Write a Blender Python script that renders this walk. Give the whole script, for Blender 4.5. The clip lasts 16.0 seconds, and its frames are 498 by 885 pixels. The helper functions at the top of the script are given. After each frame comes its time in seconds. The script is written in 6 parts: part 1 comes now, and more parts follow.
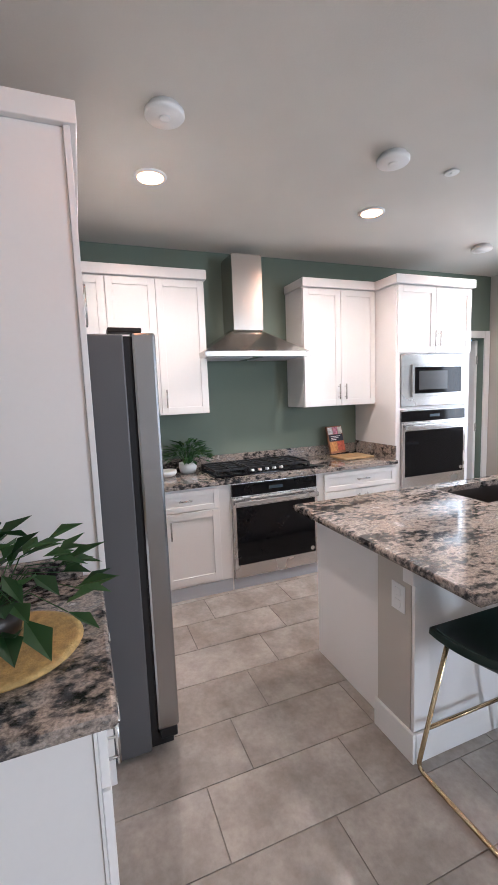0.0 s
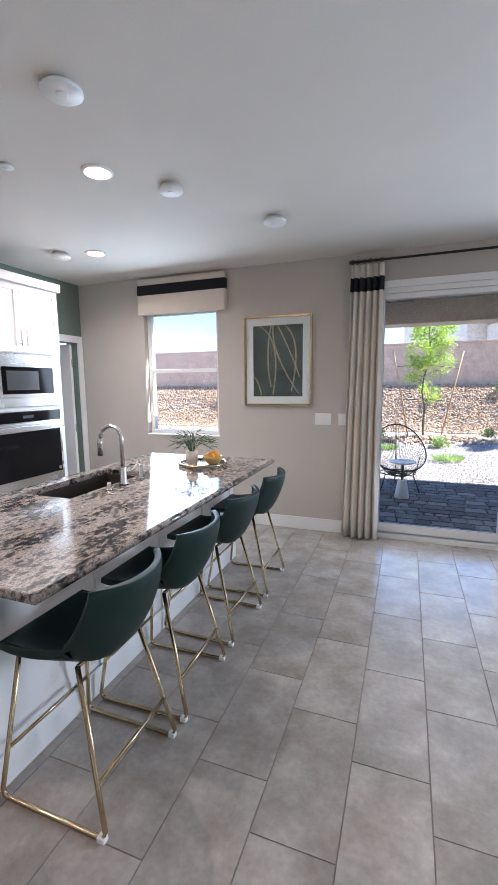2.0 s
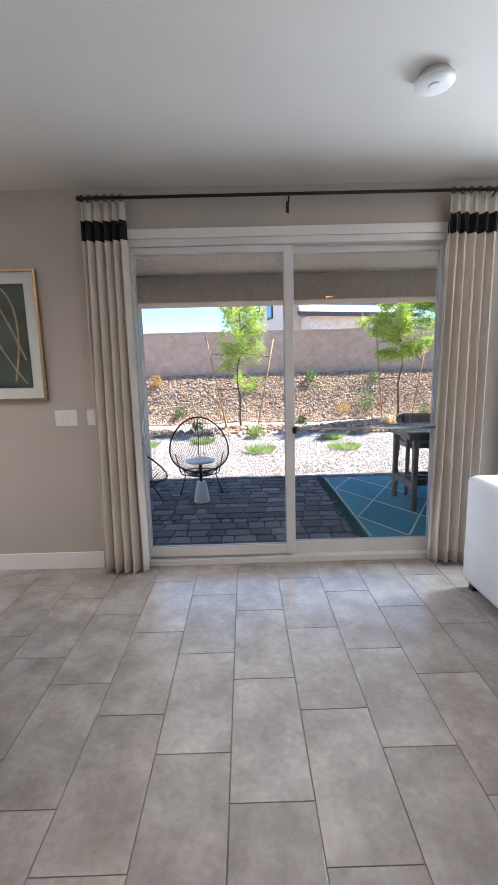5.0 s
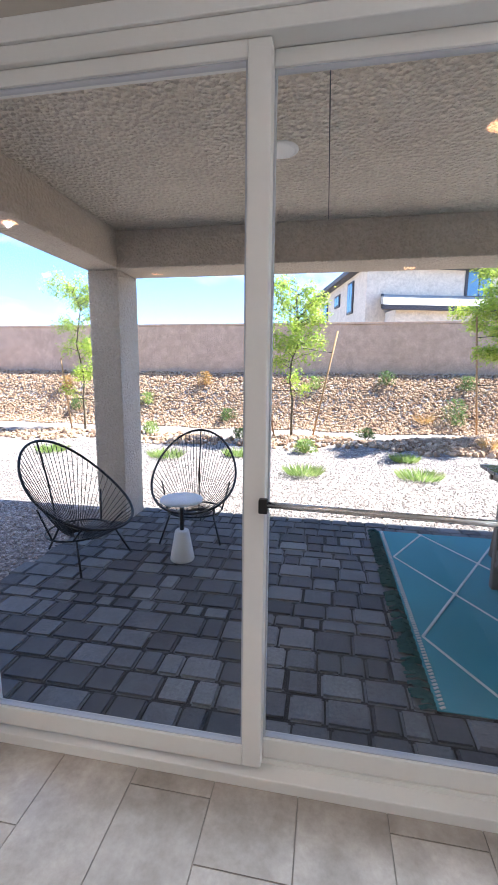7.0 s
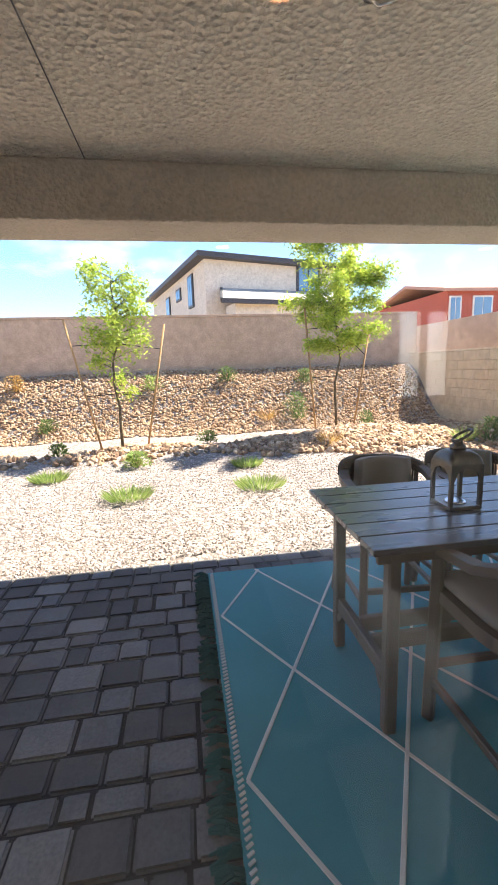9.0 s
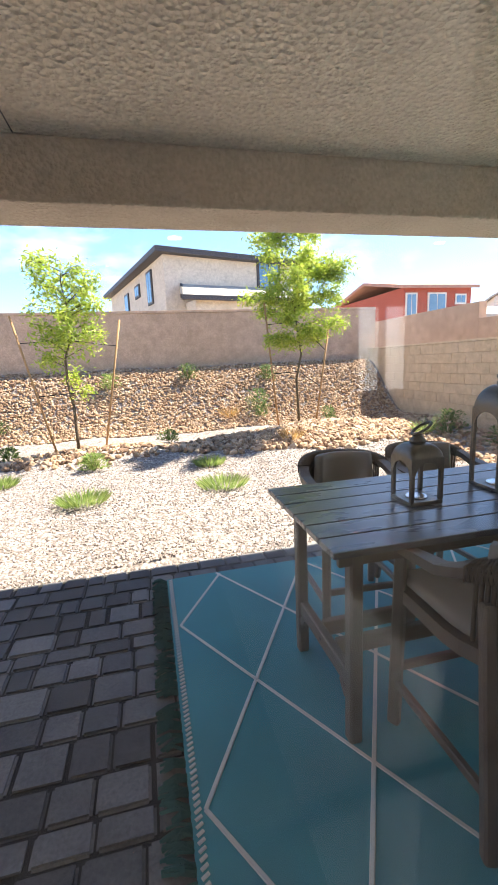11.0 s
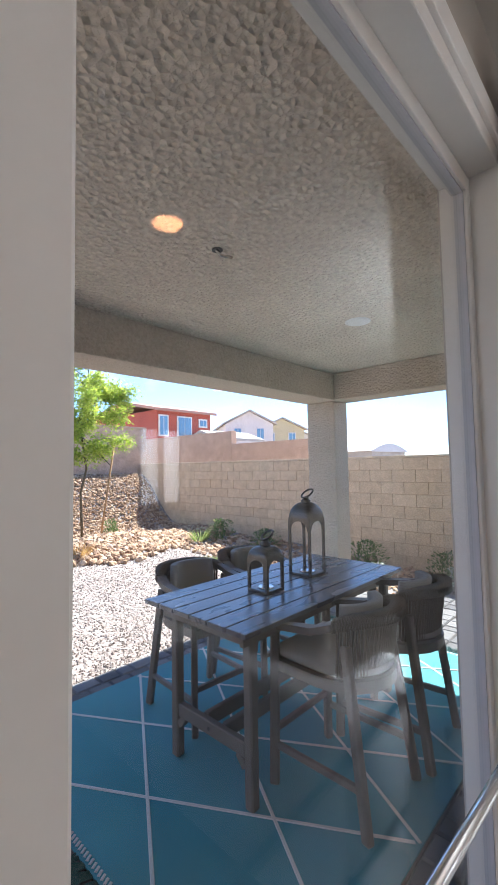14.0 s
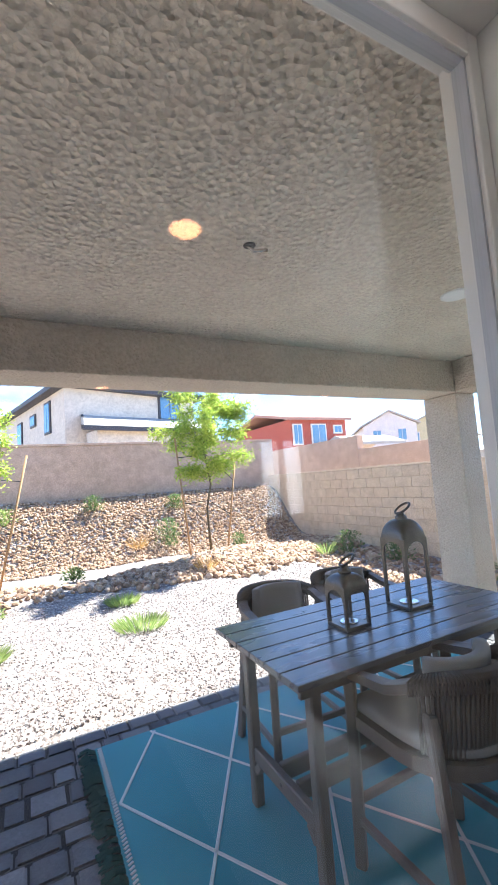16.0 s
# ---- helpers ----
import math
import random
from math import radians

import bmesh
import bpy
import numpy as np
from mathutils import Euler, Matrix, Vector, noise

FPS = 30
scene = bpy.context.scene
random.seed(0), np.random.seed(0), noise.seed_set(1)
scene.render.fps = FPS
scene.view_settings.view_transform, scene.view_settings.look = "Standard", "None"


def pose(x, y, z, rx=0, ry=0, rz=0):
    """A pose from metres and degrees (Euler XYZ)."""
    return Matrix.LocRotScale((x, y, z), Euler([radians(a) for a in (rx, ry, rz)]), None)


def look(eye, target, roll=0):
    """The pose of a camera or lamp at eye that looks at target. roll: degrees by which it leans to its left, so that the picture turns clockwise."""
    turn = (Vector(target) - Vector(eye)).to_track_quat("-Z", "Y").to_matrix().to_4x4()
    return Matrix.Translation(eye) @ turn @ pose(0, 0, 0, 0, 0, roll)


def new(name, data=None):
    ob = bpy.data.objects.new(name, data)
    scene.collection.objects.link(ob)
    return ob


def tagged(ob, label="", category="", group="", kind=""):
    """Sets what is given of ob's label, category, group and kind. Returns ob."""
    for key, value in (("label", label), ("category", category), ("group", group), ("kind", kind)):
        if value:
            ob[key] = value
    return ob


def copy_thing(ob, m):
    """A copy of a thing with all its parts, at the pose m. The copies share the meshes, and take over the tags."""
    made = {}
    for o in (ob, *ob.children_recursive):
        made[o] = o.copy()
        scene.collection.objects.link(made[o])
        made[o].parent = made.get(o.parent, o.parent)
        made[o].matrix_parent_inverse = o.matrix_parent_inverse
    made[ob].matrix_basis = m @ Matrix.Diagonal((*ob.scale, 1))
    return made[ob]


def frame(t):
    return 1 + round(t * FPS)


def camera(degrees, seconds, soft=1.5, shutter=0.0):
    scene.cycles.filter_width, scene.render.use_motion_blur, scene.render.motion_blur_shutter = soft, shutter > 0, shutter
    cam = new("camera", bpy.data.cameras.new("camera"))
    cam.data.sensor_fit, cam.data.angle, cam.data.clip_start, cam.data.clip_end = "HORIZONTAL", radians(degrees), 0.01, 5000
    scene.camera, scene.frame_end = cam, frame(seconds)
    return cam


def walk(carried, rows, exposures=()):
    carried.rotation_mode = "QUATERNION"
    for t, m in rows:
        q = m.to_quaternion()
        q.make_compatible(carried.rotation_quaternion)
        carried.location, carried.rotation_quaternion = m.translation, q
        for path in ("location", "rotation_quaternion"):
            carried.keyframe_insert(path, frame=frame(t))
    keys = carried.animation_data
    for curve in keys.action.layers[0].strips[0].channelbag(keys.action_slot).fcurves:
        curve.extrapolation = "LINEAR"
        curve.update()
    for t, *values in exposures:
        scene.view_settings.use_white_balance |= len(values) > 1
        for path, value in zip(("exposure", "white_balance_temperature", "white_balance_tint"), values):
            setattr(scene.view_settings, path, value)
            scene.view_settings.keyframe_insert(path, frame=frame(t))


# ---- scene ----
cam = camera(61.0, 16.0)
PATH = [
    (0, (-0.106, -4.547, 1.58), (-1.955, -3.823, 1.342), -2.2),
    (0.5, (-0.076, -4.503, 1.585), (-1.783, -3.486, 1.361), -1.5),
    (1, (-0.033, -4.45, 1.588), (-1.475, -3.086, 1.347), -0.9),
    (1.5, (0.014, -4.408, 1.581), (-1.08, -2.755, 1.316), -0.5),
    (2, (0.071, -4.376, 1.571), (-0.622, -2.52, 1.298), -0.6),
    (2.5, (0.156, -4.388, 1.558), (-0.151, -2.431, 1.285), -1.2),
    (3, (0.228, -4.377, 1.559), (0.228, -2.397, 1.274), -2.2),
    (3.2, (0.254, -4.362, 1.557), (0.339, -2.385, 1.265), -2.5),
    (5.5, (0.73, -2.716, 1.481), (0.667, -0.743, 1.16), -0.4),
    (6, (0.854, -2.226, 1.47), (0.642, -0.263, 1.153), 0.1),
    (6.5, (1.022, -1.741, 1.475), (0.73, 0.211, 1.157), 0.7),
    (7, (1.172, -1.309, 1.491), (0.823, 0.633, 1.166), 0.6),
    (7.5, (1.258, -0.921, 1.504), (0.942, 1.026, 1.172), 1.2),
    (8, (1.395, -0.574, 1.509), (1.128, 1.379, 1.171), 0.3),
    (8.5, (1.526, -0.339, 1.54), (1.491, 1.633, 1.21), -0.0),
    (9, (1.634, -0.259, 1.544), (1.924, 1.688, 1.192), -1.9),
    (9.2, (1.658, -0.224, 1.54), (2.005, 1.711, 1.172), -2.6),
    (11.5, (1.716, -0.14, 1.521), (2.242, 1.755, 1.158), -2.3),
    (12, (1.529, -0.14, 1.534), (2.38, 1.655, 1.305), -3.3),
    (12.5, (1.323, -0.224, 1.579), (2.318, 1.51, 1.549), -2.0),
    (13, (1.141, -0.311, 1.62), (2.298, 1.316, 1.733), -0.7),
    (13.5, (0.981, -0.28, 1.627), (2.295, 1.219, 1.788), -0.5),
    (14, (0.868, -0.262, 1.629), (2.318, 1.11, 1.744), -1.0),
    (14.5, (0.863, -0.292, 1.652), (2.392, 0.997, 1.693), -1.7),
    (15, (0.982, -0.28, 1.629), (2.447, 1.081, 1.655), -3.8),
    (15.5, (1.202, -0.328, 1.659), (2.464, 1.221, 1.739), -4.6),
    (16, (1.391, -0.333, 1.664), (2.316, 1.431, 1.842), -4.1),
]

EXPOSE = [(0.0, 2.6, 5700, 12), (1.0, 2.6, 5500, 10), (2.0, 2.6, 5400, 10), (3.0, 2.3, 5800, 10), (5.5, 2.4, 5700, 10), (6.5, 2.55, 5600, 10), (7.5, 2.45, 6300, 12), (8.5, 2.3, 7000, 12), (12.5, 2.25, 7000, 12), (13.5, 2.3, 6600, 12), (14.0, 2.2, 6000, 12), (14.5, 2.5, 5800, 10), (16.0, 2.6, 5900, 10)]
walk(cam, [(t, look(eye, target, roll)) for t, eye, target, roll in PATH], EXPOSE)
SKY, SUN = 0.10, 4.2
DAY_DOOR, DAY_WIN, DAY_BACK, LAMP = 2.5, 5, 2.5, 9.5

# ---- light ----
world = bpy.data.worlds.new("sky")
scene.world = world
world.use_nodes = True
wn = world.node_tree.nodes
sky = wn.new("ShaderNodeTexSky")
sky.sky_type = 'NISHITA'
sky.sun_disc = False
SUN_TO = Vector((1.0, 0.32, 1.5)).normalized()
sky.sun_elevation = math.asin(SUN_TO.z)
sky.sun_rotation = math.atan2(SUN_TO.x, SUN_TO.y)
sky.air_density = 0.75
sky.dust_density = 0.0
sky.ozone_density = 6.0
# a few soft clouds low over the horizon
wl = world.node_tree.links
tc = wn.new("ShaderNodeTexCoord")
mp = wn.new("ShaderNodeMapping")
mp.inputs["Scale"].default_value = (1.0, 1.0, 2.6)
wl.new(tc.outputs["Generated"], mp.inputs["Vector"])
cl = wn.new("ShaderNodeTexNoise")
cl.inputs["Scale"].default_value = 3.4
cl.inputs["Detail"].default_value = 7
cl.inputs["Roughness"].default_value = 0.58
wl.new(mp.outputs["Vector"], cl.inputs["Vector"])
cr = wn.new("ShaderNodeValToRGB")
cr.color_ramp.elements[0].position = 0.56
cr.color_ramp.elements[0].color = (0, 0, 0, 1)
cr.color_ramp.elements[1].position = 0.74
cr.color_ramp.elements[1].color = (0.8, 0.8, 0.8, 1)
wl.new(cl.outputs["Fac"], cr.inputs["Fac"])
wm = wn.new("ShaderNodeMixRGB")
wm.inputs["Color2"].default_value = (4.2, 4.3, 4.4, 1)
wl.new(cr.outputs["Color"], wm.inputs["Fac"])
wl.new(sky.outputs["Color"], wm.inputs["Color1"])
bg = wn["Background"]
wl.new(wm.outputs["Color"], bg.inputs["Color"])
bg.inputs["Strength"].default_value = SKY

sun = new("sun", bpy.data.lights.new("sun", 'SUN'))
sun.data.energy = SUN
sun.data.angle = radians(0.53)
sun.data.color = (1.0, 0.93, 0.82)
sun.matrix_world = look(SUN_TO * 40, (0, 0, 0))


def area(name, x, y, z, w, h, aim, power, color):
    l = new(name, bpy.data.lights.new(name, 'AREA'))
    l.data.shape = 'RECTANGLE'
    l.data.size, l.data.size_y, l.data.energy, l.data.color = w, h, power, color
    l.matrix_world = look((x, y, z), aim)
    return l


def spot(x, y, z, power, color=(1.0, 0.87, 0.74), wide=165):
    l = new("downlight_lamp", bpy.data.lights.new("downlight_lamp", 'SPOT'))
    l.data.energy, l.data.color, l.data.spot_size, l.data.spot_blend, l.data.shadow_soft_size = power, color, radians(wide), 0.8, 0.03
    l.matrix_world = look((x, y, z), (x, y + 0.001, 0))
    return l


# daylight standing in the openings
area("door_daylight", 0.95, -0.16, 1.25, 2.2, 2.2, (0.95, -4, 0.9), DAY_DOOR, (0.86, 0.94, 1.0))
area("window_daylight", -2.39, -0.10, 1.7, 0.9, 1.35, (-2.39, -4, 1.0), DAY_WIN, (0.9, 0.96, 1.0))
area("window_daylight", 3.6, -0.16, 1.7, 1.2, 1.35, (3.2, -4, 1.0), DAY_WIN * 7, (0.9, 0.96, 1.0))
# two tall narrow windows of the living room, behind the walker
for wx in (6.01, 6.59):
    area("window_daylight", wx, -7.40, 1.67, 0.40, 1.6, (wx, -2, 1.6), DAY_BACK, (0.97, 0.98, 1.0))


# ---- materials ----
def nodes(name):
    m = bpy.data.materials.new(name)
    m.use_nodes = True
    t = m.node_tree
    return m, t.nodes, t.links, t.nodes["Principled BSDF"]


def coords(n, l, scale=(1, 1, 1), world_space=True):
    v = n.new("ShaderNodeMapping")
    v.inputs["Scale"].default_value = scale
    if world_space:
        g = n.new("ShaderNodeNewGeometry")
        l.new(g.outputs["Position"], v.inputs["Vector"])
    else:
        g = n.new("ShaderNodeTexCoord")
        l.new(g.outputs["Object"], v.inputs["Vector"])
    return v.outputs["Vector"]


def noise_tex(n, l, vec, scale, detail=4, rough=0.55):
    x = n.new("ShaderNodeTexNoise")
    x.inputs["Scale"].default_value, x.inputs["Detail"].default_value, x.inputs["Roughness"].default_value = scale, detail, rough
    l.new(vec, x.inputs["Vector"])
    return x.outputs["Fac"]


def ramp(n, l, fac, stops):
    r = n.new("ShaderNodeValToRGB")
    e = r.color_ramp.elements
    while len(e) < len(stops):
        e.new(0.5)
    for k, (p, c) in zip(e, stops):
        k.position, k.color = p, (*c, 1)
    l.new(fac, r.inputs["Fac"])
    return r.outputs["Color"]


def mix(n, l, a, b, fac, kind='MIX'):
    x = n.new("ShaderNodeMixRGB")
    x.blend_type = kind
    for s, v in ((x.inputs["Color1"], a), (x.inputs["Color2"], b), (x.inputs["Fac"], fac)):
        if isinstance(v, (tuple, float, int)):
            s.default_value = (*v, 1) if isinstance(v, tuple) else v
        else:
            l.new(v, s)
    return x.outputs["Color"]


def bump(n, l, b, height, strength, dist):
    k = n.new("ShaderNodeBump")
    k.inputs["Strength"].default_value, k.inputs["Distance"].default_value = strength, dist
    l.new(height, k.inputs["Height"])
    l.new(k.outputs["Normal"], b.inputs["Normal"])


def surface(name, color, rough=0.5, metal=0.0, vary=0.12, big=1.5, small=60, relief=0.15, dist=0.002, scale=(1, 1, 1), each=0.0, spec=0.5):
    """A paint, metal, cloth or wood with wear at two scales."""
    m, n, l, b = nodes(name)
    v = coords(n, l, scale)
    f1, f2 = noise_tex(n, l, v, big, 3), noise_tex(n, l, v, small, 3)
    dark = tuple(c * (1 - vary) for c in color)
    light = tuple(min(1, c * (1 + vary)) for c in color)
    c1 = ramp(n, l, f1, [(0.3, dark), (0.7, light)])
    c2 = ramp(n, l, f2, [(0.3, (1 - vary * 0.6,) * 3), (0.7, (1,) * 3)])
    col = mix(n, l, c1, c2, 1.0, 'MULTIPLY')
    if each:
        o = n.new("ShaderNodeObjectInfo")
        col = mix(n, l, col, ramp(n, l, o.outputs["Random"], [(0, (1 - each,) * 3), (1, (1,) * 3)]), 1.0, 'MULTIPLY')
    l.new(col, b.inputs["Base Color"])
    rr = n.new("ShaderNodeMapRange")
    rr.inputs["To Min"].default_value, rr.inputs["To Max"].default_value = max(0.03, rough - 0.07), min(1, rough + 0.07)
    l.new(f1, rr.inputs["Value"])
    l.new(rr.outputs["Result"], b.inputs["Roughness"])
    b.inputs["Metallic"].default_value = metal
    b.inputs["Specular IOR Level"].default_value = spec
    if relief:
        bump(n, l, b, f2, relief, dist)
    return m


def glow(name, color, strength):
    m, n, l, b = nodes(name)
    b.inputs["Base Color"].default_value = (*color, 1)
    b.inputs["Emission Color"].default_value = (*color, 1)
    b.inputs["Emission Strength"].default_value = strength
    return m


def islands(name, stops, rough=0.9, relief=0.4, small=40, each_object=False):
    """Loose pieces, each of its own shade."""
    m, n, l, b = nodes(name)
    if each_object:
        r = n.new("ShaderNodeObjectInfo").outputs["Random"]
    else:
        r = n.new("ShaderNodeNewGeometry").outputs["Random Per Island"]
    c = ramp(n, l, r, stops)
    v = coords(n, l)
    f = noise_tex(n, l, v, small, 4)
    f0 = noise_tex(n, l, v, 6, 3)
    c = mix(n, l, c, ramp(n, l, f, [(0.3, (0.72,) * 3), (0.7, (1.1,) * 3)]), 1.0, 'MULTIPLY')
    c = mix(n, l, c, ramp(n, l, f0, [(0.3, (0.82,) * 3), (0.7, (1.05,) * 3)]), 1.0, 'MULTIPLY')
    l.new(c, b.inputs["Base Color"])
    b.inputs["Roughness"].default_value = rough
    bump(n, l, b, f, relief, 0.004)
    return m


def granite_mat():
    m, n, l, b = nodes("granite")
    v = coords(n, l, (1.0, 0.45, 1.0))
    big = noise_tex(n, l, v, 5.5, 6, 0.62)
    v2 = coords(n, l, (1.0, 0.6, 1.0))
    speck = noise_tex(n, l, v2, 34, 5, 0.65)
    fine = noise_tex(n, l, coords(n, l), 120, 2)
    s = n.new("ShaderNodeMath")
    s.operation = 'ADD'
    l.new(speck, s.inputs[0])
    k = n.new("ShaderNodeMath")
    k.operation = 'MULTIPLY_ADD'
    l.new(big, k.inputs[0])
    k.inputs[1].default_value, k.inputs[2].default_value = 0.9, -0.45
    l.new(k.outputs[0], s.inputs[1])
    c = ramp(n, l, s.outputs[0], [(0.36, (0.018, 0.018, 0.02)), (0.43, (0.10, 0.09, 0.085)), (0.50, (0.28, 0.235, 0.20)), (0.58, (0.43, 0.36, 0.31)), (0.66, (0.20, 0.18, 0.165)), (0.76, (0.56, 0.52, 0.48))])
    c = mix(n, l, c, ramp(n, l, fine, [(0.4, (0.6,) * 3), (0.6, (1.12,) * 3)]), 0.7, 'MULTIPLY')
    l.new(c, b.inputs["Base Color"])
    b.inputs["Roughness"].default_value = 0.09
    b.inputs["Specular IOR Level"].default_value = 0.6
    return m


def tile_mat():
    m, n, l, b = nodes("floor_tile")
    o = n.new("ShaderNodeObjectInfo")
    g = n.new("ShaderNodeNewGeometry")
    off = n.new("ShaderNodeVectorMath")
    off.operation = 'SCALE'
    off.inputs["Scale"].default_value = 40
    cx = n.new("ShaderNodeCombineXYZ")
    l.new(o.outputs["Random"], cx.inputs["X"])
    l.new(o.outputs["Random"], cx.inputs["Z"])
    l.new(cx.outputs["Vector"], off.inputs[0])
    add = n.new("ShaderNodeVectorMath")
    l.new(g.outputs["Position"], add.inputs[0])
    l.new(off.outputs["Vector"], add.inputs[1])
    f1 = noise_tex(n, l, add.outputs["Vector"], 4.5, 4, 0.6)
    f2 = noise_tex(n, l, add.outputs["Vector"], 38, 5, 0.65)
    c = ramp(n, l, f1, [(0.32, (0.305, 0.268, 0.236)), (0.47, (0.375, 0.333, 0.295)), (0.66, (0.48, 0.432, 0.388))])
    c = mix(n, l, c, ramp(n, l, f2, [(0.3, (0.86,) * 3), (0.7, (1.06,) * 3)]), 1.0, 'MULTIPLY')
    c = mix(n, l, c, ramp(n, l, o.outputs["Random"], [(0, (0.9,) * 3), (1, (1.04,) * 3)]), 1.0, 'MULTIPLY')
    l.new(c, b.inputs["Base Color"])
    rr = n.new("ShaderNodeMapRange")
    rr.inputs["To Min"].default_value, rr.inputs["To Max"].default_value = 0.12, 0.26
    l.new(f1, rr.inputs["Value"])
    l.new(rr.outputs["Result"], b.inputs["Roughness"])
    bump(n, l, b, f2, 0.08, 0.002)
    return m


def stucco_mat(name, color, size=22, strength=0.9, depth=0.055):
    m, n, l, b = nodes(name)
    v = coords(n, l)
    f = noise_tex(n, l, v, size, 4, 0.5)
    f0 = noise_tex(n, l, v, 2.0, 4)
    vo = n.new("ShaderNodeTexVoronoi")
    vo.inputs["Scale"].default_value = size * 0.9
    l.new(v, vo.inputs["Vector"])
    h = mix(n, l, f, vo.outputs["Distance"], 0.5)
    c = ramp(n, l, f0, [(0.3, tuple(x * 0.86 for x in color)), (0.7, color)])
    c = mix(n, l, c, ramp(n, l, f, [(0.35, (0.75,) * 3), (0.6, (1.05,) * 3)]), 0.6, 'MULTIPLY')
    l.new(c, b.inputs["Base Color"])
    b.inputs["Roughness"].default_value = 0.95
    bump(n, l, b, h, strength, depth)
    return m


def gravel_mat():
    m, n, l, b = nodes("gravel")
    v = coords(n, l)
    vo = n.new("ShaderNodeTexVoronoi")
    vo.inputs["Scale"].default_value = 26
    l.new(v, vo.inputs["Vector"])
    r = n.new("ShaderNodeSeparateColor")
    l.new(vo.outputs["Color"], r.inputs["Color"])
    c = ramp(n, l, r.outputs["Red"], [(0, (0.24, 0.20, 0.185)), (0.35, (0.37, 0.315, 0.29)), (0.7, (0.46, 0.40, 0.37)), (1, (0.56, 0.52, 0.49))])
    # shade between the stones, painted as darker cell edges
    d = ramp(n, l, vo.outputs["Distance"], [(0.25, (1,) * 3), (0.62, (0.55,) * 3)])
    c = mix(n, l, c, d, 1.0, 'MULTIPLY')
    c = mix(n, l, c, ramp(n, l, noise_tex(n, l, v, 0.7, 4), [(0.3, (0.85, 0.84, 0.84)), (0.7, (1.05, 1.03, 1.0))]), 1.0, 'MULTIPLY')
    l.new(c, b.inputs["Base Color"])
    b.inputs["Roughness"].default_value = 0.95
    inv = n.new("ShaderNodeMath")
    inv.operation = 'SUBTRACT'
    inv.inputs[0].default_value = 1.0
    l.new(vo.outputs["Distance"], inv.inputs[1])
    bump(n, l, b, inv.outputs[0], 1.0, 0.02)
    return m


def glass_mat():
    m, n, l, b = nodes("glass")
    n.remove(b)
    out = n["Material Output"]
    tr = n.new("ShaderNodeBsdfTransparent")
    tr.inputs["Color"].default_value = (0.95, 0.965, 0.96, 1)
    gl = n.new("ShaderNodeBsdfGlossy")
    gl.inputs["Roughness"].default_value = 0.0
    lw = n.new("ShaderNodeLayerWeight")
    pw = n.new("ShaderNodeMath")
    pw.operation = 'POWER'
    l.new(lw.outputs["Facing"], pw.inputs[0])
    lw.inputs["Blend"].default_value = 0.5
    pw.inputs[1].default_value = 5.0
    fr = n.new("ShaderNodeMath")
    fr.operation = 'MULTIPLY_ADD'
    l.new(pw.outputs[0], fr.inputs[0])
    fr.inputs[1].default_value, fr.inputs[2].default_value = 0.6, 0.022
    mx = n.new("ShaderNodeMixShader")
    l.new(fr.outputs[0], mx.inputs["Fac"])
    l.new(tr.outputs["BSDF"], mx.inputs[1])
    l.new(gl.outputs["BSDF"], mx.inputs[2])
    l.new(mx.outputs["Shader"], out.inputs["Surface"])
    return m


def leaf_mat(name, a, b2, c3):
    m, n, l, b = nodes(name)
    r = n.new("ShaderNodeNewGeometry").outputs["Random Per Island"]
    l.new(ramp(n, l, r, [(0, a), (0.5, b2), (1, c3)]), b.inputs["Base Color"])
    b.inputs["Roughness"].default_value = 0.55
    b.inputs["Transmission Weight"].default_value = 0.0
    b.inputs["Subsurface Weight"].default_value = 0.0
    tl = n.new("ShaderNodeBsdfTranslucent")
    l.new(ramp(n, l, r, [(0, tuple(x * 1.6 for x in a)), (1, tuple(x * 1.6 for x in c3))]), tl.inputs["Color"])
    mx = n.new("ShaderNodeMixShader")
    mx.inputs["Fac"].default_value = 0.4
    l.new(b.outputs["BSDF"], mx.inputs[1])
    l.new(tl.outputs["BSDF"], mx.inputs[2])
    l.new(mx.outputs["Shader"], n["Material Output"].inputs["Surface"])
    return m


def metal_mat(name, color, rough, streak=(1, 1, 1)):
    return surface(name, color, rough, 1.0, 0.025, 3, 90, 0.0, 0.001, streak)


WALL = surface("greige_paint", (0.50, 0.46, 0.41), 0.75, vary=0.03, small=160, relief=0.25)
GREEN = surface("sage_paint", (0.17, 0.215, 0.175), 0.7, vary=0.04, small=160, relief=0.25)
CEIL = surface("ceiling_paint", (0.66, 0.63, 0.58), 0.85, vary=0.03, small=120, relief=0.3)
TRIM = surface("white_trim", (0.80, 0.79, 0.77), 0.4, vary=0.03, relief=0.04)
CAB = surface("white_lacquer", (0.82, 0.80, 0.78), 0.32, vary=0.02, relief=0.03)
CABGREY = surface("toe_grey", (0.50, 0.52, 0.56), 0.5, vary=0.05)
STEEL = metal_mat("brushed_steel", (0.62, 0.60, 0.58), 0.26, (1, 1, 1))
STEELH = metal_mat("hood_steel", (0.60, 0.57, 0.53), 0.22, (1, 30, 1))
FRDOOR = metal_mat("fridge_steel", (0.40, 0.40, 0.41), 0.24)
FRIDGE = surface("dark_grey_steel", (0.115, 0.115, 0.12), 0.42, 0.3, vary=0.06, small=200)
BLACKGL = surface("black_glass", (0.006, 0.006, 0.007), 0.06, vary=0.1, relief=0.0, spec=0.22)
IRON = surface("cast_iron", (0.015, 0.015, 0.016), 0.55, vary=0.2)
GRANITE = granite_mat()
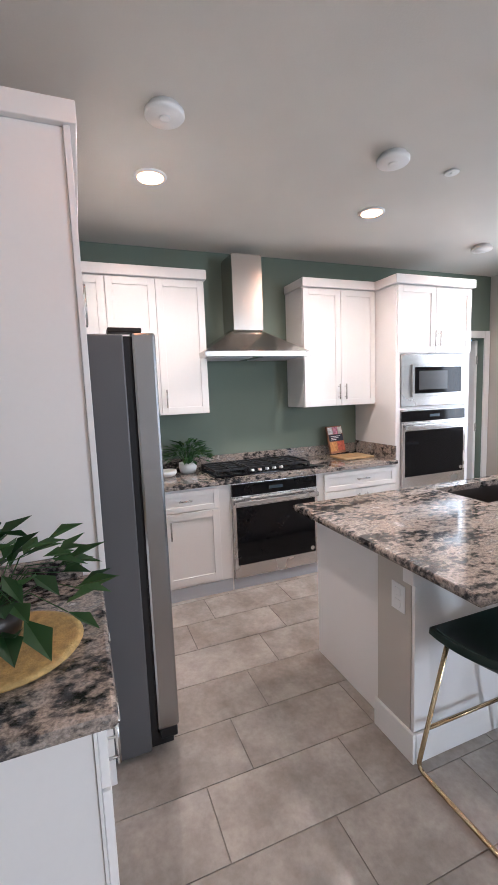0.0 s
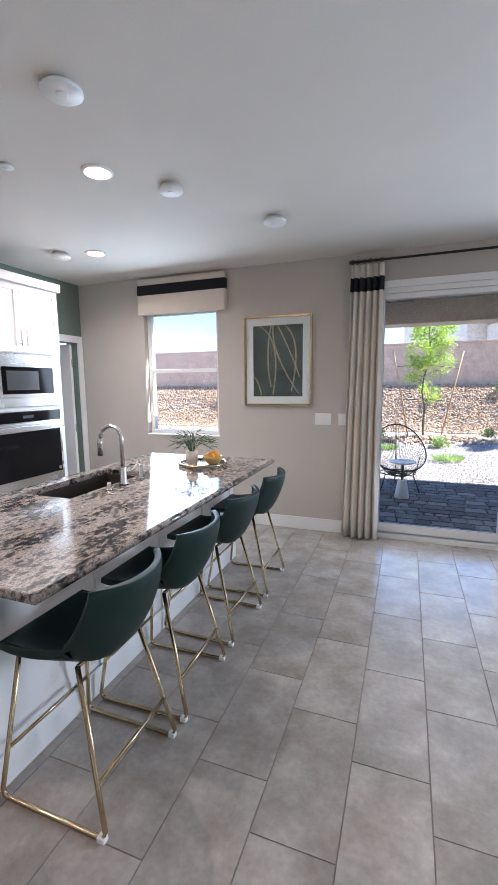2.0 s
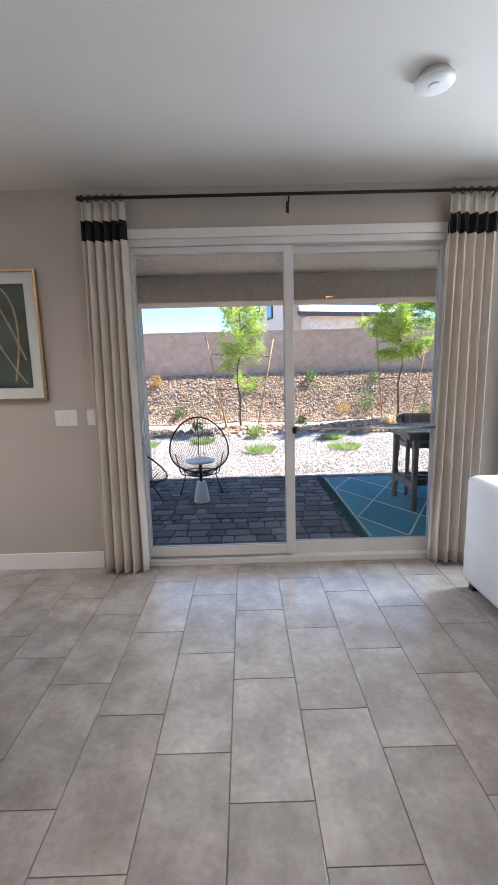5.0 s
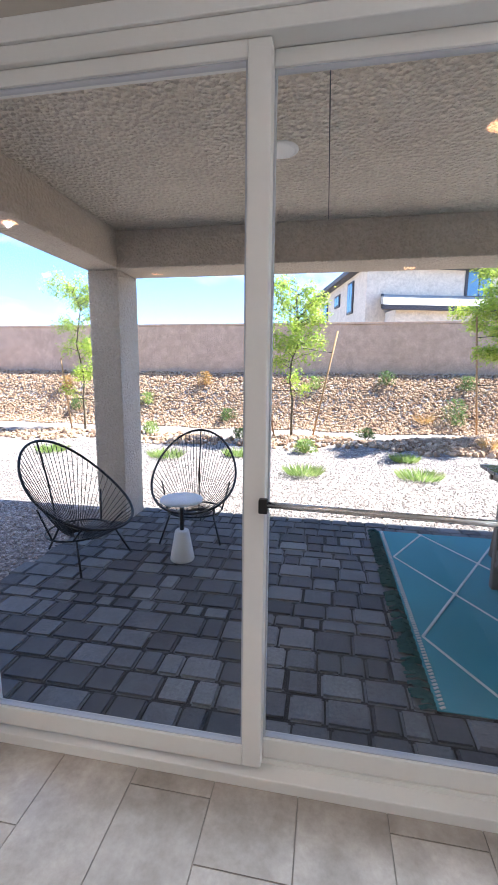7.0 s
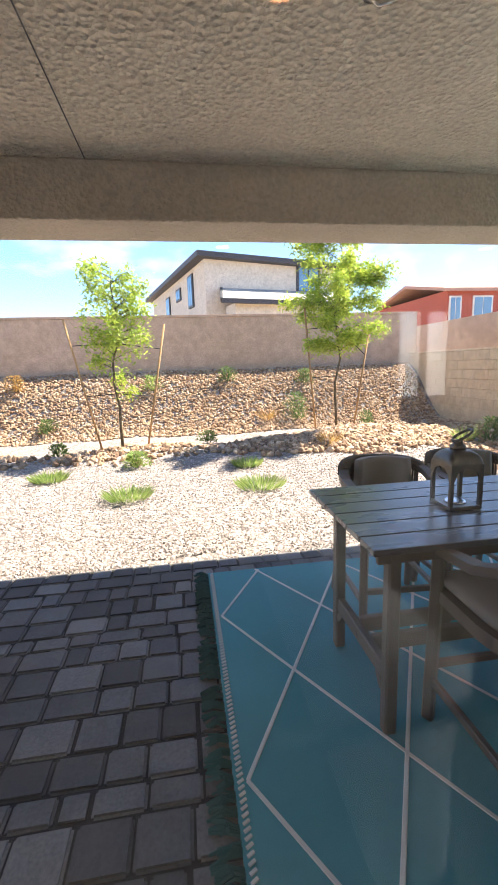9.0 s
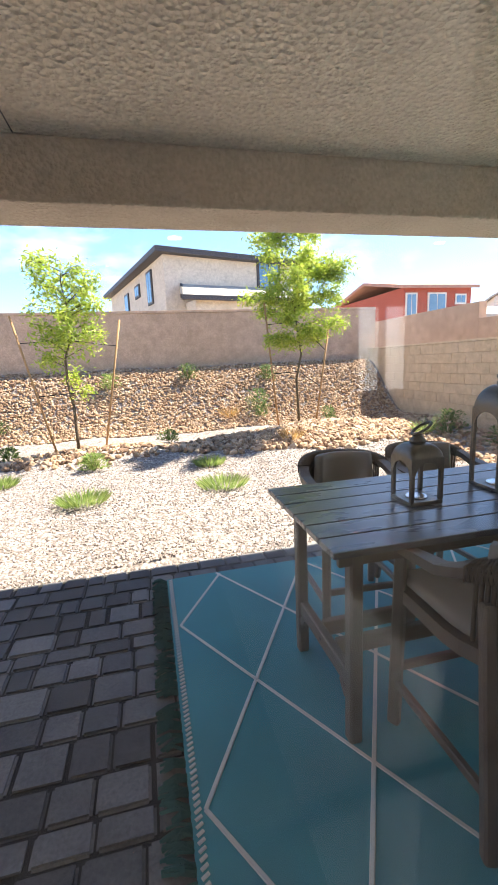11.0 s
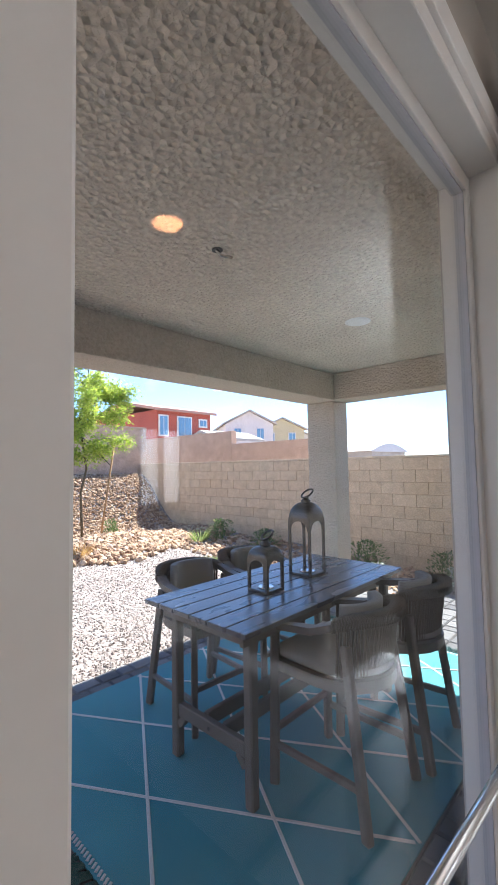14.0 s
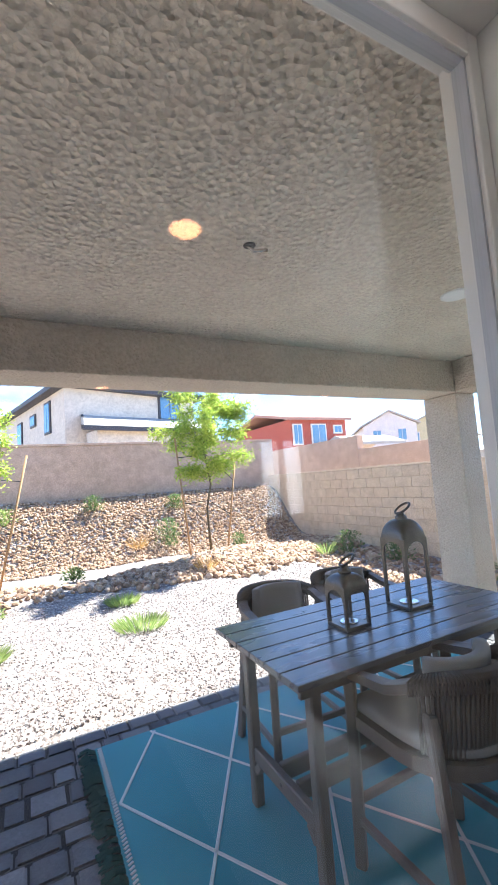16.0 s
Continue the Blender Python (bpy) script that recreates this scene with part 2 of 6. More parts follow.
TILE = tile_mat()
GROUT = surface("grout", (0.27, 0.24, 0.215), 0.9, vary=0.1)
GOLD = metal_mat("brass", (0.50, 0.385, 0.235), 0.22)
VELVET = surface("green_leather", (0.006, 0.022, 0.018), 0.45, vary=0.2, big=5, small=180, relief=0.2, spec=0.3)
STITCH = surface("stitching", (0.10, 0.15, 0.13), 0.8)
VINYL = surface("white_vinyl", (0.76, 0.75, 0.72), 0.4, vary=0.03, relief=0.03)
GLASS = glass_mat()
DARKM = surface("dark_bronze", (0.035, 0.030, 0.027), 0.4, 0.6, vary=0.15)
BLACK = surface("black_metal", (0.012, 0.012, 0.013), 0.45, 0.2, vary=0.2)
CURT = surface("linen", (0.66, 0.61, 0.53), 0.9, vary=0.05, big=3, small=400, relief=0.35)
BAND = surface("black_velvet", (0.012, 0.012, 0.016), 0.95, vary=0.3, small=300)
SHADE = surface("roman_linen", (0.66, 0.60, 0.52), 0.9, vary=0.05, small=350, relief=0.35)
SOFA = surface("white_upholstery", (0.74, 0.72, 0.70), 0.9, vary=0.04, big=4, small=300, relief=0.4)
PILLOW = surface("pillow_cloth", (0.55, 0.47, 0.38), 0.9, vary=0.3, big=14, small=300, relief=0.4)
PILLOW2 = surface("red_cloth", (0.40, 0.13, 0.10), 0.9, vary=0.4, big=20, small=300, relief=0.4)
WHITE = surface("white_plastic", (0.80, 0.80, 0.79), 0.4, vary=0.02, relief=0.0)
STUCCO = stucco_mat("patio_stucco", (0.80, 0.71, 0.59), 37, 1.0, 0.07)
# same stucco, darker: shade on the beams is put into the colour
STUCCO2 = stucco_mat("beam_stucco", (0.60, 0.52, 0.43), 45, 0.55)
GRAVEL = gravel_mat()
PAVER = islands("paver_concrete", [(0, (0.085, 0.086, 0.092)), (0.45, (0.135, 0.138, 0.148)), (0.8, (0.185, 0.188, 0.195)), (1, (0.24, 0.24, 0.245))], 0.85, 0.5, 70, True)
PAVER2 = islands("paver_concrete_far", [(0, (0.085, 0.086, 0.092)), (0.45, (0.135, 0.138, 0.148)), (0.8, (0.185, 0.188, 0.195)), (1, (0.24, 0.24, 0.245))], 0.85, 0.5, 70)
SAND = surface("joint_sand", (0.035, 0.033, 0.032), 0.95, vary=0.3, small=200)
ROCK = islands("tan_rock", [(0, (0.22, 0.13, 0.085)), (0.4, (0.40, 0.26, 0.16)), (0.75, (0.53, 0.37, 0.24)), (1, (0.60, 0.47, 0.35))], 0.95, 0.6, 18)
PEBBLE = islands("pebble", [(0, (0.25, 0.205, 0.19)), (0.4, (0.38, 0.325, 0.295)), (0.75, (0.46, 0.405, 0.375)), (1, (0.62, 0.58, 0.55))], 0.95, 0.3, 60)
SOIL = surface("soil", (0.42, 0.30, 0.20), 0.95, vary=0.3, big=2, small=40, relief=0.8, dist=0.02)
BLOCK = islands("tan_block", [(0, (0.68, 0.53, 0.37)), (0.5, (0.70, 0.555, 0.395)), (1, (0.72, 0.58, 0.42))], 0.95, 0.5, 50, True)
BLOCKF = islands("rose_block", [(0, (0.59, 0.42, 0.31)), (1, (0.63, 0.45, 0.34))], 0.95, 0.4, 40)
MORTAR = surface("mortar", (0.52, 0.39, 0.27), 0.95, vary=0.1)
TEAK = surface("grey_teak", (0.145, 0.118, 0.096), 0.5, vary=0.22, big=4, small=50, scale=(1, 1, 1), relief=0.3)
TABLETOP = surface("painted_slat", (0.115, 0.115, 0.125), 0.28, vary=0.15, big=6, small=60, scale=(0.3, 1, 1), relief=0.2)
CUSHION = surface("grey_cushion", (0.27, 0.25, 0.225), 0.9, vary=0.06, small=300, relief=0.4)
ROPE = surface("rope", (0.13, 0.105, 0.08), 0.85, vary=0.3, small=200, relief=0.6)
LANTERN = surface("bronze_lantern", (0.16, 0.145, 0.125), 0.38, 0.7, vary=0.25, big=12)
RUG = surface("teal_rug", (0.07, 0.285, 0.33), 0.95, vary=0.10, big=2, small=260, relief=0.5)
RUGLINE = surface("rug_cord", (0.62, 0.64, 0.62), 0.95, vary=0.1, small=260, relief=0.5)
FRINGE = surface("teal_fringe", (0.035, 0.115, 0.115), 0.95, vary=0.3, small=260)
LEAF = leaf_mat("tree_leaf", (0.20, 0.30, 0.035), (0.33, 0.42, 0.055), (0.47, 0.52, 0.10))
LEAFD = leaf_mat("shrub_leaf", (0.05, 0.10, 0.03), (0.10, 0.16, 0.05), (0.17, 0.22, 0.08))
LEAFG = leaf_mat("grass_blade", (0.13, 0.22, 0.05), (0.22, 0.32, 0.08), (0.34, 0.38, 0.14))
LEAFP = leaf_mat("potted_leaf", (0.012, 0.045, 0.016), (0.025, 0.08, 0.022), (0.05, 0.12, 0.035))
LEAFS = leaf_mat("dry_leaf", (0.26, 0.13, 0.04), (0.36, 0.22, 0.07), (0.42, 0.30, 0.12))
SAGE = leaf_mat("lavender_leaf", (0.20, 0.26, 0.20), (0.30, 0.36, 0.30), (0.42, 0.46, 0.42))
BARK = surface("bark", (0.13, 0.10, 0.06), 0.9, vary=0.3, small=60, relief=0.8, dist=0.005)
STAKE = surface("stake_wood", (0.42, 0.25, 0.12), 0.85, vary=0.2, small=60)
HWHITE = stucco_mat("house_stucco", (0.68, 0.62, 0.54), 8, 0.15)
HWHITE2 = stucco_mat("house_stucco_white", (0.72, 0.70, 0.68), 8, 0.15)
HYEL = stucco_mat("house_stucco_cream", (0.62, 0.53, 0.34), 8, 0.15)
HRED = stucco_mat("house_stucco_red", (0.42, 0.105, 0.075), 8, 0.15)
ROOFT = surface("roof_tile", (0.42, 0.40, 0.37), 0.85, vary=0.15, big=2, small=12)
ROOFR = surface("roof_tile_red", (0.42, 0.24, 0.19), 0.85, vary=0.15, big=2, small=12)
DARKTRIM = surface("dark_trim", (0.05, 0.05, 0.06), 0.6, vary=0.1)
# blue of the reflected sky is put into the pane's base colour
HPANE = surface("sky_pane", (0.10, 0.22, 0.36), 0.05, vary=0.1, relief=0, spec=1.0)
LAMPON = glow("lamp_on", (1.0, 0.37, 0.15), 9.0)
WOODL = surface("light_wood", (0.48, 0.32, 0.16), 0.5, vary=0.2, big=8, small=60, scale=(1, 5, 1))
WICKER = surface("wicker", (0.55, 0.36, 0.13), 0.7, vary=0.3, big=30, small=160, relief=0.7, dist=0.004)
ORANGE = surface("orange_peel", (0.80, 0.34, 0.04), 0.5, vary=0.1, small=300)
ARTGREEN = surface("art_green", (0.045, 0.07, 0.062), 0.4, vary=0.5, big=5, small=30)
ARTGOLD = surface("art_gold", (0.42, 0.34, 0.19), 0.5, vary=0.3, big=30)
POT = surface("cream_pot", (0.72, 0.62, 0.52), 0.6, vary=0.06)
SINKM = surface("dark_sink", (0.05, 0.042, 0.038), 0.35, 0.2, vary=0.2)


# ---- builders ----
def box(bm, x0, x1, y0, y1, z0, z1, bev=0.0):
    r = bmesh.ops.create_cube(bm, size=1, matrix=Matrix.Translation(((x0 + x1) / 2, (y0 + y1) / 2, (z0 + z1) / 2)) @ Matrix.Diagonal((x1 - x0, y1 - y0, z1 - z0, 1)))
    if bev:
        es = {e for v in r["verts"] for e in v.link_edges}
        bmesh.ops.bevel(bm, geom=list(es), offset=bev, segments=2, affect='EDGES', profile=0.5)


def cyl(bm, x, y, z0, z1, r0, r1=None, seg=24):
    r1 = r0 if r1 is None else r1
    bmesh.ops.create_cone(bm, cap_ends=True, segments=seg, radius1=r0, radius2=r1, depth=z1 - z0, matrix=Matrix.Translation((x, y, (z0 + z1) / 2)))


def tube(bm, pts, r, seg=8, closed=False, taper=1.0):
    """A round bar through the points."""
    pts = [Vector(p) for p in pts]
    rings = []
    k = len(pts)
    for i, p in enumerate(pts):
        a = pts[(i - 1) % k] if closed or i else p
        b = pts[(i + 1) % k] if closed or i < k - 1 else p
        d = (b - a).normalized()
        u = d.orthogonal() if abs(d.z) > 0.95 else d.cross(Vector((0, 0, 1)))
        u.normalize()
        w = d.cross(u)
        rr = r * (1 + (taper - 1) * i / max(1, k - 1))
        rings.append([bm.verts.new(p + (u * math.cos(t) + w * math.sin(t)) * rr) for t in (2 * math.pi * j / seg for j in range(seg))])
    for i in range(k if closed else k - 1):
        a, b = rings[i], rings[(i + 1) % k]
        for j in range(seg):
            bm.faces.new((a[j], a[(j + 1) % seg], b[(j + 1) % seg], b[j]))
    if not closed:
        bm.faces.new(rings[0][::-1])
        bm.faces.new(rings[-1])


def bar(bm, a, b, w, h, bev=0.004):
    """A square-cut length of wood from a to b."""
    a, b = Vector(a), Vector(b)
    d = b - a
    q = d.to_track_quat('Z', 'Y').to_matrix().to_4x4()
    m = Matrix.Translation((a + b) / 2) @ q @ Matrix.Diagonal((w, h, d.length, 1))
    r = bmesh.ops.create_cube(bm, size=1, matrix=m)
    if bev:
        bmesh.ops.bevel(bm, geom=list({e for v in r["verts"] for e in v.link_edges}), offset=bev, segments=1, affect='EDGES')


def lathe(bm, x, y, prof, seg=28):
    """A turned shape from (radius, height) pairs."""
    rings = [[bm.verts.new((x + r * math.cos(2 * math.pi * j / seg), y + r * math.sin(2 * math.pi * j / seg), z)) for j in range(seg)] for r, z in prof]
    for a, b in zip(rings, rings[1:]):
        for j in range(seg):
            bm.faces.new((a[j], a[(j + 1) % seg], b[(j + 1) % seg], b[j]))
    bm.faces.new(rings[0][::-1])
    bm.faces.new(rings[-1])


def grid(bm, nu, nv, f):
    vs = [[bm.verts.new(f(i / nu, j / nv)) for j in range(nv + 1)] for i in range(nu + 1)]
    for i in range(nu):
        for j in range(nv):
            bm.faces.new((vs[i][j], vs[i + 1][j], vs[i + 1][j + 1], vs[i][j + 1]))


def leaf(bm, p, d, n, ln, w):
    """One leaf as a folded blade."""
    p, d = Vector(p), Vector(d).normalized()
    s = d.cross(Vector(n))
    if s.length < 0.01:
        s = d.orthogonal()
    s.normalize()
    up = s.cross(d) * w * 0.25
    a, b, c, e = p, p + d * ln * 0.5 + s * w / 2 + up, p + d * ln, p + d * ln * 0.5 - s * w / 2 + up
    va, vb, vc, ve = (bm.verts.new(k) for k in (a, b, c, e))
    bm.faces.new((va, vb, vc))
    bm.faces.new((va, vc, ve))


BM = bmesh.new


def root_of(ob):
    o = Vector((0, 0, 0))
    while ob is not None:
        o += ob.location
        ob = ob.parent
    return o


def part(name, bm, material, parent, label="", smooth=False):
    me = bpy.data.meshes.new(name)
    bmesh.ops.recalc_face_normals(bm, faces=bm.faces)
    if parent is not None:
        bmesh.ops.translate(bm, verts=bm.verts, vec=-root_of(parent))
    bm.to_mesh(me)
    bm.free()
    me.materials.append(material)
    if smooth:
        for p in me.polygons:
            p.use_smooth = True
    ob = new(name, me)
    ob.parent = parent
    if label:
        ob["label"] = label
    return ob


def thing(name, x, y, z, label, category, group=""):
    e = new(name)
    e.empty_display_size = 0.1
    e.location = (x, y, z)
    return tagged(e, label, category, group)


def single(name, bm, material, label, category, group="", smooth=False):
    return tagged(part(name, bm, material, None, "", smooth), label, category, group)


def structure(name, bm, material, label, category="", smooth=False):
    return tagged(part(name, bm, material, None, "", smooth), label, category or name.split("_")[0], kind="structure")


def wall_with_holes(bm, x0, x1, y0, y1, z0, z1, holes):
    """A wall along x; holes are (xa, xb, za, zb) from left to right."""
    x = x0
    for xa, xb, za, zb in holes:
        box(bm, x, xa, y0, y1, z0, z1)
        if za > z0:
            box(bm, xa, xb, y0, y1, z0, za)
        box(bm, xa, xb, y0, y1, zb, z1)
        x = xb
    box(bm, x, x1, y0, y1, z0, z1)


# ---- the rooms ----
CZ = 2.80
GX = -3.80
PZ = -0.045
b = BM()
wall_with_holes(b, GX - 0.2, 7.0, 0.0, 0.16, -0.3, 3.0, [(-2.87, -1.92, 0.98, 2.43), (-0.235, 2.155, -0.3, 2.46), (2.96, 4.25, 0.98, 2.43)])
structure("wall_north", b, WALL, "greige painted wall with window and sliding door openings", "wall")
b = BM()
box(b, GX - 0.16, GX, -5.3, -0.95, 0, CZ)
box(b, GX - 0.16, GX, -0.95, -0.09, 2.10, CZ)
box(b, GX - 0.16, GX, -0.09, -0.001, 0, CZ)
structure("wall_west", b, GREEN, "sage green painted kitchen wall with a doorway", "wall")
b = BM()
box(b, GX - 1.6, GX - 1.5, -2.2, 0, 0, CZ)
box(b, GX - 1.5, GX - 0.16, -2.3, -2.2, 0, CZ)
structure("wall_pantry", b, WALL, "greige pantry walls beyond the doorway", "wall")
b = BM()
box(b, GX - 0.16, -0.75, -5.26, -5.10, 0, CZ)
box(b, -0.75, -0.60, -7.5, -5.10, 0, CZ)
structure("wall_south", b, WALL, "greige painted wall behind the fridge and counter", "wall")
b = BM()
wall_with_holes(b, -0.6, 7.0, -7.6, -7.45, 0, CZ, [(5.80, 6.22, 0.85, 2.50), (6.38, 6.80, 0.85, 2.50)])
structure("wall_living_south", b, WALL, "greige living room wall with two narrow windows", "wall")
b = BM()
box(b, 6.85, 7.0, -7.45, 0, 0, CZ)
structure("wall_east", b, WALL, "greige painted living room wall", "wall")
b = BM()
box(b, GX - 1.6, 7.0, -7.6, 0.0, CZ, CZ + 0.2)
structure("ceiling", b, CEIL, "flat off-white painted ceiling", "ceiling")
b = BM()
box(b, GX - 1.6, 7.0, -7.6, 0.0, -0.2, -0.004)
floor = structure("floor", b, GROUT, "grey stone-look porcelain tile floor", "floor")


def baseboard(x0, x1, y0, y1):
    b = BM()
    box(b, x0, x1, y0, y1, 0.0, 0.135, 0.004)
    structure("baseboard", b, TRIM, "white painted baseboard", "baseboard")


baseboard(GX, -0.30, -0.016, -0.001)
baseboard(2.2, 6.85, -0.016, -0.001)
baseboard(6.834, 6.849, -7.4, -0.02)
baseboard(-0.58, 6.8, -7.448, -7.432)

# doorway in the green wall, with its door standing open
b = BM()
box(b, GX + 0.001, GX + 0.022, -1.03, -0.95, 0, 2.18, 0.003)
box(b, GX + 0.001, GX + 0.022, -0.09, -0.012, 0, 2.18, 0.003)
box(b, GX + 0.001, GX + 0.021, -0.949, -0.091, 2.10, 2.18, 0.003)
structure("trim", b, TRIM, "white painted door casing", "trim")
door = tagged(thing("door_1", GX - 0.08, -0.12, 0, "white painted panel door standing open", "door"), kind="structure")
b = BM()
box(b, GX - 0.88, GX - 0.06, -0.155, -0.115, 0.01, 2.08, 0.003)
leafd = part("door_leaf", b, TRIM, door)
b = BM()
for z in (0.3, 1.05, 1.85):
    cyl(b, GX - 0.045, -0.135, z - 0.05, z + 0.05, 0.010, seg=10)
    box(b, GX - 0.065, GX - 0.045, -0.138, -0.132, z - 0.045, z + 0.045)
part("hinge", b, STEEL, door, "satin steel hinges")


# windows
def window(name, x0, x1, z0, z1, rail):
    w = tagged(thing(name, (x0 + x1) / 2, 0.1, z0, "white vinyl single-hung window", "window"), kind="structure")
    b = BM()
    for a in ((x0 + 0.001, x0 + 0.05, z0 + 0.001, z1 - 0.001), (x1 - 0.05, x1 - 0.001, z0 + 0.001, z1 - 0.001), (x0 + 0.05, x1 - 0.05, z0 + 0.001, z0 + 0.055), (x0 + 0.05, x1 - 0.05, z1 - 0.055, z1 - 0.001)):
        box(b, a[0], a[1], 0.07, 0.14, a[2], a[3], 0.004)
    part("window_frame", b, VINYL, w)
    b = BM()
    box(b, x0 + 0.05, x1 - 0.05, 0.065, 0.11, rail - 0.022, rail + 0.022, 0.004)
    part("meeting_rail", b, VINYL, w)
    for za, zb, y in ((z0 + 0.055, rail - 0.022, 0.088), (rail + 0.022, z1 - 0.055, 0.108)):
        b = BM()
        box(b, x0 + 0.05, x1 - 0.05, y, y + 0.006, za, zb)
        g = part("pane", b, GLASS, w, "clear glass")
        g.visible_shadow = False
    b = BM()
    box(b, x0 - 0.0, x1 + 0.0, -0.012, 0.07, z0 - 0.001, z0 + 0.012, 0.003)
    part("window_sill", b, TRIM, w)


window("window_1", -2.87, -1.92, 0.98, 2.43, 1.735)
window("window_2", 2.96, 4.25, 0.98, 2.43, 1.70)

# the sliding door
sd = tagged(thing("door_2", 0.96, 0.06, 0, "white vinyl two-panel sliding glass patio door, closed", "door"), kind="structure")
b = BM()
box(b, -0.234, -0.185, -0.012, 0.14, 0.0, 2.459, 0.004)
box(b, 2.105, 2.154, -0.012, 0.14, 0.0, 2.459, 0.004)
box(b, -0.185, 2.105, -0.012, 0.14, 2.41, 2.459, 0.004)
box(b, -0.185, 2.105, -0.012, 0.14, -0.05, 0.045, 0.004)
box(b, -0.185, 2.105, 0.052, 0.058, 0.045, 0.066)
box(b, -0.185, 2.105, 0.100, 0.106, 0.045, 0.066)
fr = part("frame", b, VINYL, sd)
b = BM()
box(b, -0.26, 2.18, -0.022, -0.002, 2.46, 2.525, 0.003)
part("head_trim", b, TRIM, sd)


def sash(x0, x1, y0, y1, sw0, sw1):
    b = BM()
    box(b, x0, x0 + sw0, y0, y1, 0.066, 2.408, 0.004)
    box(b, x1 - sw1, x1, y0, y1, 0.066, 2.408, 0.004)
    box(b, x0 + sw0, x1 - sw1, y0, y1, 2.362, 2.408, 0.003)
    box(b, x0 + sw0, x1 - sw1, y0, y1, 0.066, 0.145, 0.003)
    s = part("sash", b, VINYL, sd)
    b = BM()
    for xa, xb, za, zb in ((x0 + sw0 - 0.001, x0 + sw0 + 0.006, 0.14, 2.365), (x1 - sw1 - 0.006, x1 - sw1 + 0.001, 0.14, 2.365), (x0 + sw0, x1 - sw1, 0.143, 0.150), (x0 + sw0, x1 - sw1, 2.357, 2.364)):
        box(b, xa, xb, (y0 + y1) / 2 - 0.012, (y0 + y1) / 2 + 0.012, za, zb)
    part("gasket", b, CABGREY, s, "grey glazing gasket")
    b = BM()
    box(b, x0 + sw0 - 0.01, x1 - sw1 + 0.01, (y0 + y1) / 2 - 0.003, (y0 + y1) / 2 + 0.003, 0.12, 2.38)
    g = part("pane", b, GLASS, s, "clear glass")
    g.visible_shadow = False
    return s


left = sash(-0.184, 0.990, 0.008, 0.050, 0.022, 0.070)
right = sash(0.920, 2.104, 0.058, 0.099, 0.070, 0.030)
b = BM()
tube(b, [(-0.165, -0.005, 0.98), (-0.165, -0.04, 1.0), (-0.165, -0.045, 1.08), (-0.165, -0.04, 1.16), (-0.165, -0.005, 1.18)], 0.010)
part("handle", b, VINYL, left, "white pull handle", True)
b = BM()
tube(b, [(1.000, -0.008, 1.072), (2.120, -0.052, 1.066)], 0.0105, 12)
sb = part("security_bar", b, STEEL, sd, "steel security bar across the fixed panel", True)
b = BM()
box(b, 0.972, 1.002, -0.018, 0.0075, 1.042, 1.090, 0.004)
part("bar_bracket", b, BLACK, sb, "black plastic bracket")
b = BM()
box(b, 2.108, 2.140, -0.066, -0.0125, 1.02, 1.11, 0.003)
part("bar_bracket", b, STEEL, sb, "steel wall plate")
b = BM()
for z in (0.35, 0.75, 1.35, 1.9):
    cyl(b, 2.1035, 0.0, z - 0.005, z + 0.005, 0.005, seg=10)
part("screw", b, STEEL, fr, "small screw heads")


# curtains with black bands
def curtain(x0, x1, xb0, xb1, folds, group="drapes by the patio door"):
    c = thing("curtain", (xb0 + xb1) / 2, -0.08, 0.02, "cream linen drape with a black velvet band, gathered", "curtain", group)
    ph = random.random() * 6

    def f(out):
        def g(u, v):
            z = 0.015 + v * 2.66
            k = 1 - v
            xa, xe = x0 + (xb0 - x0) * k, x1 + (xb1 - x1) * k
            amp = 0.032 + 0.014 * k - (0.016 if z > 2.56 else 0)
            w = folds * (u + 0.012 * math.sin(9 * u + ph + 2 * k))
            y = -0.085 + (amp + out) * math.sin(2 * math.pi * w) + 0.012 * math.sin(5 * u + 3 * k + ph) - 0.02 * k * k
            return (xa + (xe - xa) * u + 0.009 * math.sin(4 * math.pi * w + 1), y - (out if math.sin(2 * math.pi * w) < 0 else -out), z)
        return g
    b = BM()
    grid(b, folds * 14, 26, f(0.0))
    o = part("panel", b, CURT, c, "", True)
    md = o.modifiers.new("thickness", 'SOLIDIFY')
    md.thickness = 0.004
    b = BM()
    g0 = f(0.0)

    def band(u, v):
        p = Vector(g0(u, (2.43 - 0.015 + 0.125 * v) / 2.66))
        p.y -= 0.006
        return p
    grid(b, folds * 14, 3, band)
    o = part("band", b, BAND, c, "black velvet band", True)
    md = o.modifiers.new("thickness", 'SOLIDIFY')
    md.thickness = 0.010
    md.offset = 0
    for i in range(folds + 1):
        b = BM()
        x = x0 + (x1 - x0) * (i + 0.25) / (folds + 0.5)
        tube(b, [(x + 0.019 * math.cos(t), -0.105, 2.70 + 0.019 * math.sin(t)) for t in (k * math.pi / 6 for k in range(12))], 0.003, 6, True)
        part("ring", b, DARKM, c, "dark bronze ring", True)


curtain(-0.47, -0.18, -0.53, -0.17, 5)
curtain(2.06, 2.39, 2.02, 2.36, 5)
curtain(2.52, 2.89, 2.52, 2.90, 5, "drapes by the living room window")


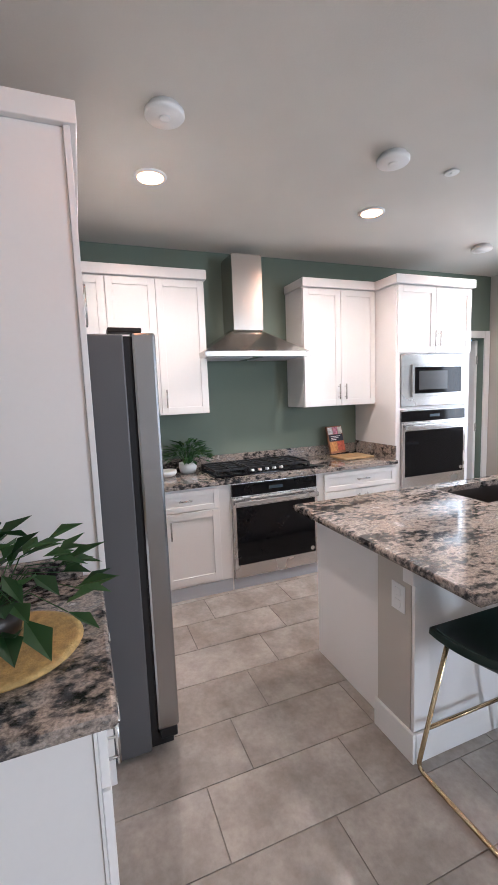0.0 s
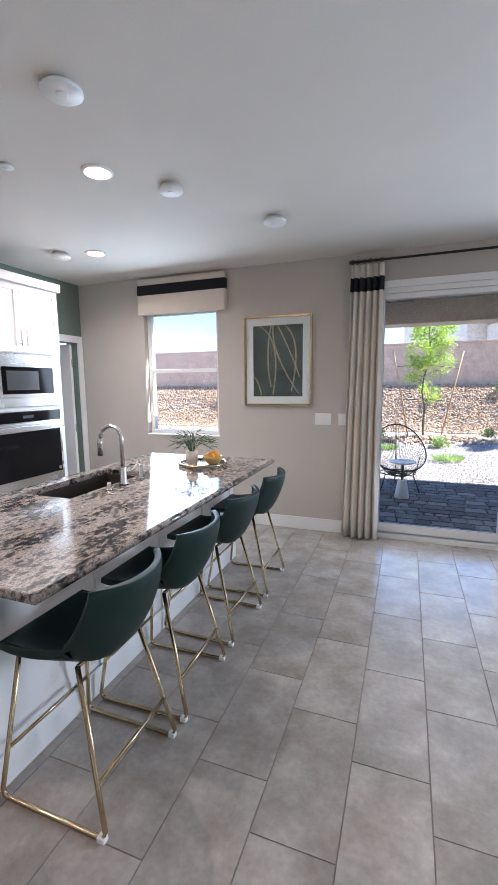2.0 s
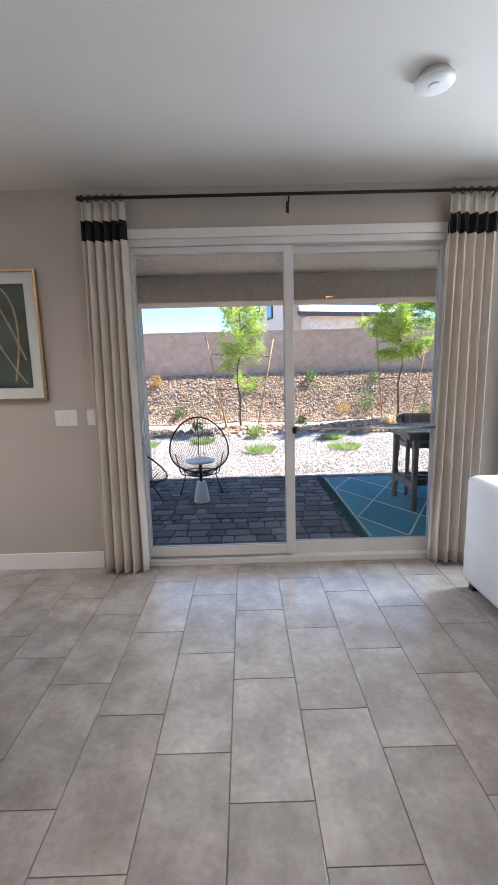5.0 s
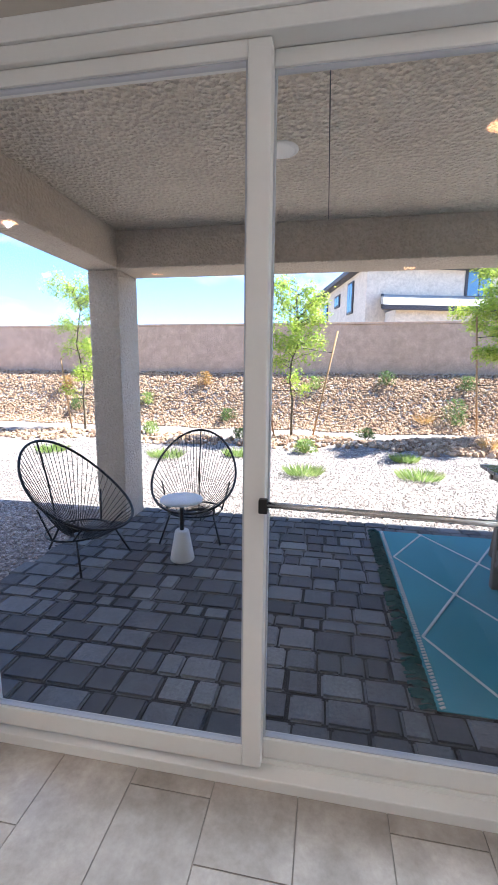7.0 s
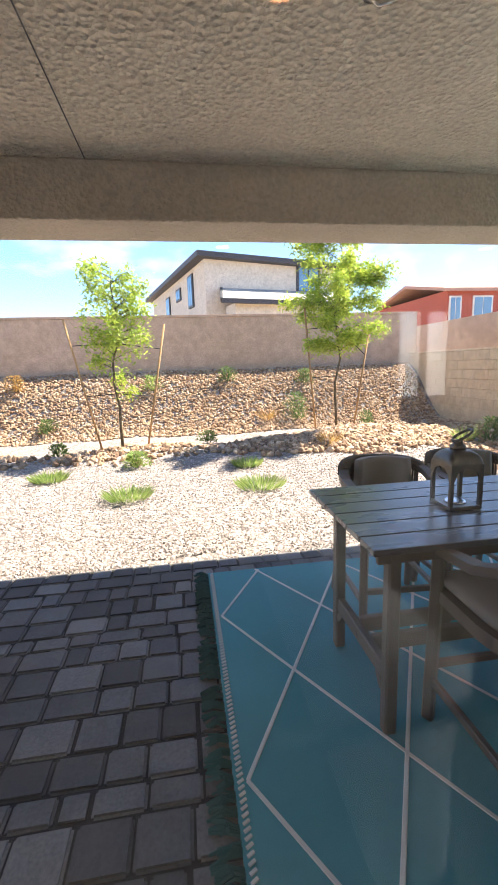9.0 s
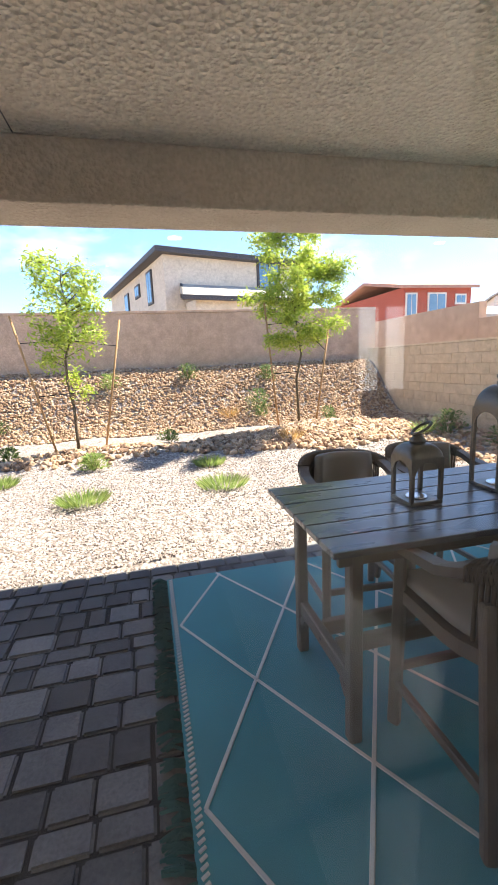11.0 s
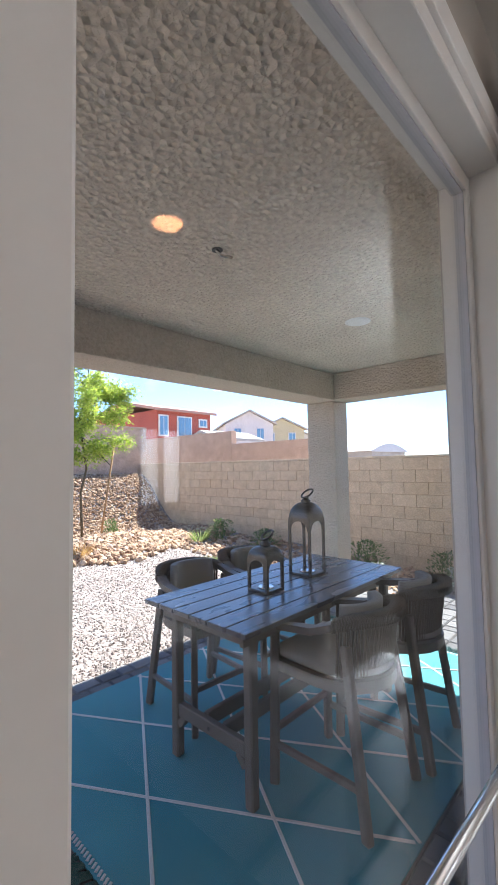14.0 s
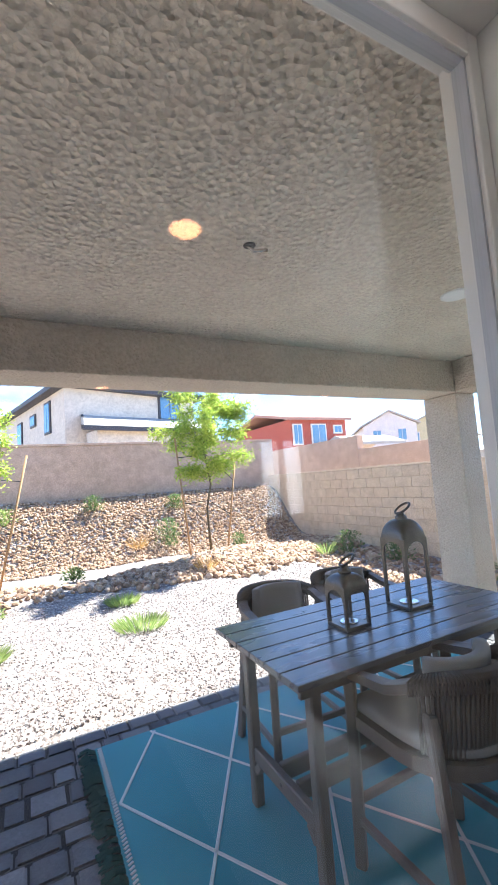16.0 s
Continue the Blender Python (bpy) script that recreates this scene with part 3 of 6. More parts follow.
def rod(x0, x1, brs):
    r = thing("curtain_rod", (x0 + x1) / 2, -0.105, 2.70, "slim dark bronze curtain rod on wall brackets", "curtain rod")
    b = BM()
    tube(b, [(x0, -0.105, 2.70), (x1, -0.105, 2.70)], 0.011, 12)
    part("pole", b, DARKM, r, "", True)
    for x in (x0, x1):
        b = BM()
        tube(b, [(x - 0.018, -0.105, 2.70), (x + 0.018, -0.105, 2.70)], 0.016, 12)
        part("finial", b, DARKM, r, "", True)
    for x in brs:
        b = BM()
        tube(b, [(x, -0.105, 2.685), (x, -0.06, 2.66), (x, -0.004, 2.66)], 0.006, 8)
        box(b, x - 0.010, x + 0.010, -0.008, -0.0005, 2.615, 2.69, 0.002)
        part("bracket", b, DARKM, r)


rod(-0.47, 2.42, (-0.42, 0.95, 2.36))
rod(2.52, 4.7, (2.62, 4.6))

# roman shade
rs = thing("roman_shade", -2.35, -0.05, 2.38, "oatmeal linen roman shade with a black band, raised", "window shade")
b = BM()
for x0, x1, y0, y1, z0, z1 in ((-2.90, -1.80, -0.055, -0.004, 2.705, 2.77), (-2.90, -1.80, -0.062, -0.004, 2.375, 2.595)):
    box(b, x0, x1, y0, y1, z0, z1, 0.006)
box(b, -2.895, -1.805, -0.072, -0.062, 2.375, 2.44, 0.004)
box(b, -2.895, -1.805, -0.068, -0.061, 2.44, 2.50, 0.003)
part("cloth", b, SHADE, rs)
b = BM()
box(b, -2.905, -1.795, -0.064, -0.003, 2.596, 2.704, 0.005)
part("band", b, BAND, rs, "black velvet band")

# framed picture
pic = thing("framed_picture", -1.22, -0.02, 1.34, "gold-framed abstract print, dark green with gold arcs, white mat", "picture")
PX0, PX1, PZ0, PZ1 = -1.595, -0.855, 1.34, 2.28
b = BM()
for x0, x1, z0, z1 in ((PX0, PX0 + 0.022, PZ0, PZ1), (PX1 - 0.022, PX1, PZ0, PZ1), (PX0 + 0.022, PX1 - 0.022, PZ0, PZ0 + 0.022), (PX0 + 0.022, PX1 - 0.022, PZ1 - 0.022, PZ1)):
    box(b, x0, x1, -0.035, -0.001, z0, z1, 0.003)
part("frame", b, GOLD, pic, "gold frame")
b = BM()
box(b, PX0 + 0.022, PX1 - 0.022, -0.016, -0.001, PZ0 + 0.022, PZ1 - 0.022)
part("mat", b, WHITE, pic, "white mat board")
b = BM()
box(b, PX0 + 0.10, PX1 - 0.10, -0.020, -0.017, PZ0 + 0.10, PZ1 - 0.10)
part("print", b, ARTGREEN, pic, "dark green print")
AX, AZ = PX0 + 0.10, PZ0 + 0.10
for c0, c1, c2 in (((0.06, 0.74), (0.33, 0.62), (0.22, 0.02)), ((0.22, 0.74), (0.20, 0.45), (0.50, 0.03)), ((0.27, 0.74), (0.40, 0.50), (0.51, 0.20)), ((0.34, 0.74), (0.55, 0.60), (0.42, 0.05)), ((0.20, 0.74), (0.13, 0.40), (0.20, 0.10)), ((0.0, 0.22), (0.07, 0.15), (0.09, 0.01))):
    b = BM()
    pts = []
    for i in range(15):
        t = i / 14
        pts.append([(1 - t) ** 2 * c0[k] + 2 * t * (1 - t) * c1[k] + t * t * c2[k] for k in (0, 1)])
    for (xa, za), (xb, zb) in zip(pts, pts[1:]):
        b.faces.new([b.verts.new(p) for p in ((AX + xa - 0.008, -0.0215, AZ + za), (AX + xa + 0.008, -0.0215, AZ + za), (AX + xb + 0.008, -0.0215, AZ + zb), (AX + xb - 0.008, -0.0215, AZ + zb))])
    part("gold_arc", b, ARTGOLD, pic, "pale gold brushed arc")
b = BM()
box(b, PX0 + 0.022, PX1 - 0.022, -0.028, -0.025, PZ0 + 0.022, PZ1 - 0.022)
g = part("glazing", b, GLASS, pic, "clear glass")
g.visible_shadow = False


def switch_plate(x, z, wide, gangs):
    s = thing("light_switch", x, -0.004, z, "white rocker light switch plate on the wall", "light switch", "wall switches")
    b = BM()
    box(b, x - wide / 2, x + wide / 2, -0.007, -0.0005, z - 0.06, z + 0.06, 0.002)
    part("plate", b, WHITE, s)
    for i in range(gangs):
        xc = x + (i - (gangs - 1) / 2) * 0.046
        b = BM()
        box(b, xc - 0.017, xc + 0.017, -0.011, -0.006, z - 0.034, z + 0.034, 0.002)
        part("rocker", b, WHITE, s)


switch_plate(-0.74, 1.205, 0.165, 3)
switch_plate(-0.545, 1.205, 0.075, 1)

# ---- ceiling fittings ----
def downlight(x, y, on=True, z=CZ, power=None, r=0.075, material=None):
    d = thing("downlight", x, y, z - 0.012, "round white recessed downlight, switched on" if on else "round white recessed downlight, switched off", "ceiling light", "recessed downlights")
    b = BM()
    lathe(b, x, y, [(r + 0.016, z - 0.0005), (r + 0.016, z - 0.006), (r, z - 0.012), (r - 0.004, z - 0.010), (r - 0.004, z - 0.002)])
    part("trim_ring", b, WHITE, d, "", True)
    b = BM()
    cyl(b, x, y, z - 0.011, z - 0.007, r - 0.005)
    part("diffuser", b, (material or LAMPON) if on else WHITE, d)
    if on and power:
        spot(x, y, z - 0.03, power)


for x, y in ((-2.645, -4.085), (-2.69, -2.545), (-1.66, -2.205), (-2.705, -0.98)):
    downlight(x, y, power=LAMP)
# over the living and dining space
for x, y in ((2.03, -1.19), (2.12, -4.30), (-1.12, -4.30), (5.15, -4.27)):
    downlight(x, y)


def disc(name, x, y, r, h, label, cat):
    d = thing(name, x, y, CZ - h, label, cat)
    b = BM()
    lathe(b, x, y, [(r * 0.8, CZ - 0.0005), (r * 0.8, CZ - h * 0.45), (r, CZ - h * 0.5), (r, CZ - h * 0.85), (r * 0.93, CZ - h)], 32)
    part("cover", b, WHITE, d, "", True)
    b = BM()
    lathe(b, x, y, [(r * 0.30, CZ - h + 0.001), (r * 0.30, CZ - h - 0.003), (r * 0.22, CZ - h - 0.004)], 20)
    part("centre_cap", b, WHITE, d, "", True)


for x, y in ((-2.046, -4.117), (-2.047, -2.902), (-3.009, -1.096), (-0.904, -1.164), (1.502, -1.087)):
    disc("ceiling_disc", x, y, 0.085, 0.045, "white surface-mounted round ceiling cover", "ceiling fitting")
disc("smoke_detector", -1.318, -2.83, 0.085, 0.03, "white round smoke detector on the ceiling", "smoke detector")
disc("smoke_detector", -1.357, -1.894, 0.075, 0.04, "white round detector on the ceiling", "smoke detector")
disc("smoke_detector", 1.085, -2.45, 0.065, 0.035, "white round detector on the ceiling", "smoke detector")
disc("sprinkler_cover", -2.085, -2.448, 0.04, 0.012, "small flat white sprinkler cover plate", "sprinkler")


# ---- kitchen ----
def shaker(parent, axis, plane, a0, a1, z0, z1, handle=None):
    """A framed cabinet front; axis 'x' faces +x at x = plane and spans y, axis 'y' faces +y and spans x."""
    def bx(b, p0, p1, u0, u1, za, zb, bev=0.0015):
        if axis == 'x':
            box(b, plane + p0, plane + p1, u0, u1, za, zb, bev)
        else:
            box(b, u0, u1, plane + p0, plane + p1, za, zb, bev)
    s = 0.055 if z1 - z0 > 0.25 else 0.040
    b = BM()
    bx(b, 0.0, 0.019, a0, a0 + s, z0, z1)
    bx(b, 0.0, 0.019, a1 - s, a1, z0, z1)
    bx(b, 0.0, 0.0188, a0 + s, a1 - s, z0, z0 + s)
    bx(b, 0.0, 0.0188, a0 + s, a1 - s, z1 - s, z1)
    bx(b, 0.0, 0.009, a0 + s, a1 - s, z0 + s, z1 - s, 0)
    d = part("door" if z1 - z0 > 0.25 else "drawer_front", b, CAB, parent)
    if handle:
        u0, u1, za, zb = handle
        P = (lambda u, z, o: (plane + o, u, z)) if axis == 'x' else (lambda u, z, o: (u, plane + o, z))
        b = BM()
        tube(b, [P(u0, za, 0.048), P(u1, zb, 0.048)], 0.006, 10)
        for k in (0.15, 0.85):
            u, z = u0 + (u1 - u0) * k, za + (zb - za) * k
            tube(b, [P(u, z, 0.016), P(u, z, 0.048)], 0.0045, 8)
        part("handle", b, STEEL, d, "brushed steel bar handle", True)


def crown(b, x0, x1, y0, y1, z):
    box(b, x0, x1, y0, y1, z, z + 0.075, 0.004)


BF, UF = -3.19, -3.48
# base cabinets along the green wall
for y0, y1, kind in ((-5.10, -4.12, 0), (-4.115, -3.525, 1), (-2.725, -1.905, 2)):
    c = thing("base_cabinet", -3.5, (y0 + y1) / 2, 0, "white shaker base cabinet with steel bar handles", "cabinet", "white kitchen cabinets")
    b = BM()
    box(b, GX + 0.002, BF, y0, y1, 0.10, 0.872, 0.002)
    part("body", b, CAB, c)
    b = BM()
    box(b, GX + 0.002, BF + 0.004, y0, y1, 0.0, 0.10)
    part("toe_kick", b, CABGREY, c, "grey toe kick")
    if kind == 1:
        shaker(c, 'x', BF, y0 + 0.05, y1 - 0.09, 0.70, 0.855, (-3.93, -3.83, 0.785, 0.785))
        shaker(c, 'x', BF, y0 + 0.05, y1 - 0.09, 0.125, 0.69, (-4.0, -4.0, 0.50, 0.64))
    if kind == 2:
        shaker(c, 'x', BF, y0 + 0.06, y1 - 0.01, 0.70, 0.855, (-2.35, -2.22, 0.785, 0.785))
        shaker(c, 'x', BF, y0 + 0.06, -2.29, 0.125, 0.69, (-2.33, -2.33, 0.52, 0.66))
        shaker(c, 'x', BF, -2.285, y1 - 0.01, 0.125, 0.69, (-2.245, -2.245, 0.52, 0.66))


def appliance_oven(y0, y1, z0, z1, front, label):
    o = thing("oven", front - 0.28, (y0 + y1) / 2, z0, label, "oven")
    b = BM()
    box(b, front - 0.55, front + 0.006, y0, y1, z0, z1, 0.003)
    part("body", b, STEEL, o, "brushed steel frame")
    b = BM()
    box(b, front + 0.0065, front + 0.022, y0 + 0.004, y1 - 0.004, z1 - 0.105, z1 - 0.008, 0.003)
    cp = part("control_panel", b, BLACKGL, o, "black glass control panel")
    b = BM()
    box(b, front + 0.0225, front + 0.0235, (y0 + y1) / 2 - 0.06, (y0 + y1) / 2 + 0.06, z1 - 0.07, z1 - 0.045)
    part("display", b, surface("oven_display", (0.05, 0.07, 0.09), 0.2), cp)
    b = BM()
    box(b, front + 0.0065, front + 0.030, y0 + 0.004, y1 - 0.004, z0 + 0.01, z1 - 0.115, 0.004)
    d = part("door", b, STEEL, o, "steel oven door")
    b = BM()
    box(b, front + 0.0305, front + 0.033, y0 + 0.03, y1 - 0.03, z0 + 0.115, z1 - 0.190, 0.002)
    part("window", b, BLACKGL, d, "black glass window")
    b = BM()
    box(b, front + 0.055, front + 0.072, y0 + 0.012, y1 - 0.012, z1 - 0.175, z1 - 0.135, 0.006)
    for y in (y0 + 0.03, y1 - 0.03):
        box(b, front + 0.028, front + 0.058, y - 0.01, y + 0.01, z1 - 0.165, z1 - 0.145)
    part("handle", b, STEEL, d, "flat steel handle")
    b = BM()
    bmesh.ops.create_cone(b, cap_ends=True, segments=20, radius1=0.018, radius2=0.018, depth=0.002, matrix=pose(front + 0.0335, y1 - 0.06, z0 + 0.15, 0, 90, 0))
    part("badge", b, STEEL, d, "round steel badge")


appliance_oven(-3.51, -2.745, 0.09, 0.868, BF, "under-counter stainless oven with black glass door")
for y0, y1 in ((-3.524, -3.512), (-2.744, -2.727)):
    b = BM()
    box(b, GX + 0.002, BF, y0, y1, 0.0, 0.87)
    single("filler_panel", b, CAB, "narrow white cabinet filler beside the oven", "cabinet panel")
b = BM()
box(b, GX + 0.002, BF + 0.003, -3.511, -2.745, 0.0, 0.088)
single("toe_kick", b, CABGREY, "grey toe kick under the oven", "toe kick")

# worktop and splashback
wt = thing("worktop", -3.48, -3.5, 0.875, "speckled brown-grey polished granite worktop with upstand", "countertop")
b = BM()
box(b, GX + 0.003, BF + 0.045, -5.098, -1.905, 0.876, 0.915, 0.006)
part("slab", b, GRANITE, wt)
b = BM()
box(b, GX + 0.003, GX + 0.024, -5.098, -1.925, 0.9155, 1.015, 0.003)
part("upstand", b, GRANITE, wt)
b = BM()
box(b, GX + 0.025, BF + 0.02, -1.924, -1.906, 0.9155, 1.04, 0.003)
part("upstand", b, GRANITE, wt)

# cooktop
ck = thing("gas_cooktop", -3.45, -3.16, 0.916, "black gas cooktop with cast iron grates and steel knobs", "cooktop")
b = BM()
box(b, -3.74, -3.22, -3.62, -2.70, 0.9155, 0.930, 0.004)
part("glass_top", b, BLACKGL, ck)
for y0, y1 in ((-3.60, -3.31), (-3.305, -3.015), (-3.01, -2.72)):
    b = BM()
    for y in (y0 + 0.01, (y0 + y1) / 2, y1 - 0.01):
        box(b, -3.72, -3.32, y - 0.006, y + 0.006, 0.945, 0.962, 0.002)
    for x in (-3.71, -3.61, -3.52, -3.43, -3.33):
        box(b, x - 0.006, x + 0.006, y0 + 0.006, y1 - 0.006, 0.9455, 0.9612, 0.002)
    for x in (-3.71, -3.33):
        for y in (y0 + 0.012, y1 - 0.012):
            box(b, x - 0.008, x + 0.008, y - 0.008, y + 0.008, 0.930, 0.9455)
    part("grate", b, IRON, ck, "cast iron grate")
for y, x in ((-3.45, -3.61), (-3.45, -3.42), (-3.16, -3.52), (-2.87, -3.61), (-2.87, -3.42)):
    b = BM()
    lathe(b, x, y, [(0.05, 0.930), (0.05, 0.937), (0.035, 0.942), (0.03, 0.944)], 20)
    part("burner", b, IRON, ck, "", True)
for i in range(5):
    y = -3.16 + (i - 2) * 0.065
    b = BM()
    lathe(b, -3.265, y, [(0.021, 0.930), (0.021, 0.940), (0.017, 0.955), (0.014, 0.958)], 18)
    part("knob", b, STEEL, ck, "brushed steel knob", True)

# hood
hd = thing("range_hood", -3.55, -3.165, 1.86, "stainless steel chimney range hood", "range hood")
b = BM()
V = [b.verts.new(p) for p in ((GX + 0.003, -3.625, 1.905), (-3.30, -3.625, 1.905), (-3.30, -2.71, 1.905), (GX + 0.003, -2.71, 1.905), (GX + 0.003, -3.30, 2.10), (-3.55, -3.30, 2.10), (-3.55, -3.04, 2.10), (GX + 0.003, -3.04, 2.10))]
for f in ((0, 1, 5, 4), (1, 2, 6, 5), (2, 3, 7, 6), (3, 0, 4, 7), (4, 5, 6, 7), (3, 2, 1, 0)):
    b.faces.new([V[i] for i in f])
part("canopy", b, STEELH, hd)
b = BM()
box(b, GX + 0.003, -3.295, -3.63, -2.705, 1.862, 1.9045, 0.002)
lip = part("lip", b, STEEL, hd)
b = BM()
for y in (-3.40, -2.93):
    box(b, -3.72, -3.36, y - 0.19, y + 0.19, 1.857, 1.8615)
part("filter", b, CABGREY, lip, "grey mesh filters")
b = BM()
box(b, GX + 0.003, -3.52, -3.305, -3.035, 2.10, 2.72, 0.003)
part("chimney", b, STEELH, hd)


# wall cabinets
def upper(y0, y1, doors, z0=1.42, z1=2.47, front=UF, label="white shaker wall cabinet with steel handles"):
    c = thing("wall_cabinet", -3.63, (y0 + y1) / 2, z0, label, "cabinet", "white kitchen cabinets")
    b = BM()
    box(b, GX + 0.003, front, y0, y1, z0, z1, 0.002)
    part("body", b, CAB, c)
    b = BM()
    crown(b, GX + 0.003, front + 0.045, y0 - 0.012, y1 + (0.012 if y1 < -3 else 0), z1)
    part("crown", b, CAB, c)
    for a0, a1, hy in doors:
        shaker(c, 'x', front, a0, a1, z0 + 0.004, z1 - 0.006, (hy, hy, z0 + 0.06, z0 + 0.20) if hy else None)


upper(-4.70, -3.565, ((-4.69, -4.325, None), (-4.32, -3.957, -4.0), (-3.952, -3.57, -3.915)))
upper(-2.68, -1.905, ((-2.675, -2.294, -2.325), (-2.29, -1.91, -2.255)))

# oven tower
tw = thing("oven_tower", -3.5, -1.455, 0, "tall white oven cabinet with two upper doors", "cabinet", "white kitchen cabinets")
T0, T1 = -1.90, -1.01
b = BM()
box(b, GX + 0.003, BF, T0, T0 + 0.05, 0, 2.47, 0.002)
part("side_panel", b, CAB, tw)
b = BM()
box(b, GX + 0.003, BF, T1 - 0.06, T1, 0, 2.47, 0.002)
part("side_panel", b, CAB, tw)
for za, zb, nm in ((1.865, 2.47, "upper_box"), (1.36, 1.385, "shelf"), (0.10, 0.62, "lower_box")):
    b = BM()
    box(b, GX + 0.003, BF - 0.002, T0 + 0.05, T1 - 0.06, za, zb)
    part(nm, b, CAB, tw)
b = BM()
crown(b, GX + 0.003, BF + 0.05, T0 - 0.035, T1 + 0.012, 2.4705)
part("crown", b, CAB, tw)
shaker(tw, 'x', BF, T0 + 0.01, -1.458, 1.875, 2.46, (-1.485, -1.485, 1.93, 2.07))
shaker(tw, 'x', BF, -1.453, T1 - 0.01, 1.875, 2.46, (-1.425, -1.425, 1.93, 2.07))
shaker(tw, 'x', BF, T0 + 0.01, T1 - 0.01, 0.12, 0.60)
appliance_oven(T0 + 0.055, T1 - 0.065, 0.622, 1.355, BF, "built-in stainless wall oven with black glass door")
mw = thing("microwave", -3.4, -1.455, 1.39, "built-in stainless microwave with black window", "microwave")
b = BM()
box(b, BF - 0.4, BF + 0.012, T0 + 0.055, T1 - 0.065, 1.388, 1.862, 0.004)
part("trim_kit", b, STEEL, mw, "brushed steel surround")
b = BM()
box(b, BF + 0.0125, BF + 0.030, -1.735, -1.115, 1.475, 1.775, 0.004)
dm = part("door", b, STEEL, mw)
b = BM()
box(b, BF + 0.0305, BF + 0.032, -1.705, -1.145, 1.505, 1.745, 0.002)
part("window", b, BLACKGL, dm, "black glass")
b = BM()
box(b, BF + 0.0325, BF + 0.0332, -1.66, -1.32, 1.54, 1.71)
part("window_mesh", b, surface("mesh_grey", (0.045, 0.045, 0.045), 0.25), dm)

# fridge and its surround
fg = thing("refrigerator", -2.30, -4.63, 0, "dark grey stainless side-by-side refrigerator", "refrigerator")
b = BM()
box(b, -2.755, -1.845, -5.09, -4.375, 0.03, 1.82, 0.006)
part("case", b, FRIDGE, fg, "dark grey side panels")
for x0, x1 in ((-2.755, -2.303), (-2.297, -1.845)):
    b = BM()
    box(b, x0, x1, -4.345, -4.250, 0.115, 1.83, 0.012)
    part("door", b, FRDOOR, fg, "stainless door")
b = BM()
box(b, -2.74, -1.86, -4.374, -4.346, 0.06, 1.815)
part("gasket", b, BLACK, fg, "black door gasket")
for x in (-2.33, -2.27):
    b = BM()
    tube(b, [(x, -4.250, 0.66), (x, -4.200, 0.68), (x, -4.200, 1.52), (x, -4.250, 1.54)], 0.010, 10)
    part("handle", b, STEEL, fg, "", True)
for x in (-2.72, -1.93):
    b = BM()
    box(b, x, x + 0.07, -4.43, -4.30, 1.8305, 1.849, 0.004)
    part("hinge_cover", b, DARKM, fg, "dark hinge cover")
b = BM()
box(b, -2.70, -1.90, -4.375, -4.27, 0.0, 0.065, 0.004)
for x in (-2.74, -1.905):
    box(b, x, x + 0.055, -4.335, -4.258, 0.066, 0.114, 0.006)
part("foot_grille", b, BLACK, fg, "black foot grille")
tp = thing("fridge_panel", -1.79, -4.78, 0, "tall white end panel beside the refrigerator", "cabinet panel")
b = BM()
box(b, -1.800, -1.775, -5.098, -4.530, 0.0, 2.50, 0.002)
part("panel", b, CAB, tp)
b = BM()
box(b, -1.812, -1.760, -4.5295, -4.508, 0.92, 2.50, 0.002)
part("edge_stile", b, CAB, tp)
ofc = thing("over_fridge_cabinet", -2.3, -4.78, 1.84, "white shaker cabinet above the refrigerator", "cabinet", "white kitchen cabinets")
b = BM()
box(b, -2.79, -1.813, -5.098, -4.54, 1.87, 2.50, 0.002)
part("body", b, CAB, ofc)
shaker(ofc, 'y', -4.539, -2.785, -2.305, 1.88, 2.49, (-2.34, -2.34, 1.92, 2.10))
shaker(ofc, 'y', -4.539, -2.295, -1.815, 1.88, 2.49, (-2.26, -2.26, 1.92, 2.10))
b = BM()
box(b, -2.80, -1.745, -5.098, -4.485, 2.5005, 2.575, 0.004)
part("crown", b, CAB, ofc)
b = BM()
box(b, -2.81, -2.785, -5.098, -4.50, 0.0, 2.50, 0.002)
single("fridge_panel", b, CAB, "tall white end panel on the far side of the refrigerator", "cabinet panel")

# near counter
nc = thing("base_cabinet", -1.33, -4.8, 0, "white base cabinet with end panel and steel handles", "cabinet", "white kitchen cabinets")
b = BM()
box(b, -1.774, -1.035, -5.098, -4.572, 0.0, 0.872, 0.002)
part("body", b, CAB, nc)
b = BM()
box(b, -1.0345, -1.015, -5.098, -4.580, 0.0, 0.872, 0.002)
part("end_panel", b, CAB, nc)
b = BM()
box(b, -1.034, -1.011, -4.579, -4.572, 0.0, 0.872)
part("end_stile", b, CAB, nc)
shaker(nc, 'y', -4.5715, -1.77, -1.365, 0.70, 0.86, (-1.63, -1.50, 0.78, 0.78))
shaker(nc, 'y', -4.5715, -1.36, -1.037, 0.70, 0.86, (-1.26, -1.13, 0.78, 0.78))
shaker(nc, 'y', -4.5715, -1.77, -1.365, 0.12, 0.69, (-1.40, -1.40, 0.50, 0.64))
shaker(nc, 'y', -4.5715, -1.36, -1.037, 0.12, 0.69, (-1.32, -1.32, 0.50, 0.64))
nw = thing("worktop", -1.33, -4.78, 0.875, "speckled granite worktop with rounded edge and upstand", "countertop")
b = BM()
box(b, -1.774, -0.985, -5.098, -4.525, 0.876, 0.916, 0.012)
part("slab", b, GRANITE, nw)
b = BM()
box(b, -1.774, -1.754, -5.077, -4.59, 0.9165, 1.0, 0.003)
part("upstand", b, GRANITE, nw)
b = BM()
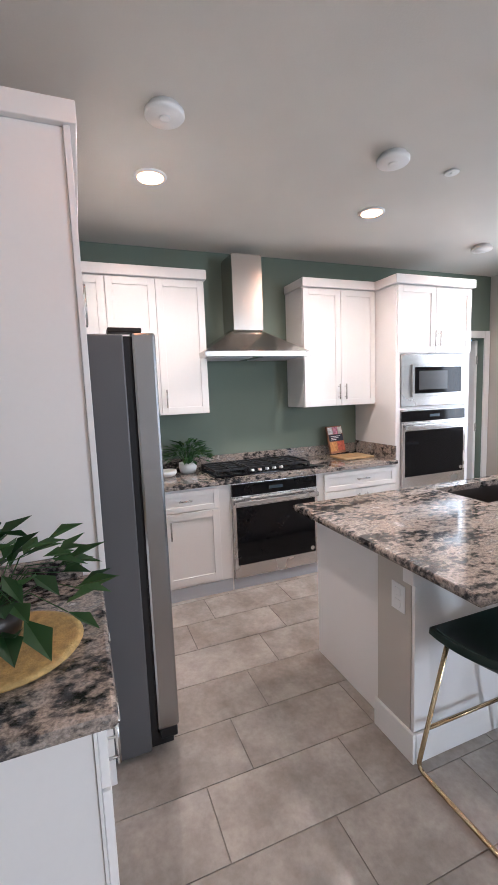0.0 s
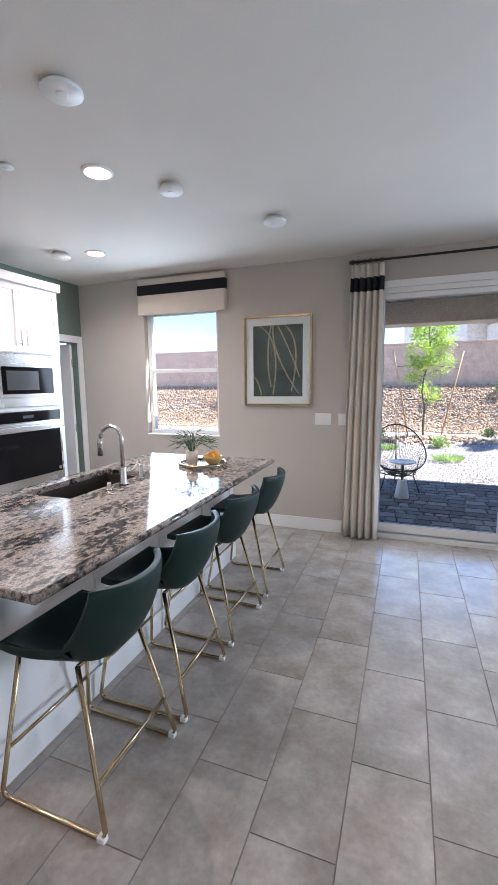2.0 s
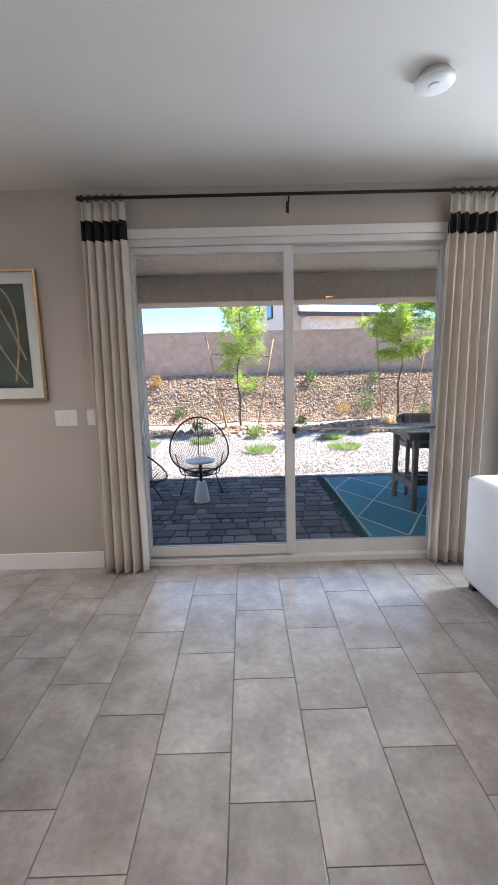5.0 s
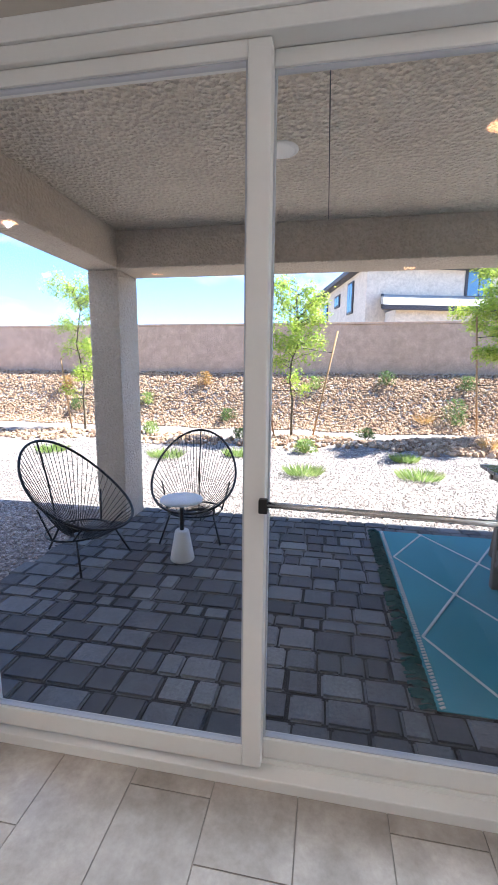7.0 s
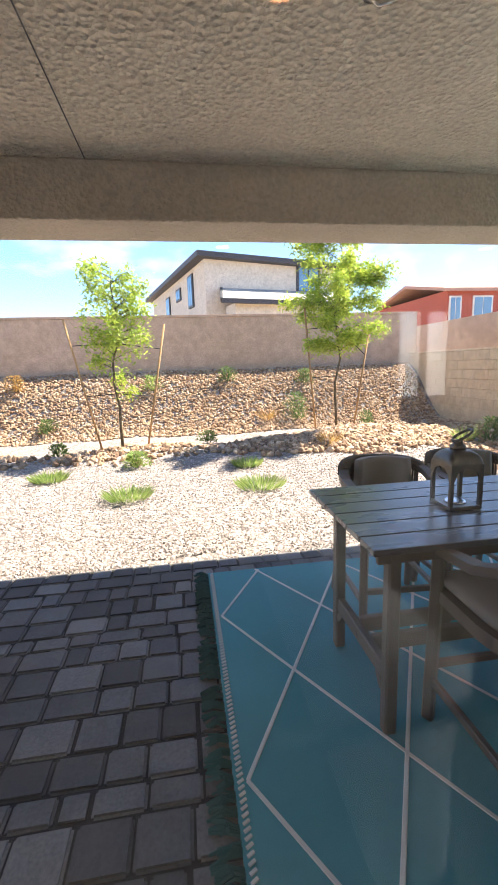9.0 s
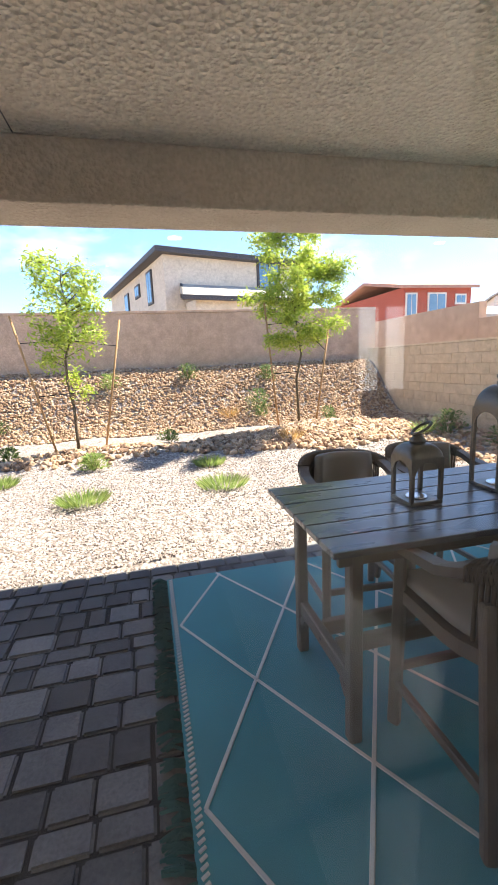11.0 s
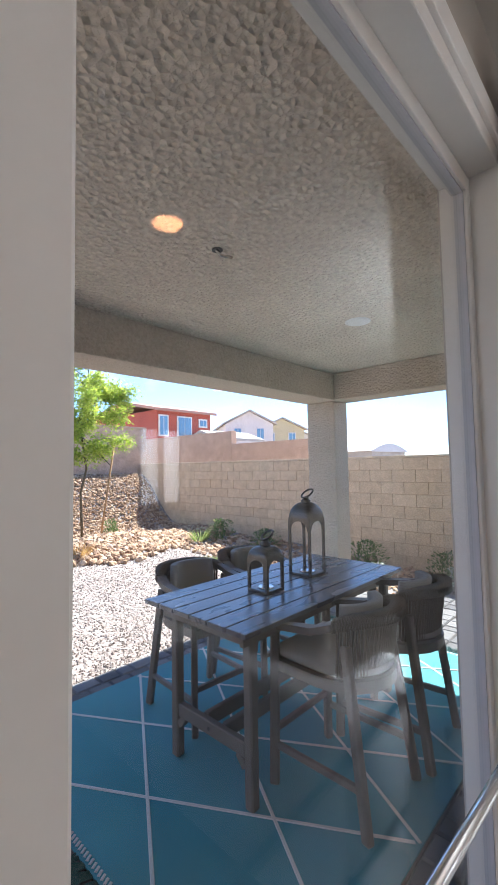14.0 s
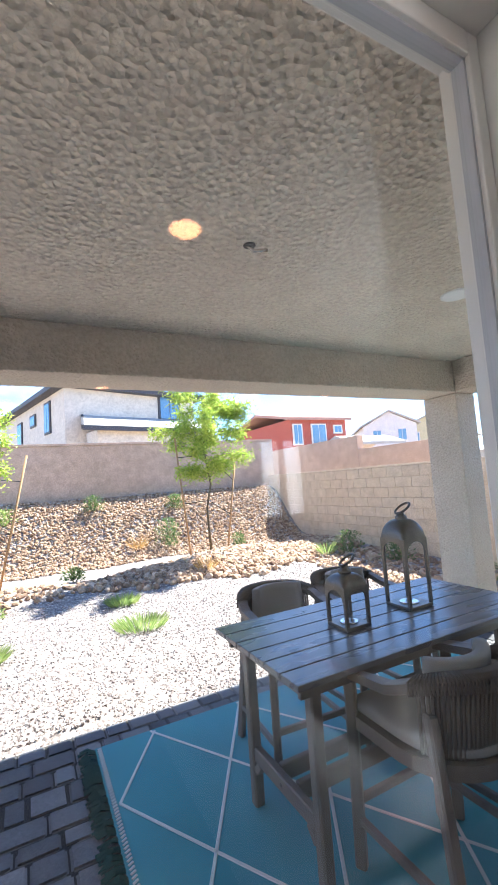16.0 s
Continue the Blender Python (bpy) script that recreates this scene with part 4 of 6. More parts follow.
box(b, -1.774, -0.99, -5.098, -5.078, 0.9165, 1.0, 0.003)
part("upstand", b, GRANITE, nw)


def potted(name, x, y, z, pr, ph, leaves, spread, up, ln, w, label, trail=0.0, potmat=POT):
    t = thing(name, x, y, z, label, "plant")
    b = BM()
    lathe(b, x, y, [(pr * 0.85, z + 0.001), (pr, z + ph * 0.5), (pr, z + ph), (pr * 0.9, z + ph), (pr * 0.88, z + ph - 0.01)])
    part("pot", b, potmat, t, "", True)
    b = BM()
    rnd = random.Random(int(x * 1000 + y * 77))
    for i in range(leaves):
        a = rnd.uniform(0, 2 * math.pi)
        e = rnd.random() ** 0.6
        r = spread * e
        h = up * (1 - 0.7 * e * e) * rnd.uniform(0.5, 1.0) - trail * max(0, e - 0.6)
        base = Vector((x + 0.3 * pr * math.cos(a), y + 0.3 * pr * math.sin(a), z + ph - 0.005))
        tip = Vector((x + r * math.cos(a), y + r * math.sin(a), z + ph + h))
        d = Vector((math.cos(a), math.sin(a), rnd.uniform(-0.5, 0.6)))
        leaf(b, tip, d, (0, 0, 1), ln * rnd.uniform(0.6, 1.2), w * rnd.uniform(0.7, 1.2))
        if i % 3 == 0:
            tube(b, [base, base.lerp(tip, 0.5) + Vector((0, 0, 0.25 * up)), tip], 0.0018, 4)
    part("foliage", b, LEAFP, t, "green leaves")


potted("potted_plant", -3.62, -3.74, 0.916, 0.075, 0.085, 150, 0.17, 0.20, 0.09, 0.028, "leafy green plant in a small white pot on the worktop", potmat=WHITE)
potted("potted_plant", -1.36, -4.82, 0.945, 0.08, 0.09, 90, 0.27, 0.20, 0.12, 0.06, "trailing green plant in a pot on a woven mat", 0.25, DARKM)
b = BM()
lathe(b, -1.33, -4.78, [(0.16, 0.9175), (0.185, 0.922), (0.19, 0.93), (0.17, 0.936), (0.12, 0.93), (0.02, 0.93)], 40)
single("woven_mat", b, WICKER, "round golden woven mat on the granite", "placemat", smooth=True)
b = BM()
lathe(b, -3.55, -3.93, [(0.06, 0.9165), (0.075, 0.94), (0.075, 0.965), (0.068, 0.965), (0.06, 0.93)], 28)
single("bowl", b, WHITE, "small white bowl beside the plant", "bowl", smooth=True)

# cookbook on a board, glass bottle
cbk = thing("recipe_book", -3.62, -2.22, 0.935, "stood-up picture cookbook with food photographs", "book")
tilt = pose(-3.64, -2.22, 0.945, 0, -14, 12)


def slab(m, x0, x1, y0, y1, z0, z1):
    b = BM()
    box(b, x0, x1, y0, y1, z0, z1)
    bmesh.ops.transform(b, matrix=m, verts=b.verts)
    return b


part("cover", slab(tilt, -0.012, 0.010, -0.10, 0.10, 0, 0.27), surface("book_cover", (0.32, 0.14, 0.08), 0.4, vary=0.5, big=14), cbk)
for y0, y1, z0, z1, c in ((-0.095, -0.03, 0.19, 0.26, (0.7, 0.7, 0.72)), (-0.025, 0.035, 0.19, 0.26, (0.6, 0.25, 0.35)), (0.04, 0.095, 0.19, 0.26, (0.75, 0.72, 0.65)), (-0.095, 0.095, 0.12, 0.185, (0.02, 0.025, 0.05)), (-0.095, 0.0, 0.02, 0.115, (0.55, 0.28, 0.10)), (0.005, 0.095, 0.02, 0.115, (0.45, 0.10, 0.06))):
    part("cover_photo", slab(tilt, 0.0105, 0.0115, y0, y1, z0, z1), surface("photo_print", c, 0.35, vary=0.4, big=40), cbk)
for k in range(3):
    part("title_bar", slab(tilt, 0.012, 0.0124, -0.07, 0.06 - 0.03 * k, 0.165 - 0.016 * k, 0.171 - 0.016 * k), WHITE, cbk)
b = BM()
box(b, -3.62, -3.36, -2.33, -2.00, 0.9165, 0.936, 0.006)
single("cutting_board", b, WOODL, "light wood cutting board on the worktop", "cutting board")
b = BM()
lathe(b, -3.55, -2.45, [(0.045, 0.9165), (0.05, 0.95), (0.05, 1.03), (0.03, 1.06), (0.022, 1.07), (0.028, 1.09), (0.022, 1.10)], 24)
single("glass_jar", b, GLASS, "clear ribbed glass bottle on the worktop", "jar", smooth=True)

# ---- island ----
isl = thing("kitchen_island", -1.75, -2.15, 0, "white kitchen island with grey knee wall and baseboard", "kitchen island")
b = BM()
box(b, -2.20, -1.605, -3.30, -2.50, 0.10, 0.872)
box(b, -2.20, -1.605, -1.64, -0.95, 0.10, 0.872)
box(b, -2.20, -2.18, -2.50, -1.64, 0.10, 0.872)
box(b, -1.75, -1.605, -2.50, -1.64, 0.10, 0.872)
box(b, -2.18, -1.75, -2.50, -1.64, 0.10, 0.66)
box(b, -2.14, -1.605, -3.30, -0.95, 0.0, 0.0995)
part("cabinet_body", b, CAB, isl)
b = BM()
box(b, -2.205, -1.605, -3.318, -3.301, 0.0, 0.872, 0.002)
part("end_panel", b, CAB, isl)
b = BM()
box(b, -1.604, -1.395, -3.36, -0.93, 0.0, 0.872, 0.002)
part("knee_wall", b, WALL, isl, "greige drywall end")
b = BM()
box(b, -1.3945, -1.385, -3.355, -0.935, 0.0, 0.872, 0.001)
kp = part("back_panel", b, CAB, isl, "white panelled seating side")
for y0, y1 in ((-3.36, -3.28), (-2.75, -2.70), (-2.15, -2.10), (-1.55, -1.50), (-1.01, -0.93)):
    b = BM()
    box(b, -1.3845, -1.372, y0, y1, 0.136, 0.78, 0.002)
    part("batten", b, CAB, kp)
b = BM()
box(b, -1.3845, -1.370, -3.365, -0.925, 0.781, 0.8715, 0.003)
box(b, -1.43, -1.371, -3.372, -3.3605, 0.781, 0.8715, 0.003)
part("top_rail", b, CAB, kp)
b = BM()
box(b, -1.61, -1.36, -3.376, -3.3605, 0.0, 0.135, 0.003)
box(b, -1.3715, -1.357, -3.36, -0.925, 0.0, 0.135, 0.003)
part("baseboard", b, TRIM, isl, "white baseboard")
b = BM()
box(b, -1.505, -1.425, -3.366, -3.3605, 0.635, 0.755, 0.002)
ol = part("outlet", b, WHITE, isl, "white outlet plate")
b = BM()
for z in (0.67, 0.72):
    box(b, -1.482, -1.448, -3.3685, -3.3662, z - 0.016, z + 0.016, 0.002)
part("socket", b, WHITE, ol)
iw = thing("island_worktop", -1.64, -2.14, 0.875, "polished brown-grey granite island top with sink cutout", "countertop")
b = BM()
IX0, IX1, IY0, IY1 = -2.265, -1.025, -3.425, -0.85
SX0, SX1, SY0, SY1 = -2.16, -1.77, -2.47, -1.67
for a in ((IX0, IX1, IY0, SY0), (IX0, IX1, SY1, IY1), (IX0, SX0, SY0, SY1), (SX1, IX1, SY0, SY1)):
    box(b, a[0], a[1], a[2], a[3], 0.8745, 0.912)
bmesh.ops.remove_doubles(b, verts=b.verts, dist=0.0005)
slabi = part("slab", b, GRANITE, iw)
b = BM()
pts = [(IX0, IY0), (IX1, IY0), (IX1, IY1), (IX0, IY1)]
tube(b, [(IX0, IY0, 0.893), (IX1, IY0, 0.893), (IX1, IY1, 0.893), (IX0, IY1, 0.893)], 0.0185, 8, True)
part("edge", b, GRANITE, iw, "", True)
sk = thing("sink", -1.965, -2.07, 0.69, "dark undermount kitchen sink", "sink")
b = BM()
box(b, SX0 - 0.01, SX1 + 0.01, SY0 - 0.01, SY1 + 0.01, 0.69, 0.70)
box(b, SX0 - 0.012, SX0 - 0.001, SY0, SY1, 0.70, 0.874)
box(b, SX1 + 0.001, SX1 + 0.012, SY0, SY1, 0.70, 0.874)
box(b, SX0 - 0.01, SX1 + 0.01, SY0 - 0.012, SY0 - 0.001, 0.70, 0.874)
box(b, SX0 - 0.01, SX1 + 0.01, SY1 + 0.001, SY1 + 0.012, 0.70, 0.874)
part("basin", b, SINKM, sk)
b = BM()
lathe(b, -1.965, -2.07, [(0.045, 0.7005), (0.045, 0.704), (0.03, 0.702)], 20)
part("drain", b, STEEL, sk, "", True)
fc = thing("faucet", -1.69, -2.07, 0.912, "brushed nickel gooseneck pull-down faucet", "faucet")
b = BM()
lathe(b, -1.69, -2.07, [(0.030, 0.9125), (0.030, 0.925), (0.022, 0.935), (0.022, 1.02), (0.016, 1.03)], 20)
part("base", b, STEEL, fc, "", True)
b = BM()
tube(b, [(-1.69, -2.07, 1.02), (-1.69, -2.07, 1.22)] + [(-1.69 - 0.085 + 0.085 * math.cos(t), -2.07, 1.22 + 0.085 * math.sin(t)) for t in (k * math.pi / 10 for k in range(1, 11))], 0.014, 12)
part("spout", b, STEEL, fc, "", True)
b = BM()
tube(b, [(-1.862, -2.07, 1.22), (-1.868, -2.07, 1.18), (-1.873, -2.07, 1.10)], 0.018, 12)
part("spray_head", b, STEEL, fc, "", True)
b = BM()
tube(b, [(-1.69, -2.05, 0.99), (-1.67, -2.0, 1.0), (-1.64, -1.96, 1.06)], 0.007, 8)
part("lever", b, STEEL, fc, "", True)
for n, y, h in (("soap_dispenser", -1.87, 0.10), ("air_switch", -2.22, 0.045)):
    b = BM()
    lathe(b, -1.69, y, [(0.022, 0.9125), (0.022, 0.92), (0.014, 0.925), (0.013, 0.912 + h), (0.009, 0.915 + h)], 16)
    if h > 0.06:
        tube(b, [(-1.69, y, 0.912 + h), (-1.72, y, 0.92 + h), (-1.78, y, 0.905 + h)], 0.006, 8)
    single(n, b, STEEL, "brushed nickel " + n.replace("_", " ") + " beside the faucet", n.replace("_", " "), smooth=True)

TX, TY = -1.50, -1.27
tr = thing("tray", TX, TY, 0.912, "round mirrored tray with gold rim on the island", "tray")
b = BM()
lathe(b, TX, TY, [(0.19, 0.9125), (0.19, 0.918), (0.02, 0.918)], 44)
part("base", b, STEEL, tr, "mirror base", True)
b = BM()
tube(b, [(TX + 0.192 * math.cos(t), TY + 0.192 * math.sin(t), 0.93) for t in (k * math.pi / 24 for k in range(48))], 0.012, 8, True)
part("rim", b, GOLD, tr, "gold rim", True)
potted("potted_plant", TX - 0.08, TY - 0.04, 0.919, 0.05, 0.115, 120, 0.15, 0.17, 0.10, 0.016, "spiky green plant in a cream pot on the tray")
ft = thing("fruit_bowl", TX + 0.08, TY + 0.02, 0.919, "glass bowl of oranges on the tray", "bowl")
b = BM()
lathe(b, TX + 0.08, TY + 0.02, [(0.03, 0.919), (0.055, 0.93), (0.08, 0.965), (0.085, 0.99), (0.078, 0.99), (0.05, 0.935), (0.01, 0.928)], 28)
part("bowl", b, surface("amber_glass", (0.55, 0.36, 0.12), 0.1), ft, "", True)
for dx, dy, dz in ((-0.03, 0, 0.985), (0.035, 0.01, 0.985), (0.0, -0.035, 0.99), (0.005, 0.03, 1.0)):
    b = BM()
    bmesh.ops.create_icosphere(b, subdivisions=2, radius=0.034, matrix=Matrix.Translation((TX + 0.08 + dx, TY + 0.02 + dy, dz)))
    part("orange", b, ORANGE, ft, "", True)
b = BM()
lathe(b, TX + 0.02, TY + 0.11, [(0.035, 0.919), (0.04, 0.93), (0.04, 1.04), (0.018, 1.07), (0.016, 1.10), (0.024, 1.11), (0.02, 1.14)], 24)
single("glass_decanter", b, GLASS, "clear glass bottle on the tray", "bottle", smooth=True)


# ---- bar stools ----
def bar_stool(cx, cy):
    s = thing("bar_stool", cx, cy, 0, "dark green leather counter stool with brass sled legs", "stool", "stools along the island")
    n_u, n_v = 16, 18

    def shell(off):
        def f(u, v):
            # v runs from the front edge of the seat over the bend to the top of the back
            w = 2 * u - 1
            if v < 0.5:
                k = v / 0.5
                x = cx - 0.22 + 0.38 * k
                z = 0.635 - 0.03 * math.sin(k * math.pi * 0.8) + 0.05 * max(0, 0.12 - k)
                half = 0.215 + 0.02 * k
                curl = 0.10 * abs(w) ** 3 * k
            else:
                k = (v - 0.5) / 0.5
                ang = k * 1.35
                x = cx + 0.16 + 0.09 * math.sin(min(ang, 1.2)) + 0.03 * k
                z = 0.612 + 0.285 * k ** 1.15
                half = 0.235 - 0.045 * k * k
                curl = 0.10 * abs(w) ** 3 * (1 - k) * 1.0
                x -= 0.085 * abs(w) ** 2.2 * (0.6 + 0.4 * k)
            return (x + off * 0.6, cy + half * w, z + curl - off)
        return f
    b = BM()
    grid(b, n_u, n_v, shell(0))
    o = part("seat_shell", b, VELVET, s, "dark green leather bucket seat", True)
    md = o.modifiers.new("thickness", 'SOLIDIFY')
    md.thickness, md.offset = 0.028, -1
    bv = o.modifiers.new("soft", 'BEVEL')
    bv.width, bv.segments = 0.008, 2
    b = BM()
    g = shell(-0.002)
    for w in (0.04, 0.96):
        tube(b, [g(w, 0.03 + 0.94 * i / 24) for i in range(25)], 0.0022, 5)
    part("stitching", b, STITCH, o, "paler stitched seam", True)
    for sy in (-1, 1):
        y = cy + sy * 0.235
        yt = cy + sy * 0.17
        b = BM()
        P = [(cx - 0.17, yt, 0.60), (cx - 0.245, y, 0.04), (cx - 0.238, y, 0.016), (cx - 0.215, y, 0.010), (cx + 0.205, y, 0.010), (cx + 0.228, y, 0.016), (cx + 0.235, y, 0.04), (cx + 0.10, yt, 0.59)]
        tube(b, P, 0.0095, 10)
        part("leg_frame", b, GOLD, s, "polished brass sled frame", True)
        b = BM()
        box(b, cx + 0.205, cx + 0.237, y - 0.013, y + 0.013, 0.0005, 0.022, 0.003)
        part("foot_cap", b, WHITE, s, "white plastic foot cap")
    for x, z in ((cx - 0.225, 0.20), (cx + 0.200, 0.20)):
        b = BM()
        yy = 0.235 - 0.065 * (z / 0.6) * 0.9
        tube(b, [(x, cy - yy, z), (x, cy + yy, z)], 0.008, 10)
        part("footrest", b, GOLD, s, "brass cross bar", True)
    for x, z in ((cx - 0.17, 0.597), (cx + 0.10, 0.588)):
        b = BM()
        tube(b, [(x, cy - 0.17, z), (x, cy + 0.17, z)], 0.008, 8)
        part("seat_support", b, GOLD, s, "", True)
    return s


st = bar_stool(-1.085, -3.135)
for y, a in ((-2.575, 1.5), (-1.955, -2), (-1.33, 1)):
    copy_thing(st, pose(-1.085, y, 0, 0, 0, a))

# ---- sofa ----
sf = thing("sofa", 2.6, -1.7, 0, "white upholstered sectional sofa", "sofa")


def cushion_box(b, x0, x1, y0, y1, z0, z1, r):
    box(b, x0, x1, y0, y1, z0, z1, r)


for y0, y1 in ((-1.30, -0.46), (-2.25, -1.305)):
    b = BM()
    cushion_box(b, 2.13, 2.36, y0, y1, 0.06, 0.80, 0.045)
    part("backrest", b, SOFA, sf, "", True)
    b = BM()
    cushion_box(b, 2.365, 3.05, y0 + 0.2 * (y0 > -1.4), y1 - 0.23 * (y1 > -0.5), 0.28, 0.46, 0.05)
    part("seat_cushion", b, SOFA, sf, "", True)
b = BM()
cushion_box(b, 2.365, 3.08, -0.68, -0.46, 0.06, 0.66, 0.05)
part("arm", b, SOFA, sf, "", True)
b = BM()
box(b, 2.16, 3.04, -2.24, -0.70, 0.05, 0.275, 0.02)
part("base", b, SOFA, sf)
b = BM()
for x in (2.2, 2.98):
    for y in (-2.2, -0.52):
        box(b, x - 0.025, x + 0.025, y - 0.025, y + 0.025, 0, 0.059)
part("foot", b, DARKM, sf, "dark block feet")


sf.location.x -= 0.05


def pillow(x, y, z, s, mat, rx, rz, label):
    b = BM()
    def f(sg):
        def g(u, v):
            a, c = 2 * u - 1, 2 * v - 1
            t = (1 - a ** 4) * (1 - c ** 4)
            return (a * s * (1 - 0.08 * c * c * 0 + 0.05 * abs(c) ** 3), c * s * (1 + 0.05 * abs(a) ** 3), sg * 0.075 * t ** 0.6)
        return g
    grid(b, 14, 14, f(1))
    grid(b, 14, 14, f(-1))
    bmesh.ops.remove_doubles(b, verts=b.verts, dist=0.001)
    bmesh.ops.transform(b, matrix=pose(x, y, z, rx, 0, rz), verts=b.verts)
    single("throw_pillow", b, mat, label, "pillow", "pillows on the sofa", True)


pillow(2.50, -0.92, 0.68, 0.23, PILLOW, 75, 60, "woven beige throw pillow leaning on the sofa back")
pillow(2.58, -1.10, 0.66, 0.20, PILLOW2, 70, 75, "dark red patterned throw pillow on the sofa")

# ---- patio ----
PC = 2.785
b = BM()
box(b, -1.14, 5.80, 0.161, 3.03, PC, PC + 0.25)
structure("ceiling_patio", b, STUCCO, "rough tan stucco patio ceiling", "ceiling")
# unseen eave beyond the beam, added so the roof shadow reaches the paver edge
b = BM()
box(b, -1.5, 6.2, 0.161, 3.74, PC + 0.251, PC + 0.40)
structure("roof_patio", b, STUCCO2, "flat patio roof, unseen eave lengthened to shade the pavers", "roof")
b = BM()
box(b, GX - 0.2, 7.0, 0.161, 0.165, PC + 0.41, 6.0)
box(b, GX - 0.2, 7.0, -7.6, 0.16, 3.01, 6.0)
structure("wall_upper_storey", b, HWHITE, "tan stucco upper storey of the house", "wall")
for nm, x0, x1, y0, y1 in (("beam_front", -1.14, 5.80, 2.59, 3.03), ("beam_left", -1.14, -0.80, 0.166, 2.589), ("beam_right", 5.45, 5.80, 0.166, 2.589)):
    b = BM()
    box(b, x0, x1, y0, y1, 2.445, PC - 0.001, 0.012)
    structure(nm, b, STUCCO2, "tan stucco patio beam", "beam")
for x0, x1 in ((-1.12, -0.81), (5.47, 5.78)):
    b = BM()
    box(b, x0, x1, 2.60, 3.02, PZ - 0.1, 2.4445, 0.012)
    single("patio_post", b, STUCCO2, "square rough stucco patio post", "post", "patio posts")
b = BM()
box(b, 1.134, 1.140, 0.17, 2.589, PC - 0.003, PC - 0.0003)
structure("trim_patio_seam", b, DARKTRIM, "thin control joint in the stucco ceiling", "trim")
for x, y, on in ((3.915, 1.39, False), (0.86, 1.40, False)):
    downlight(x, y, on, PC, None, 0.085)
b = BM()
cyl(b, 2.352, 1.35, PC - 0.004, PC - 0.0005, 0.03, seg=16)
hk = thing("ceiling_hook", 2.352, 1.35, PC - 0.03, "small metal fan hook stub in the patio ceiling", "hook")
part("plate", b, BLACK, hk)
b = BM()
tube(b, [(2.342, 1.35, PC - 0.004), (2.372, 1.34, PC - 0.03), (2.432, 1.32, PC - 0.025)], 0.009, 8)
part("stub", b, STEEL, hk, "", True)


# ---- yard ground ----
def yard_z(x, y):
    """Level gravel, a low rock bed, a path and then the bank up to the back wall."""
    base = PZ - 0.03
    t = min(1, max(0, (y - 8.9) / 1.75))
    z = base + 0.03 * max(0, y - 3) + 1.36 * t * t * (3 - 2 * t)
    e = min(1, max(0, (x - 6.0) / 1.6))
    if y > 3.2:
        z += 0.10 * e * (1 - t)
        m = math.exp(-(((x - 4.7) / 1.5) ** 2) - ((y - 7.2) / 0.75) ** 2)
        z += 0.26 * m
        z += 0.10 * math.exp(-((y - 7.4) / 0.5) ** 2) * (0.6 + 0.4 * math.sin(x * 1.3))
        z += 0.05 * noise.noise(Vector((x * 0.9, y * 0.9, 3)))
    return z


b = BM()
NX, NY = 90, 70


def gpos(u, v):
    x = -12 + 19.9 * u
    y = 2.9 + 7.8 * v
    return (x, y, yard_z(x, y))


grid(b, NX, NY, gpos)
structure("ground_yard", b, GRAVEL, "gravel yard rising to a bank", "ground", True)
b = BM()
box(b, -12, 7.9, 0.17, 2.91, PZ - 0.20, PZ - 0.035)
structure("ground_side", b, GRAVEL, "gravel beside the patio", "ground")
b = BM()
R = 1500
v4 = [b.verts.new(p) for p in ((-R, -R, -0.35), (R, -R, -0.35), (R, R, -0.35), (-R, R, -0.35))]
b.faces.new(v4)
structure("ground", b, SOIL, "tan desert ground reaching the horizon", "ground")
# far hills; the haze of distance is painted in as their blue colour
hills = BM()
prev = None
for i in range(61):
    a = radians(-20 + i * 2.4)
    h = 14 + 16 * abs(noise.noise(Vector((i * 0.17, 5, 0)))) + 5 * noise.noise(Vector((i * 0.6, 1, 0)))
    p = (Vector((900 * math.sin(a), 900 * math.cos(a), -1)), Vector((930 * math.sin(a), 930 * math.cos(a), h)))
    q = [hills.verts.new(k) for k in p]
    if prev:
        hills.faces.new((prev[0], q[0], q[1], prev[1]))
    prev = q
structure("backdrop_hills", hills, surface("hazy_hill", (0.22, 0.30, 0.42), 1.0, vary=0.1, big=0.02, small=0.2, relief=0), "hills on the horizon, distance haze painted in as blue", "backdrop")


# ---- rocks ----
def rock(vl, fl, x, y, z, s, rnd):
    q = Euler((rnd.uniform(0, 6), rnd.uniform(0, 6), rnd.uniform(0, 6))).to_matrix()
    i0 = len(vl)
    for p in ICO:
        k = Vector(p) * s * rnd.uniform(0.72, 1.15)
        k = q @ Vector((k.x * 1.25, k.y, k.z * 0.75))
        vl.append((x + k.x, y + k.y, z + k.z * 0.8))
    fl.extend(tuple(i + i0 for i in f) for f in ICOF)


tmp = BM()
bmesh.ops.create_icosphere(tmp, subdivisions=1, radius=1)
ICO = [tuple(v.co) for v in tmp.verts]
ICOF = [tuple(v.index for v in f.verts) for f in tmp.faces]
tmp.free()


def stuff(name, vl, fl, mat, label, cat):
    me = bpy.data.meshes.new(name)
    me.from_pydata(vl, [], fl)
    me.materials.append(mat)
    return tagged(new(name, me), label, cat, kind="stuff")


